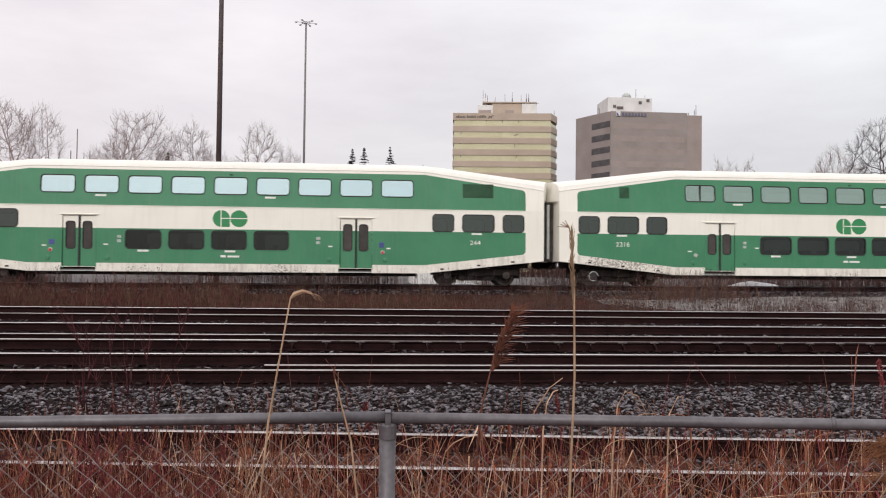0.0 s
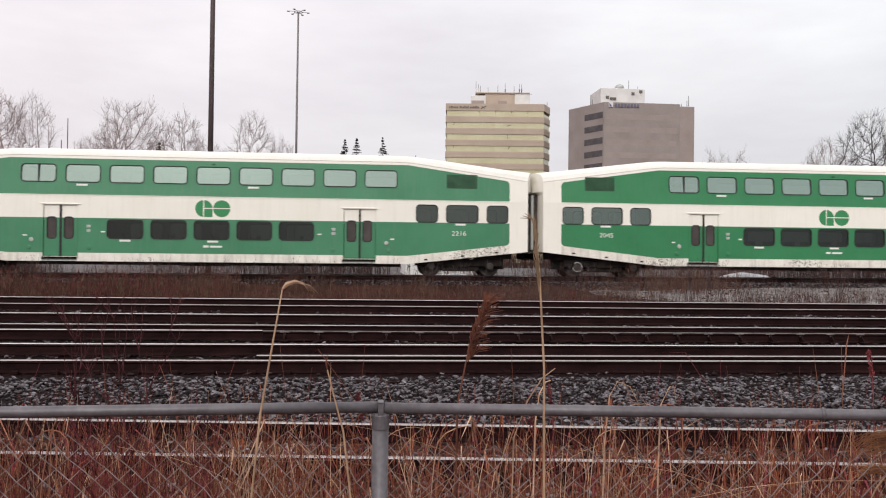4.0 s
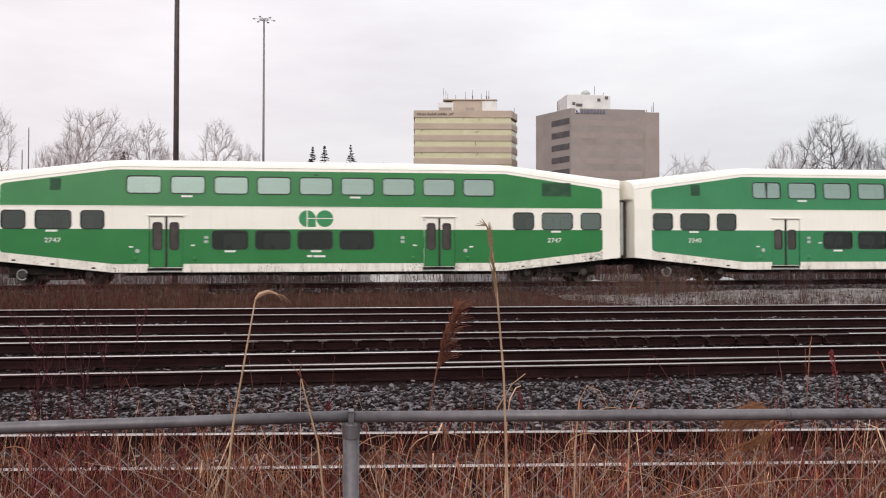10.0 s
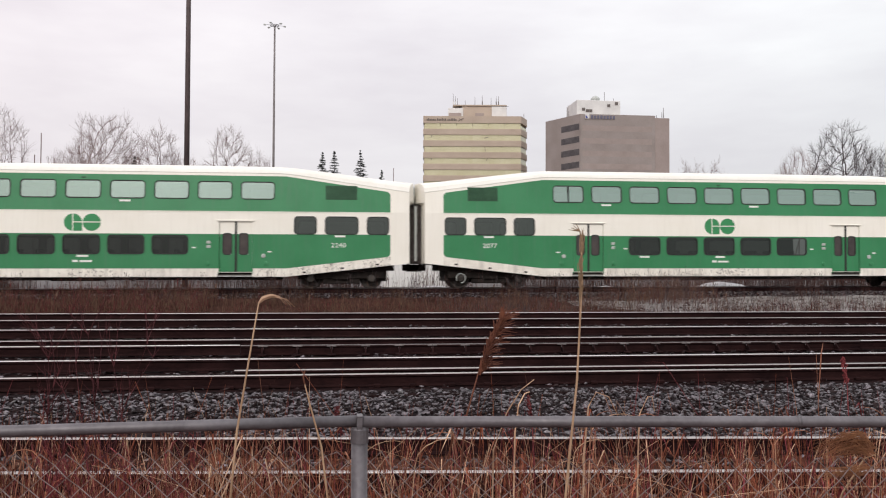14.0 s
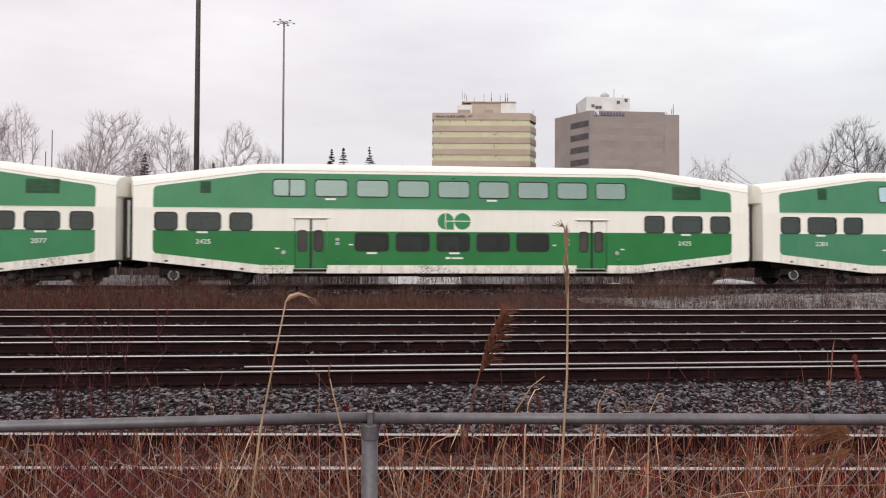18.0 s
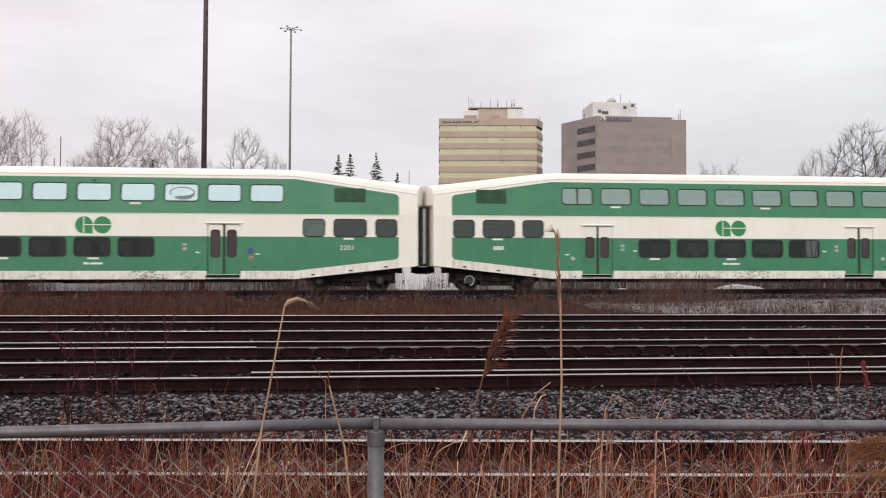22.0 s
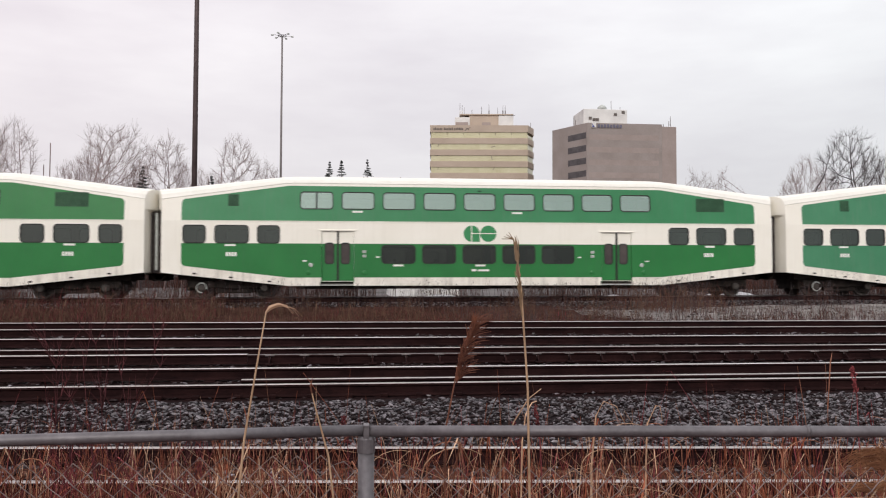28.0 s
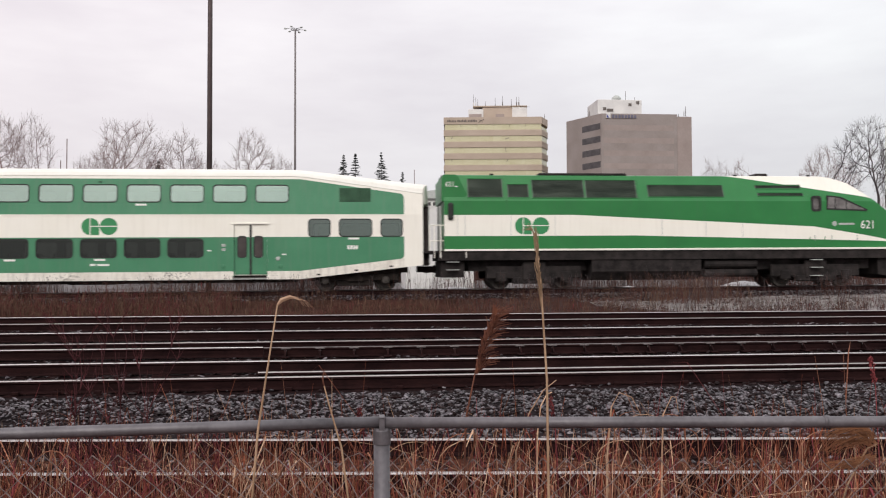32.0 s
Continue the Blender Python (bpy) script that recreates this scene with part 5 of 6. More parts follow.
def tower_brown():
    root = thing("office_tower", "brown concrete office tower with dark side windows", "office building")
    A, B, C = Vector((61.28, 236.97, 0)), Vector((68.18, 223.32, 0)), Vector((95.12, 222.91, 0))
    H = 47.0
    D, E = C + Vector((1.2, 26, 0)), A + Vector((6, 16, 0))
    u = (C - B).normalized()
    F = B + u * 22.6
    part("wall", Geo().prism([(p.x, p.y) for p in (A, B, F, F + (D - C), E)], 0, H, axis="z"), CONC_BROWN, root)
    part("parapet", Geo().prism([(p.x, p.y) for p in (A, B, F, F + Vector((0.05, 0.5, 0)), B + Vector((0.3, 0.5, 0)), A + Vector((0.5, 0.3, 0)))], H, H + 0.12, axis="z"), CONC_BROWN, root)
    nrm = Vector((u.y, -u.x, 0))
    for i in range(12):
        z = H - 3.2 - i * 3.72
        if z < 3:
            break
        g = Geo()
        a, b = B + u * 0.6 + nrm * 0.012, B + u * 21.6 + nrm * 0.012
        g.add([(a.x, a.y, z), (b.x, b.y, z), (b.x, b.y, z - 1.6), (a.x, a.y, z - 1.6), (a.x - nrm.x * .1, a.y - nrm.y * .1, z), (b.x - nrm.x * .1, b.y - nrm.y * .1, z),
               (b.x - nrm.x * .1, b.y - nrm.y * .1, z - 1.6), (a.x - nrm.x * .1, a.y - nrm.y * .1, z - 1.6)], [(0, 1, 2, 3), (0, 4, 5, 1), (3, 2, 6, 7), (0, 3, 7, 4), (1, 5, 6, 2)])
        part("window_strip", g, GLAZE_BROWN, root)
        v = (A - B).normalized()
        n2 = Vector((-v.y, v.x, 0))
        n2 = n2 if n2.y < 0 else -n2
        p, q = B + v * 0.5 + n2 * 0.05, B + v * 8.2 + n2 * 0.05
        g = Geo()
        g.add([(p.x, p.y, z + 0.6), (q.x, q.y, z + 0.6), (q.x, q.y, z - 1.2), (p.x, p.y, z - 1.2), (p.x - n2.x * .3, p.y - n2.y * .3, z + 0.6), (q.x - n2.x * .3, q.y - n2.y * .3, z + 0.6),
               (q.x - n2.x * .3, q.y - n2.y * .3, z - 1.2), (p.x - n2.x * .3, p.y - n2.y * .3, z - 1.2)], [(0, 1, 2, 3), (0, 4, 5, 1), (3, 2, 6, 7), (0, 3, 7, 4), (1, 5, 6, 2)])
        part("window", g, DARK_GLASS, root, "dark recessed strip window")
    # parapet step and a slightly darker end bay
    e0 = B + u * 22.6 + nrm * 0.05
    part("end_bay", Geo().prism([(e0.x, e0.y), (C.x, C.y - 0.05), (D.x, D.y), (D.x - 4.0, D.y)], 0, H - 0.55, axis="z"), GLAZE_BROWN, root)
    part("plant_room", Geo().box(68.8, 82.3, 229, 240, H - 0.1, H + 5.5, b=0.1), PLANT_WHITE, root, "white rooftop plant room")
    dome = Geo()
    dome.tube([(75, 230.6, H + 5.4), (75, 230.6, H + 6.3), (75, 230.6, H + 6.9), (75, 230.6, H + 7.2)], [1.5, 1.4, 0.8, 0.2], 14)
    part("dome", dome, LABEL_GREY, root, smooth=True)
    for x, y, h in ((78.0, 231, 3.0 + 5.5), (80.8, 231, 1.2 + 5.5), (65.8, 229, 3.1), (66.3, 229, 2.0), (94.2, 225, 3.0), (93.7, 225, 1.6), (92.4, 226, 0.9)):
        part("antenna", Geo().tube([(x, y, H), (x, y, H + h)], [0.12, 0.07], 5), MAST_GREY, root)
    for x, z in ((70.4, 2.3), (71.6, 1.9), (72.6, 1.9), (78.2, 3.6), (80.6, 4.3)):
        part("vent", Geo().box(x, x + 0.9, 228.8, 229.0, H + z, H + z + 0.8), SIGN_DARK, root)
    for k in range(8):
        p = B + u * (3.1 + k * 0.94) + nrm * 0.2
        part("sign_bar", Geo().box(p.x, p.x + 0.62, p.y - 0.1, p.y + 0.05, H - 1.25, H - 0.25 - 0.12 * (k % 3 == 1)), SIGN_NAVY, root)
    p = B + u * 1.3 + nrm * 0.2
    part("sign_panel", Geo().box(p.x, p.x + 1.3, p.y - 0.15, p.y + 0.05, H - 1.3, H + 0.15, b=0.05), PLANT_WHITE, root, "white and blue sign square")
    part("sign_mark", Geo().prism([(p.x + 0.15, H - 0.15), (p.x + 0.15, H - 1.15), (p.x + 0.9, H - 1.15)], p.y - 0.2, p.y - 0.12), SIGN_BLUE, root)


tower_gold()
tower_brown()

def white_house():
    """A pale two-storey house beyond the scrub, seen between the vehicles."""
    root = thing("white_house", "white two-storey house with a shallow roof beyond the railway", "house", at=pose(3.0, 60.0, 0))
    part("wall", Geo().box(0, 5.2, 0, 8.0, 0, 7.1), PLANT_WHITE, root)
    part("roof", Geo().prism([(-0.25, 7.1), (5.45, 7.1), (5.2, 7.45), (2.6, 7.8), (0.0, 7.45)], -0.3, 8.3), LABEL_GREY, root)
    for x, z in ((1.75, 6.7), (2.25, 6.7), (1.2, 3.2), (3.6, 3.2)):
        w = part("window", Geo().box(x - 0.22, x + 0.22, -0.05, 0.0, z - 0.18 - 0.3 * (z < 5), z + 0.18 + 0.3 * (z < 5)), LABEL_WHITE, root)
        part("pane", Geo().box(x - 0.17, x + 0.17, -0.06, -0.052, z - 0.13 - 0.3 * (z < 5), z + 0.13 + 0.3 * (z < 5)), DARK_GLASS, w)


white_house()

# ---- trees ----


def bare_tree_meshes(seed, width, bark, low, stems=1, marks=700, crook=0.09, stout=1.35, lean=0.10, twiggy=5, kill=0.60, rise=0.14):
    """A leafless tree 16 m high: limbs that grow step by step towards the free room in a rounded crown, which begins at the share low of the height."""
    rng = np.random.default_rng(seed)
    height, step = 16.0, 0.36
    mid, half = height * (1 + low) / 2, height * (1 - low) / 2
    # free room: points in an uneven egg, denser towards its skin
    way = rng.normal(size=(marks, 3))
    way /= np.linalg.norm(way, axis=1)[:, None]
    skin = 0.90 + 0.10 * np.sin(3.1 * way[:, 0] + 2.3 * way[:, 2] + seed) * np.cos(2.7 * way[:, 1] + seed)
    free = way * (rng.random(marks) ** 0.42 * skin)[:, None] * (width / 2, width / 2, half) + (0, 0, mid)
    free = free * (0.94, 0.94, 0.965)
    free[:, 2] += 0.06 * half * (1 - (free[:, 0] ** 2 + free[:, 1] ** 2) / (width / 2) ** 2)
    nodes, parent = [], []
    for k in range(stems):
        a = 6.283 * k / stems + 0.4 + seed
        p = np.array((math.cos(a), math.sin(a), 0.0)) * (0.12 * (stems > 1))
        d = np.array((math.cos(a) * lean * (stems > 1), math.sin(a) * lean * (stems > 1), 1.0))
        last = -1
        while p[2] < height * (low + 0.04):
            nodes.append(p.copy())
            parent.append(last)
            last = len(nodes) - 1
            d = d + rng.normal(size=3) * (0.05, 0.05, 0.0) * (1 + 3 * crook)
            p = p + step * d / np.linalg.norm(d)
    near = np.full(len(free), 1e9)
    who = np.zeros(len(free), int)
    fresh = list(range(len(nodes)))
    forks = {}
    for _ in range(70):
        for n in fresh:
            far = np.linalg.norm(free - nodes[n], axis=1)
            closer = far < near
            near[closer], who[closer] = far[closer], n
        keep = near > kill
        free, near, who = free[keep], near[keep], who[keep]
        if not len(free):
            break
        fresh = []
        for n in np.unique(who[near < 4.5]):
            forks[n] = forks.get(n, 0) + 1
            if forks[n] > 2:
                continue
            pull = free[(who == n) & (near < 4.5)] - nodes[n]
            d = (pull / np.linalg.norm(pull, axis=1)[:, None]).mean(0) + rng.normal(size=3) * crook
            if parent[n] >= 0:
                d = d + 0.60 * (nodes[n] - nodes[parent[n]]) / step + np.array((0, 0, rise))
            nodes.append(nodes[n] + step * d / np.linalg.norm(d))
            parent.append(n)
            fresh.append(len(nodes) - 1)
    kids = [[] for _ in nodes]
    load = np.zeros(len(nodes))
    for n in range(len(nodes) - 1, -1, -1):
        load[n] = max(load[n], 1.0)
        if parent[n] >= 0:
            kids[parent[n]].append(n)
            load[parent[n]] += load[n]
    radius = (0.0100 * stout * load ** 0.455).tolist()
    wood, twigs = Geo(), Geo()
    starts = [(-1, n) for n in range(len(nodes)) if parent[n] < 0]
    while starts:
        base, n = starts.pop()
        chain = [n] if base < 0 else [base, n]
        while kids[n]:
            main = max(kids[n], key=lambda k: load[k])
            starts += [(n, k) for k in kids[n] if k != main]
            chain.append(main)
            n = main
        size = [radius[c] for c in chain]
        if base >= 0:
            size[0] = size[1]
        (wood if size[0] > 0.03 else twigs).tube([Vector(nodes[c]) for c in chain], size, 6 if size[0] > 0.03 else 4, cap=False)
    # fine twigs on the outer shoots
    heart = np.array((0, 0, mid - 0.5 * half))
    for n in range(len(nodes)):
        if load[n] < 7 and parent[n] >= 0:
            out = nodes[n] - heart
            out = out / np.linalg.norm(out)
            for _ in range(twiggy if load[n] < 2 else 1):
                d = out * 0.55 + rng.normal(size=3) * 0.45 + (nodes[n] - nodes[parent[n]]) / step * 0.5
                q = nodes[n] + d / np.linalg.norm(d) * rng.uniform(0.3, 0.75)
                e = q + (d + rng.normal(size=3) * 0.3) * rng.uniform(0.15, 0.4)
                twigs.tube([Vector(nodes[n]), Vector(q), Vector(e)], [0.0085, 0.007, 0.0045], 3, cap=False)
    return wood.mesh("trunk", [bark]), twigs.mesh("crown", [bark])


# each kind is 16 m high; the width of its crown follows
TREE_KINDS = {
    "vase": bare_tree_meshes(31, 5.4, BARK, 0.50, 2, lean=0.06),
    "pair": bare_tree_meshes(32, 5.6, BARK, 0.55, 2, lean=0.04),
    "broad": bare_tree_meshes(33, 7.0, BARK, 0.54, 1, marks=900),
    "oval": bare_tree_meshes(34, 5.2, BARK, 0.55, 1),
    "slim": bare_tree_meshes(35, 1.9, BARK, 0.66, 1, marks=320, kill=0.42, stout=1.5, twiggy=5),
    "shrub": bare_tree_meshes(36, 5.0, BARK, 0.50, 3, marks=800, lean=0.08),
    "dark": bare_tree_meshes(41, 8.0, BARK_DARK, 0.58, 2, marks=800, crook=0.24, stout=2.1, lean=0.03, rise=0.0, kill=0.66, twiggy=6),
    "dense": bare_tree_meshes(38, 7.4, BARK_DARK, 0.55, 2, marks=1300, crook=0.24, stout=1.4, twiggy=5, lean=0.07, kill=0.5, rise=0.0),
}


def tree(kind, label, x, y, s, turn, tall=1.0):
    wood, twigs = TREE_KINDS[kind]
    root = thing("bare_tree", label, "tree", group="leafless trees beyond the railway", at=pose(x, y, ground_z(x, y) - 0.1, 0, 0, turn) @ Matrix.Diagonal((s, s, s * tall, 1)))
    part("trunk", wood, None, root)
    part("crown", twigs, None, root)


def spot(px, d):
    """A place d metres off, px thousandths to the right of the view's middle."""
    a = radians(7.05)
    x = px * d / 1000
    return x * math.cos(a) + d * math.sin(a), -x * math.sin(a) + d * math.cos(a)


# kind, thousandths right of the middle, distance, height, breadth against its kind, turn
TREES = [("vase", -558, 95, 21.3, 0.95, 20), ("broad", -614, 72, 17.3, 1.0, 70), ("shrub", -486, 92, 15.7, 0.8, 10), ("shrub", -468, 90, 15.9, 0.8, 130), ("shrub", -449, 88, 17.3, 0.85, 200),
         ("broad", -425, 85, 18.8, 0.98, 0), ("oval", -361, 86, 17.7, 0.95, 40), ("shrub", -338, 90, 15.6, 0.7, 80), ("pair", -269, 90, 18.1, 0.95, 15), ("oval", -233, 92, 15.8, 0.75, 100),
         ("shrub", -316, 96, 15.5, 0.75, 50), ("shrub", -298, 98, 15.2, 0.7, 170), ("oval", -392, 90, 15.6, 0.7, 210), ("shrub", -405, 92, 15.2, 0.8, 300), ("shrub", -660, 90, 15.5, 0.8, 30),
         ("slim", 309, 110, 17.0, 1.0, 10), ("slim", 320, 112, 16.9, 1.0, 95), ("slim", 346, 110, 17.1, 1.1, 200), ("slim", 334, 116, 16.9, 0.9, 310),
         ("pair", 450, 74, 13.2, 0.85, 60), ("oval", 432, 80, 12.6, 0.7, 10), ("dark", 506, 62, 13.3, 0.80, 10), ("dense", 545, 66, 11.9, 0.78, 90), ("oval", 478, 72, 11.8, 0.8, 160), ("dense", 600, 66, 12.4, 0.9, 10)]
TREE_WORDS = {"dark": "dark leafless tree with crooked limbs", "dense": "dark leafless tree with dense crooked twigs", "broad": "broad leafless tree with low spreading limbs", "slim": "slim upright leafless tree",
              "shrub": "leafless grey-brown shrubby tree in a far thicket"}
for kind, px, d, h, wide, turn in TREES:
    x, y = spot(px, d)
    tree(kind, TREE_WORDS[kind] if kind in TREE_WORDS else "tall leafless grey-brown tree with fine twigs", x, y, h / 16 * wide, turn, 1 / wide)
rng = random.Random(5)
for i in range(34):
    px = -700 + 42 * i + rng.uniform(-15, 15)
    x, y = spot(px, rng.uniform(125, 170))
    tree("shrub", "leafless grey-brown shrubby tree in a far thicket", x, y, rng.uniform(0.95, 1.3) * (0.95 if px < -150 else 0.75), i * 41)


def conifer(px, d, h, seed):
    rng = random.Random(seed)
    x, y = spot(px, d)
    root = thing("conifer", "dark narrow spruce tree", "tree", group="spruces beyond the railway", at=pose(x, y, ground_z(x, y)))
    part("trunk", Geo().tube([(0, 0, 0), (0, 0, h)], [0.16, 0.02], 6), BARK_DARK, root)
    g = Geo()
    z = 1.2
    while z < h:
        tier = (h - z) * 0.27 + 0.04
        for k in range(rng.randint(9, 13)):
            a = rng.uniform(0, 6.283)
            q = tier * rng.uniform(0.45, 1.35)
            out = Vector((math.cos(a), math.sin(a), 0))
            side = Vector((-math.sin(a), math.cos(a), 0))
            b = Vector((0, 0, z + rng.uniform(-0.1, 0.1)))
            tip = b + out * q + Vector((0, 0, q * rng.uniform(-0.25, 0.15)))
            for j in range(5):
                c = b + (tip - b) * (0.25 + 0.18 * j)
                w = 0.12 + 0.20 * q * (1 - j * 0.17)
                for s in (-1, 1):
                    e = c + side * s * w + out * w * 0.6 + Vector((0, 0, rng.uniform(-0.16, 0.02)))
                    g.face([c - out * 0.07, c + out * 0.07, e])
                g.face([c - out * 0.08, c + out * 0.10, c + Vector((0, 0, -0.10 - 0.12 * w)) + out * 0.05])
        z += rng.uniform(0.26, 0.42)
    part("crown", g, NEEDLES, root)


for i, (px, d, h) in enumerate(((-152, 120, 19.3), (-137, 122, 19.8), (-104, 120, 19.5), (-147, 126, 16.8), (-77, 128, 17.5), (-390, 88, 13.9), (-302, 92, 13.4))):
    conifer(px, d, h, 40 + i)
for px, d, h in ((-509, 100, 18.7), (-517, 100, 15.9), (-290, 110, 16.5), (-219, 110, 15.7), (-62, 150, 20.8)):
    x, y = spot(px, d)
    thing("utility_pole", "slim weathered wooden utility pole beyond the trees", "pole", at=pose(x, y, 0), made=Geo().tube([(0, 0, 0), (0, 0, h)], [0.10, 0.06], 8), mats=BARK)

# ---- verge plants ----


def stems(name, label, count, place, height, radius, mats, seed, bend=0.25, segs=4, leaves=0.5, kind="stuff", category="dry grass", tilt=0.10):
    """Many thin bent stalks, some with a hanging blade."""
    rng = random.Random(seed)
    g = Geo()
    for _ in range(count):
        x, y = place(rng)
        h = height(rng, x, y)
        r = rng.uniform(*radius)
        m = rng.randrange(len(mats))
        z = ground_z(x, y) - 0.03
        a = rng.uniform(0, 6.283)
        b = rng.uniform(0, bend) * h
        lean = Vector((rng.gauss(0, tilt), rng.gauss(0, tilt), 1)) * h
        pts = []
        for i in range(segs + 1):
            k = i / segs
            pts.append(Vector((x, y, z)) + lean * k + Vector((math.cos(a) * b * k ** 2.5, math.sin(a) * b * k ** 2.5, -0.3 * b * k ** 3)))
        g.tube(pts, [r * (1 - 0.75 * i / segs) for i in range(segs + 1)], 3, m, cap=False)
        if rng.random() < leaves:
            k = rng.randint(1, segs - 1)
            p = pts[k]
            a2 = rng.uniform(0, 6.283)
            d = Vector((math.cos(a2), math.sin(a2), rng.uniform(0.9, 2.4))).normalized() * h * rng.uniform(0.12, 0.32)
            s = Vector((-math.sin(a2), math.cos(a2), 0)) * r * 1.05
            q = p + d
            t = q + d * 0.7 + Vector((0, 0, -h * rng.uniform(0.1, 0.35)))
            g.face([p - s * 0.6, p + s * 0.6, q + s, q - s], m)
            g.face([q - s, q + s, t], m)
    return thing(name, label, category, kind=kind, made=g, mats=mats)


def patchy(r, x0, x1, y0, y1, scale, cut):
    """A random place, more often where a slow noise is high."""
    for _ in range(6):
        x, y = r.uniform(x0, x1), r.uniform(y0, y1)
        if noise.noise((x * scale, y * scale, 8)) > cut:
            break
    return x, y


stems("reed_bed", "dense rust-brown dry reeds behind the fence", 2700, lambda r: patchy(r, -4.2, 4.6, 2.6, 5.6, 1.6, -0.1),
      lambda r, x, y: r.uniform(0.45, 1.02) * (1.12 if r.random() < 0.12 else 0.92), (0.0022, 0.005), [DRY, DRY, DRY, DRY, STRAW, RED_TWIG, RED_TWIG, TAN], 21, tilt=0.055)
stems("reed_fringe", "scattered tall dry stalks behind the fence", 120, lambda r: (r.uniform(-3.4, 3.8), r.uniform(2.6, 5.0)),
      lambda r, x, y: r.uniform(1.0, 1.28), (0.0022, 0.004), [DRY, TAN, RED_TWIG, RED_TWIG, DRY], 122, bend=0.2, leaves=0.7, tilt=0.05)
stems("verge_grass", "dry stalks on the camera side of the fence", 130, lambda r: (r.uniform(-1.9, 1.9), r.uniform(1.7, 2.35)),
      lambda r, x, y: r.uniform(0.5, 0.98), (0.0018, 0.0035), [DRY, STRAW, TAN], 23, tilt=0.06)
stems("reed_blades", "bent pinkish-tan dry blades among the reeds", 1000, lambda r: (-3.2 + 7.2 * r.random(), 2.5 + 1.9 * r.random()),
      lambda r, x, y: r.uniform(0.6, 1.08), (0.0018, 0.0036), [TAN, TAN, STRAW, DRY, DRY], 27, bend=0.55, segs=6, leaves=0.8, tilt=0.06)
stems("arched_blades", "pale arching dead blades over the fence rail", 60, lambda r: (-0.6 + 3.2 * r.random(), 2.5 + 1.4 * r.random()),
      lambda r, x, y: r.uniform(1.0, 1.3), (0.0016, 0.0028), [STRAW, TAN, STRAW], 31, bend=1.1, segs=9, leaves=0.3, tilt=0.12)
stems("left_reeds", "tan upright dry reeds beside the red shrubs", 950, lambda r: (r.uniform(-2.6, -0.3), r.uniform(2.5, 4.4)),
      lambda r, x, y: r.uniform(0.55, 1.04), (0.0018, 0.0036), [TAN, DRY, DRY, STRAW], 32, leaves=0.6, tilt=0.05)


def hooked_blades(count, seed):
    """Pale dead blades whose tips curl over."""
    rng = random.Random(seed)
    g = Geo()
    for _ in range(count):
        x, y = rng.uniform(-0.2, 3.0), rng.uniform(2.5, 3.4)
        z = 1.65 - (1.65 - 1.10) * y / 2.41 + rng.uniform(-0.06, 0.10)
        side = rng.choice((-1, 1, 1))
        bow = rng.uniform(0.2, 0.42)
        c, r = rng.uniform(0.03, 0.10), rng.uniform(0.0016, 0.0026)
        x0 = x - side * rng.uniform(0.02, 0.12)
        pts = [(x0, y, ground_z(x0, y)), ((x0 + x) / 2, y, z * 0.5), (x, y, z)]
        for k in range(1, 7):
            a = k * bow
            pts.append((x + side * c * (1 - math.cos(a)) * 1.4, y + 0.004 * k, z + c * math.sin(a)))
        g.tube(pts, [r, r, r] + [r * (1 - 0.13 * k) for k in range(6)], 4, rng.randrange(2), cap=False)
    thing("hooked_blades", "pale curled dead blades beside the fence", "dry grass", kind="stuff", made=g, mats=[STRAW, TAN])


hooked_blades(22, 77)


def bank_height(r, x, y):
    """Weeds stand in clumps of unlike height."""
    clump = 0.36 + 0.85 * max(0.0, noise.noise((x * 0.8, y * 0.5, 2)) + 0.35 * noise.noise((x * 2.6, y * 1.5, 4)))
    return r.uniform(0.45, 1.0) * clump * (1.7 if x < -4.5 else 1.0 if x < 5 else 0.9)


def bank_spot(r):
    """Weeds grow thinly where the lane lies."""
    x, y = patchy(r, -22, 31, 22.6, 29.6, 0.45, -0.05)
    while x > 9 and r.random() < 0.62:
        x, y = patchy(r, -22, 31, 22.6, 29.6, 0.45, -0.05)
    return x, y


stems("bank_weeds", "brown dead weeds along the foot of the train's bank", 15000, bank_spot,
      bank_height, (0.003, 0.0075), [WEED, WEED, WEED_PALE, RED_TWIG, WEED_PALE], 24, segs=3, leaves=0.7, bend=0.4, category="dead weeds", tilt=0.16)
stems("red_brush", "red-brown brush on the bank before the train", 2600, lambda r: patchy(r, -24, -4.5, 24, 31.0, 0.6, 0.05),
      lambda r, x, y: r.uniform(0.4, 1.05), (0.003, 0.008), [RED_TWIG, WEED, WEED, WEED_PALE], 34, segs=3, leaves=0.8, bend=0.3, category="brush", tilt=0.15)
stems("lane_edge_weeds", "short dead weeds between the tracks and the lane", 3400, lambda r: patchy(r, 3, 36, 22.8, 27.0, 0.9, 0.0),
      lambda r, x, y: r.uniform(0.25, 0.85), (0.003, 0.007), [WEED, BARK_DARK, BARK_DARK, WEED], 35, segs=3, leaves=0.7, bend=0.3, category="dead weeds", tilt=0.14)
stems("weed_clumps", "taller tan weed clumps before the train", 2000, lambda r: patchy(r, -22, 10, 25.0, 30.4, 0.7, 0.26),
      lambda r, x, y: r.uniform(0.35, 0.9), (0.003, 0.007), [WEED, WEED_PALE, WEED_PALE], 33, segs=3, leaves=0.9, bend=0.3, category="dead weeds", tilt=0.14)
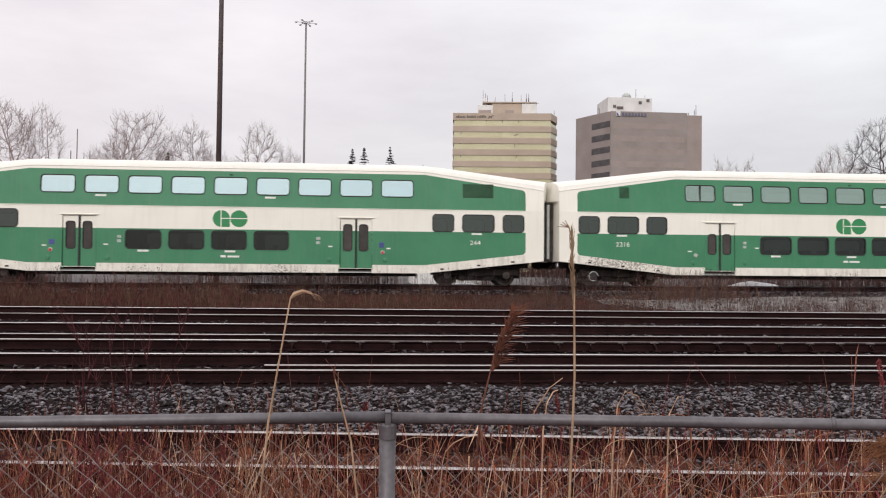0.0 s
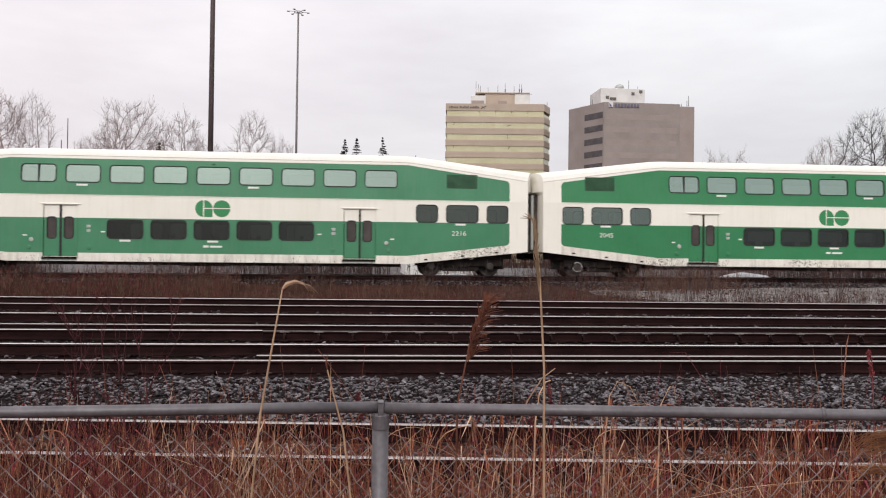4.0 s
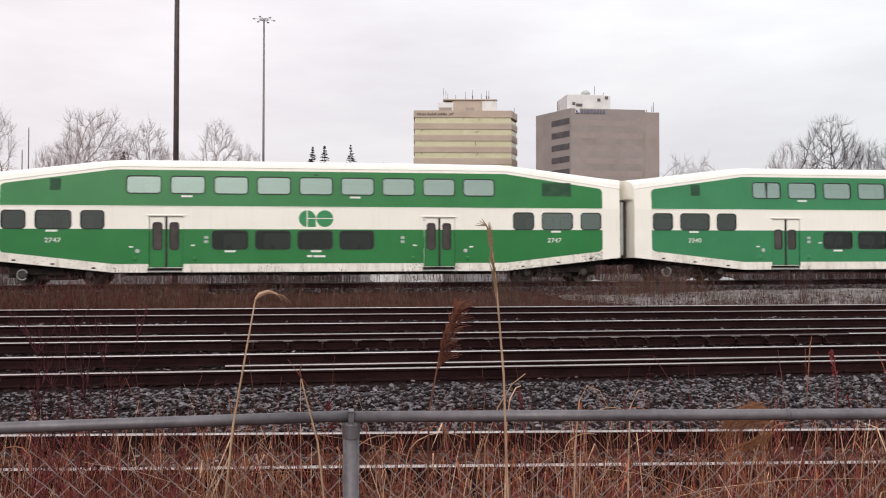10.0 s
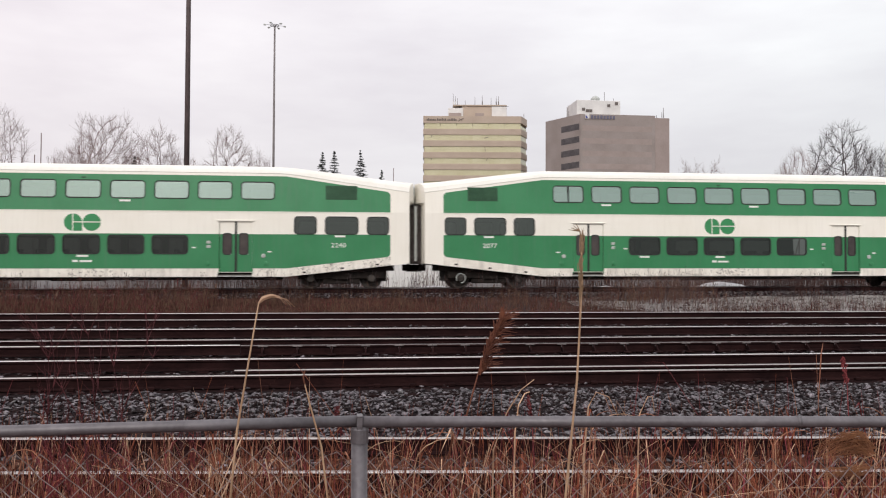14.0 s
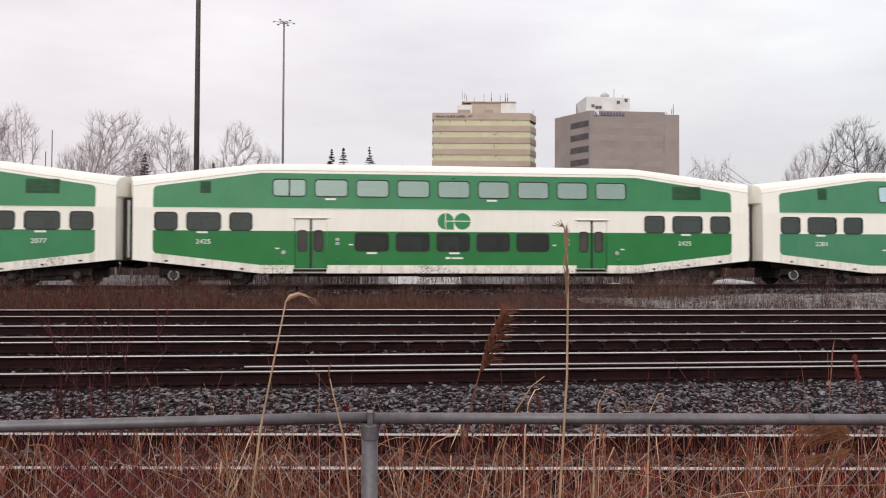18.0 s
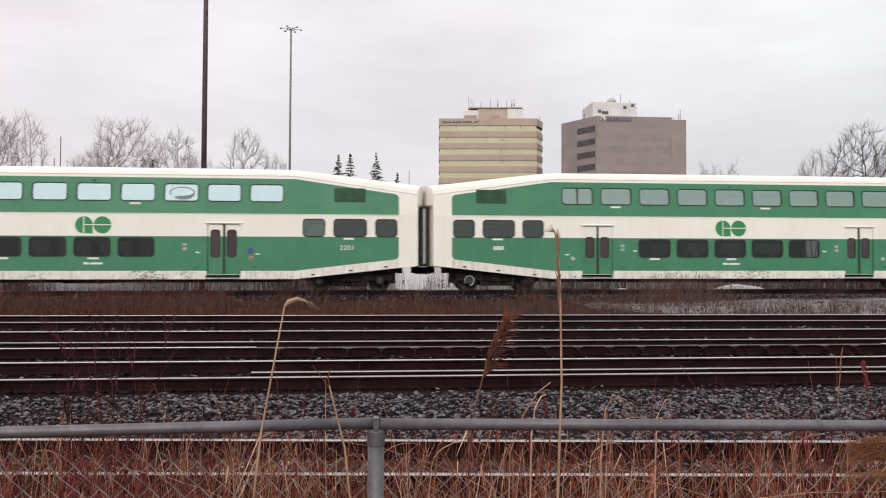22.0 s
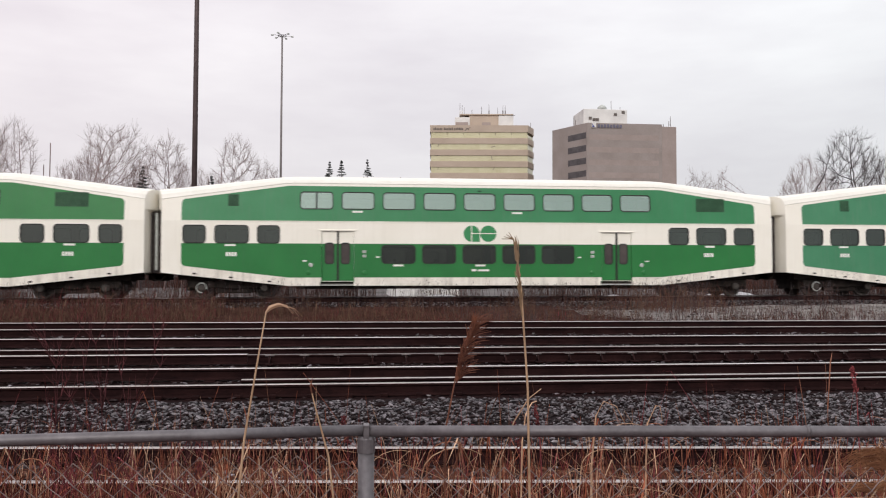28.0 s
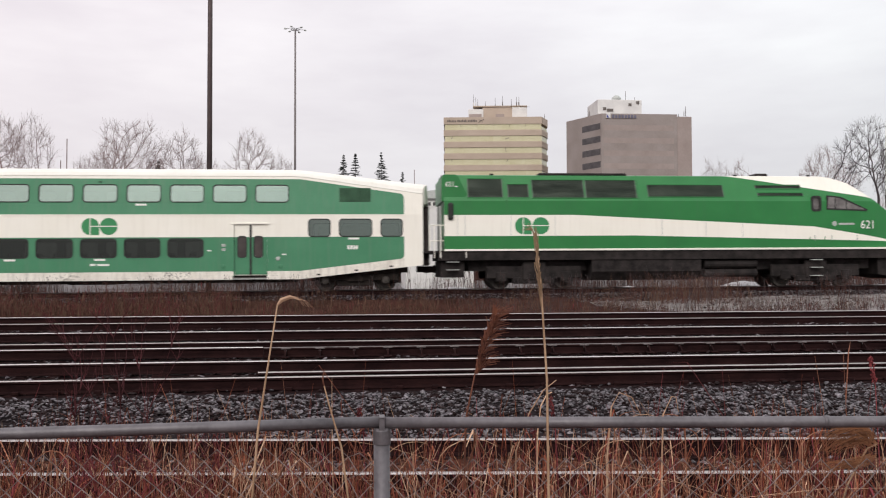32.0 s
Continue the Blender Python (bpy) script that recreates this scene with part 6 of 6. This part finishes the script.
stems("bank_edge_grass", "thin dead grass in front of the train", 420, lambda r: patchy(r, -22, 34, 30.2, 31.4, 0.6, 0.25),
      lambda r, x, y: r.uniform(0.35, 0.75) * (1.6 if noise.noise((x * 0.35, 9, 2)) > 0.2 else 0.9), (0.003, 0.007), [WEED, BARK_DARK, BARK_DARK], 25, segs=3, category="dead grass", tilt=0.14)


def seed_head_weeds(count, seed):
    """Thin dark weeds with knobbly seed heads along the edge of the train's bank."""
    rng = random.Random(seed)
    g = Geo()
    for _ in range(count):
        x, y = patchy(rng, -24, 36, 29.6, 31.2, 0.55, 0.0)
        tall = 10.3 < x < 14.8
        h = rng.uniform(0.62, 1.02) * (1.0 + 0.25 * noise.noise((x * 0.7, y, 3))) * (rng.uniform(1.0, 1.4) if tall else 1.0)
        z = ground_z(x, y) - 0.02
        r = rng.uniform(0.003, 0.006)
        dx, dy = rng.gauss(0, 0.09) * h, rng.gauss(0, 0.09) * h
        top = Vector((x + dx, y + dy, z + h))
        pts = [Vector((x, y, z)), Vector((x + dx * 0.3, y + dy * 0.3, z + h * 0.5)), top]
        g.tube(pts, [r, r * 0.8, r * 0.5], 3, rng.randrange(2), cap=False)
        for k in range(rng.randint(0, 4)):
            a = rng.uniform(0, 6.283)
            base = pts[1].lerp(top, rng.uniform(0.2, 1.0))
            tip = base + Vector((math.cos(a), math.sin(a), rng.uniform(0.8, 1.8))) * rng.uniform(0.03, 0.09)
            g.tube([base, tip], [r * 0.5, r * 0.4], 3, 0, cap=False)
            if rng.random() < 0.6:
                s = rng.uniform(0.008, 0.02)
                g.tube([tip - Vector((0, 0, s)), tip, tip + Vector((0, 0, 1.6 * s))], [0.3 * s, s, 0.2 * s], 4, 0)
    thing("seed_head_weeds", "thin dark weeds with dry seed heads before the train", "dead weeds", kind="stuff", made=g, mats=[BARK_DARK, WEED])


seed_head_weeds(1500, 61)
stems("tall_bank_weeds", "tall brown dead weeds in a clump before the train", 700, lambda r: (r.gauss(12.4, 1.3), r.uniform(28.6, 30.9)),
      lambda r, x, y: r.uniform(0.5, 1.25), (0.003, 0.007), [WEED, WEED_PALE, BARK_DARK, WEED], 62, segs=3, leaves=0.9, bend=0.3, category="dead weeds", tilt=0.13)


stems("scrub_behind_train", "brown leafless scrub beyond the train's track", 6500, lambda r: patchy(r, -40, 62, 38, 46, 0.16, 0.05),
      lambda r, x, y: r.uniform(0.9, 2.2), (0.006, 0.016), [BARK_DARK, WEED, WEED], 26, segs=3, leaves=0.6, category="scrub")


stems("far_hedge", "grey-brown hedge far beyond the railway", 8000, lambda r: (r.uniform(-90, 150), r.uniform(112, 122)),
      lambda r, x, y: r.uniform(1.4, 3.2), (0.03, 0.07), [WEED, WEED, BARK_DARK], 36, segs=3, leaves=0.9, category="hedge")


def twig_shrub(x, y, height, seed, count=4, paint=SHRUB_TWIG):
    rng = random.Random(seed)
    root = thing("red_twig_shrub", "dark red leafless twiggy shrub", "shrub", group="red twig shrubs by the fence", at=pose(x, y, ground_z(x, y)))

    def shoot(g, p, d, ln, r, bend):
        pts = [p]
        for i in range(5):
            d = (d + Vector((rng.gauss(0, bend), rng.gauss(0, bend), 0.03))).normalized()
            pts.append(pts[-1] + d * ln / 5)
        g.tube(pts, [r * (1 - 0.14 * i) for i in range(6)], 4, cap=False)
        return pts, d

    for _ in range(count):
        g, tw = Geo(), Geo()
        main, d = shoot(g, Vector((rng.gauss(0, 0.05), rng.gauss(0, 0.05), 0)), Vector((rng.gauss(0, 0.09), rng.gauss(0, 0.09), 1)).normalized(), height * rng.uniform(0.75, 1.0), 0.0037, 0.075)
        for k in range(13):
            j = rng.randint(1, 5)
            side = Vector((rng.gauss(0, 1), rng.gauss(0, 1), 0.5)).normalized()
            sub, d2 = shoot(tw, main[j], (d + side * 0.8).normalized(), height * rng.uniform(0.10, 0.24), 0.0022, 0.1)
            for q in range(3):
                side = Vector((rng.gauss(0, 1), rng.gauss(0, 1), 0.4)).normalized()
                shoot(tw, sub[rng.randint(1, 4)], (d2 + side * 0.9).normalized(), height * rng.uniform(0.04, 0.10), 0.0014, 0.1)
        stem = part("stem", g, paint, root)
        tagged(part("twig_spray", tw, paint, stem), kind="stuff")


for x, y, h, sd in ((-1.27, 3.57, 1.30, 1), (-1.10, 3.5, 1.44, 2), (-0.95, 3.6, 1.36, 3), (-0.72, 3.9, 0.98, 4), (-1.5, 3.7, 1.05, 5), (-1.2, 3.1, 1.02, 7), (-0.9, 3.2, 1.0, 8)):
    twig_shrub(x, y, h, sd, 2)
for k in range(9):
    twig_shrub(-1.32 + 0.085 * k, 2.75 + 0.09 * (k * 5 % 7), 0.80 + 0.04 * (k * 3 % 5), 20 + k, 4, RED_TWIG)


def bent_weed():
    """A broken grey weed whose stalks hang from one knot."""
    g = Geo()
    knot = Vector((-1.031, 2.75, 1.055))
    for dx, dy, z, mid in ((-0.075, 0.02, 0.93, -0.07), (-0.03, -0.03, 0.62, -0.03), (0.012, 0.01, 0.84, 0.03), (0.055, 0.0, 0.93, 0.08), (0.04, 0.03, 1.105, 0.02)):
        end = Vector((knot.x + dx, knot.y + dy, z))
        half = knot.lerp(end, 0.45) + Vector((mid * 0.35, 0, 0.02))
        g.tube([knot, knot.lerp(half, 0.5) + Vector((0, 0, 0.012)), half, end], [0.0019, 0.0019, 0.0016, 0.0011], 5)
    g.tube([(knot.x - 0.03, 2.76, ground_z(-1.06, 2.76)), (knot.x - 0.015, 2.755, 0.5), tuple(knot)], [0.0026, 0.0024, 0.0021], 5)
    thing("bent_weed", "broken pinkish-tan weed stalk with hanging stems", "weed", made=g, mats=TAN)


bent_weed()


def curled_blade(x, y, pts):
    """A pale dead blade that bends over above the fence rail; pts are offsets (dx, z)."""
    z0 = ground_z(x, y)
    g = Geo().tube([(0, 0, 0)] + [(a, 0.01 * k, z - z0) for k, (a, z) in enumerate(pts)], [0.0030, 0.0028] + [0.0024 - 0.0004 * k for k in range(len(pts) - 1)], 5)
    thing("curled_blade", "pale straw blade curled over above the fence rail", "grass", group="curled blades by the fence", at=pose(x, y, z0), made=g, mats=STRAW)


curled_blade(0.469, 2.55, [(0.020, 1.062), (0.066, 1.18), (0.116, 1.253), (0.162, 1.284)])
curled_blade(0.772, 2.55, [(0.020, 1.037), (0.039, 1.195), (0.069, 1.241), (0.116, 1.222), (0.147, 1.167)])
curled_blade(0.958, 2.55, [(0.020, 1.033), (0.029, 1.166), (0.063, 1.224), (0.082, 1.22), (0.094, 1.17)])
curled_blade(0.54, 2.55, [(0.020, 1.115), (0.034, 1.203), (0.057, 1.24), (0.076, 1.244)])


# ---- the service lane beyond the tracks ----
def lane():
    g = Geo()
    n = 75
    for i in range(n):
        xa, xb = 8.5 + i * 0.8, 9.3 + i * 0.8
        row = []
        for x in (xa, xb):
            lo = 24.6 + 3.8 * math.exp(-(x - 8.5) / 4) + 0.9 * noise.noise((x * 0.9, 0, 1))
            hi = 31.0 - 1.6 * math.exp(-(x - 8.5) / 5) + 0.5 * noise.noise((x * 0.5, 5, 1))
            row.append([(x, lo + (hi - lo) * k / 5, ground_z(x, lo + (hi - lo) * k / 5) + 0.03) for k in range(6)])
        for k in range(5):
            g.face([row[0][k], row[1][k], row[1][k + 1], row[0][k + 1]])
    thing("service_lane", "wet grey gravel lane along the railway bank", "road", kind="structure", made=g, mats=SERVICE, smooth=True)


lane()
stones("lane_grit", "pale wet grit scattered along the lane", 3600, lambda r: (8.5 + 28 * r.random(), 25.4 + 4.8 * r.random()), 0.05, 0.15, [GRIT, GRIT, STONE_BROWN])
stones("bank_ballast_east", "grey crushed stone on the shoulder of the train's bank", 6500, lambda r: (8.0 + 29 * r.random() ** 0.9, 29.9 + 2.5 * r.random()), 0.06, 0.13, [GRIT, STONE, STONE_BROWN])
stones("bank_ballast_west", "dark crushed stone on the shoulder of the train's bank", 5000, lambda r: (-26 + 35 * r.random(), 30.9 + 1.5 * r.random()), 0.06, 0.13, [STONE_BROWN, STONE, STONE_BROWN])


def snow_heap(x, y, a, b, h):
    g = Geo()
    n, k = 24, 6
    for j in range(k + 1):
        f = j / k
        for i in range(n):
            t = 6.2832 * i / n
            q = (1 - f) * (1 + 0.18 * noise.noise((math.cos(t) * 1.5, math.sin(t) * 1.5, x)))
            px, py = x + a * q * math.cos(t), y + b * q * math.sin(t)
            g.v.append((px, py, ground_z(px, py) - 0.03 + h * math.sin(f * 1.5708) * (1 + 0.2 * noise.noise((px * 1.3, py * 1.3, 5)))))
    for j in range(k):
        for i in range(n):
            g.f.append((j * n + i, j * n + (i + 1) % n, (j + 1) * n + (i + 1) % n, (j + 1) * n + i))
            g.m.append(0)
    thing("snow_heap", "low heap of old grey snow behind the track", "snow", made=g, mats=SNOW, smooth=True)


snow_heap(18.2, 36.7, 2.2, 0.8, 0.60)
snow_heap(12.5, 36.9, 1.2, 0.6, 0.42)
snow_heap(4.0, 36.8, 2.2, 0.6, 0.45)

# ---- swaying reeds ----


def reed(label, x, y, pts, r, plume):
    """A tall single reed, its foot at x, y: pts are offsets (dx, z) of the stalk."""
    root = thing("tall_reed", label, "reed", group="tall single reeds", at=pose(x, y, ground_z(x, y)))
    n = len(pts)
    stalk = Geo().tube([(a, 0, z) for a, z in pts], [r * (1 - 0.55 * i / (n - 1)) for i in range(n)], 6, cap=True)
    part("stalk", stalk, RED_TWIG if plume == "dock" else REED_STRAW if plume != "brown" else PLUME, root, smooth=True)
    a, z = pts[-1]
    rng = random.Random(int(abs(x) * 1000) + 3)
    g = Geo()
    if plume == "hook":
        g.tube([(a, 0, z), (a + 0.012, 0, z + 0.014), (a + 0.035, 0, z + 0.022), (a + 0.06, 0, z + 0.018)], [0.003, 0.0075, 0.0065, 0.002], 6)
        for k in range(6):
            s = rng.uniform(0.0, 0.03)
            g.tube([(a + 0.04 + s * 0.4, 0, z + 0.02), (a + 0.06 + s, rng.uniform(-.02, .02), z + 0.014 - s * 0.2), (a + 0.075 + s * 1.2, rng.uniform(-.03, .03), z - 0.004 - s * 0.4)], [0.0009, 0.0007, 0.0004], 3, cap=False)
    elif plume == "brown":
        for k in range(250):
            t = rng.random()
            b = Vector((a + 0.075 * t ** 1.3, rng.uniform(-.01, .01), z - 0.03 + 0.20 * t))
            e = b + Vector((rng.uniform(-0.006, 0.034) + 0.05 * (rng.random() < 0.2), rng.uniform(-.02, .02), rng.uniform(0.015, 0.055)))
            g.tube([b, (b + e) / 2 + Vector((0, 0, 0.012)), e], [0.0019, 0.0017, 0.0006], 3, cap=False)
        g.tube([(a, 0, z), (a + 0.03, 0, z + 0.10), (a + 0.08, 0, z + 0.185)], [0.004, 0.003, 0.001], 5)
    elif plume == "tuft":
        # three streamers of hair-fine strands, combed over from one bent axis
        for lift, reach, fall, count in ((0.045, 0.20, 0.075, 70), (0.012, 0.17, 0.05, 60), (-0.06, 0.19, 0.03, 50)):
            for k in range(count):
                q = reach * rng.uniform(0.35, 1.0)
                b = Vector((a - rng.uniform(0.0, 0.05), rng.gauss(0, 0.010), z - 0.01 + 0.5 * lift + rng.gauss(0, 0.008)))
                up = lift * 0.6 + rng.gauss(0.012, 0.007)
                sag = fall * (q / reach) ** 2 + rng.gauss(0, 0.006)
                g.tube([b, b + Vector((-0.33 * q, rng.gauss(0, 0.006), up)), b + Vector((-0.70 * q, rng.gauss(0, 0.010), up - 0.35 * sag)), b + Vector((-q, rng.gauss(0, 0.014), up - sag - rng.uniform(0, 0.02)))], [0.0007, 0.0010, 0.0009, 0.0003], 3, cap=False)
    elif plume == "dock":
        for k in range(70):
            t = rng.random()
            c = Vector((a - 0.022 * t, 0, z - 0.02 + 0.12 * t)) + Vector((rng.gauss(0, 0.005), rng.gauss(0, 0.005), 0))
            g.tube([c, c + Vector((rng.gauss(0, 0.004), rng.gauss(0, 0.004), 0.009)), c + Vector((0, 0, 0.014))], [0.001, 0.0030, 0.001], 4)
    elif plume == "bare":
        g.tube([(a, 0, z), (a - 0.004, 0, z + 0.02), (a + 0.002, 0, z + 0.045)], [0.0022, 0.0026, 0.0008], 5)
    else:
        (a0, z0), (a1, z1) = pts[-2], pts[-1]
        for k in range(110):
            t = rng.random()
            c = Vector((a0 + (a1 - a0) * t, 0, z0 - 0.06 + (z1 - z0 + 0.06) * t))
            w = 0.0018 + 0.0036 * math.sin(min(1, t * 1.3) * 2.6)
            e = c + Vector((rng.gauss(-0.002, w), rng.gauss(0, w), rng.uniform(0.02, 0.05)))
            g.tube([c, (c + e) / 2 + Vector((rng.gauss(0, 0.002), 0, 0)), e], [0.0015, 0.0016, 0.0005], 3, cap=False)
        for k in range(4):
            g.tube([(a, 0, z), (a - 0.008, 0, z + 0.03), (a - 0.02 - 0.007 * k, 0, z + 0.05 - 0.006 * k)], [0.002, 0.002, 0.0007], 4, cap=False)
    part("plume", g, RED_TWIG if plume == "dock" else STRAW if plume == "hook" else PLUME_PALE if plume == "slim" else TUFT if plume == "tuft" else PLUME, root)
    return root


R_HOOK = reed("straw-coloured reed with a nodding pale tip", -0.379, 2.31, [(0, 0), (0.04, 0.6), (0.099, 1.187), (0.135, 1.4), (0.16, 1.545)], 0.0047, "hook")
R_TALL = reed("tall pale reed with a slim closed plume", 0.545, 2.15, [(0, 0), (-0.008, 0.6), (0.0, 1.0), (0.012, 1.35), (0.008, 1.6), (0.0, 1.735)], 0.0047, "slim")
R_BROWN = reed("bent reed with a feathery brown plume", 0.33, 2.68, [(0, 0), (0.02, 0.6), (0.06, 1.143), (0.104, 1.316)], 0.0052, "brown")
R_SMALL = reed("short straw reed with a bent tip", 0.07, 2.25, [(0, 0), (-0.05, 0.6), (-0.112, 1.155), (-0.145, 1.28), (-0.157, 1.33)], 0.0040, "bare")
TUFT_TOP = 1.105 - ground_z(1.25, 2.42)
R_TUFT = reed("short reed with a drooping orange-brown plume", 1.25, 2.42, [(0, 0), (0.10, 0.45 * TUFT_TOP), (0.24, 0.88 * TUFT_TOP), (0.30, 0.985 * TUFT_TOP), (0.335, TUFT_TOP)], 0.004, "tuft")

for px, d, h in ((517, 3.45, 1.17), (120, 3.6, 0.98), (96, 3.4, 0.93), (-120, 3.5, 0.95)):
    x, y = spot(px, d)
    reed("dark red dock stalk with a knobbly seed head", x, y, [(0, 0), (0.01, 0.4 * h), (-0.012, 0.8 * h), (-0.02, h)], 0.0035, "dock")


# ---- everything that moves ----
TRAVEL = [(0, -64.550), (1, -58.323), (2, -51.872), (3, -45.186), (3.5, -41.766), (5.5, -27.414), (6, -23.673), (7, -16.019), (8, -8.126), (9, -0.056), (10, 8.254), (11, 16.786), (12, 25.466), (13, 34.366), (14, 43.449), (14.5, 48.043), (16.5, 66.965), (17, 71.813), (18, 81.163), (19, 91.095), (20, 101.156), (21, 111.260), (22, 121.475), (23, 131.762), (24, 142.101), (25, 152.475), (25.5, 157.667), (27.5, 178.457), (28, 183.645), (29, 194.025), (30, 204.396), (31, 214.750), (32, 225.126)]


def travelled(t):
    for (a, sa), (b, sb) in zip(TRAVEL, TRAVEL[1:]):
        if t <= b:
            return sa + (sb - sa) * (t - a) / (b - a)
    return TRAVEL[-1][1]


# lean of the reeds in the wind, degrees
SWAY_TALL = [(0, 0.1), (1, -1.9), (2, -1.8), (3, -2.7), (6, -1.4), (7, -0.2), (8, -1.9), (9, 1.2), (10, -3.9), (11, -1.0), (12, 1.7), (13, 3.3), (14, 3.9), (17, 2.1), (18, 1.4),
             (19, 0.0), (20, -1.1), (21, 0.8), (22, 0.0), (23, -0.8), (24, 2.1), (25, 1.7), (28, -2.9), (29, -2.5), (30, -2.3), (31, -2.3), (32, -2.4)]
SWAY_HOOK = [(0, -0.6), (6, -0.7), (9, 0.0), (13, -0.9), (19, 1.1), (23, -0.2), (28, -0.7), (32, -1.1)]
SWAY_TUFT = [(0, 8.8), (1, 8.5), (2, 10.9), (3, 9.3), (6, 12.5), (7, 5.3), (8, 7.8), (9, 0.9), (10, -8.4), (11, -7.6), (12, -0.6), (13, 12.7), (14, 8.2), (17, 5.3), (19, -0.9), (20, -0.1),
             (21, 3.8), (22, 8.6), (24, 4.9), (25, 6.8), (28, 10.7), (30, 8.6), (31, 6.1), (32, 3.2)]
SWAY_BROWN = [(0, -1.0), (1, -0.2), (2, -2.6), (3, -4.4), (6, -1.3), (7, -2.8), (8, -2.8), (9, -0.2), (10, -3.5), (11, -4.6), (12, 0.8), (13, -2.1), (14, 1.4), (17, 0.4), (18, 0.2), (19, -1.9),
              (20, -2.1), (21, -1.3), (22, -0.3), (23, -0.9), (24, -2.1), (25, -0.3), (28, -3.2), (29, -3.3), (30, -2.0), (31, -2.8), (32, -2.4)]


def motions():
    for plant, lean in ((R_TALL, SWAY_TALL), (R_HOOK, SWAY_HOOK), (R_BROWN, SWAY_BROWN), (R_SMALL, SWAY_HOOK), (R_TUFT, SWAY_TUFT)):
        foot = plant.matrix_basis.translation.copy()
        walk(plant, [(t, pose(*foot, 0, a, 0)) for t, a in lean])
    tilt = -math.degrees(math.atan(GRADE))
    for root, sets, x in TRAIN:
        walk(root, [(t, pose(x - s, Y_MID, train_z(x - s), 0, tilt, 0)) for t, s in TRAVEL])
        # wheels turn while their vehicle is before the camera
        inside = [i / 10 for i in range(321) if -40 < x - travelled(i / 10) < 32]
        for wheel, wx, wz in sets:
            rows, angle, last = [], 0.0, None
            for t in [0.0] + [q for q in inside if 0 < q < 32] + [32.0]:
                if last is not None and last in inside and t in inside:
                    angle -= math.degrees((travelled(t) - travelled(last)) / 0.42)
                rows.append((t, pose(wx, 0, wz, 0, angle % 360, 0)))
                last = t
            walk(wheel, rows)


motions()
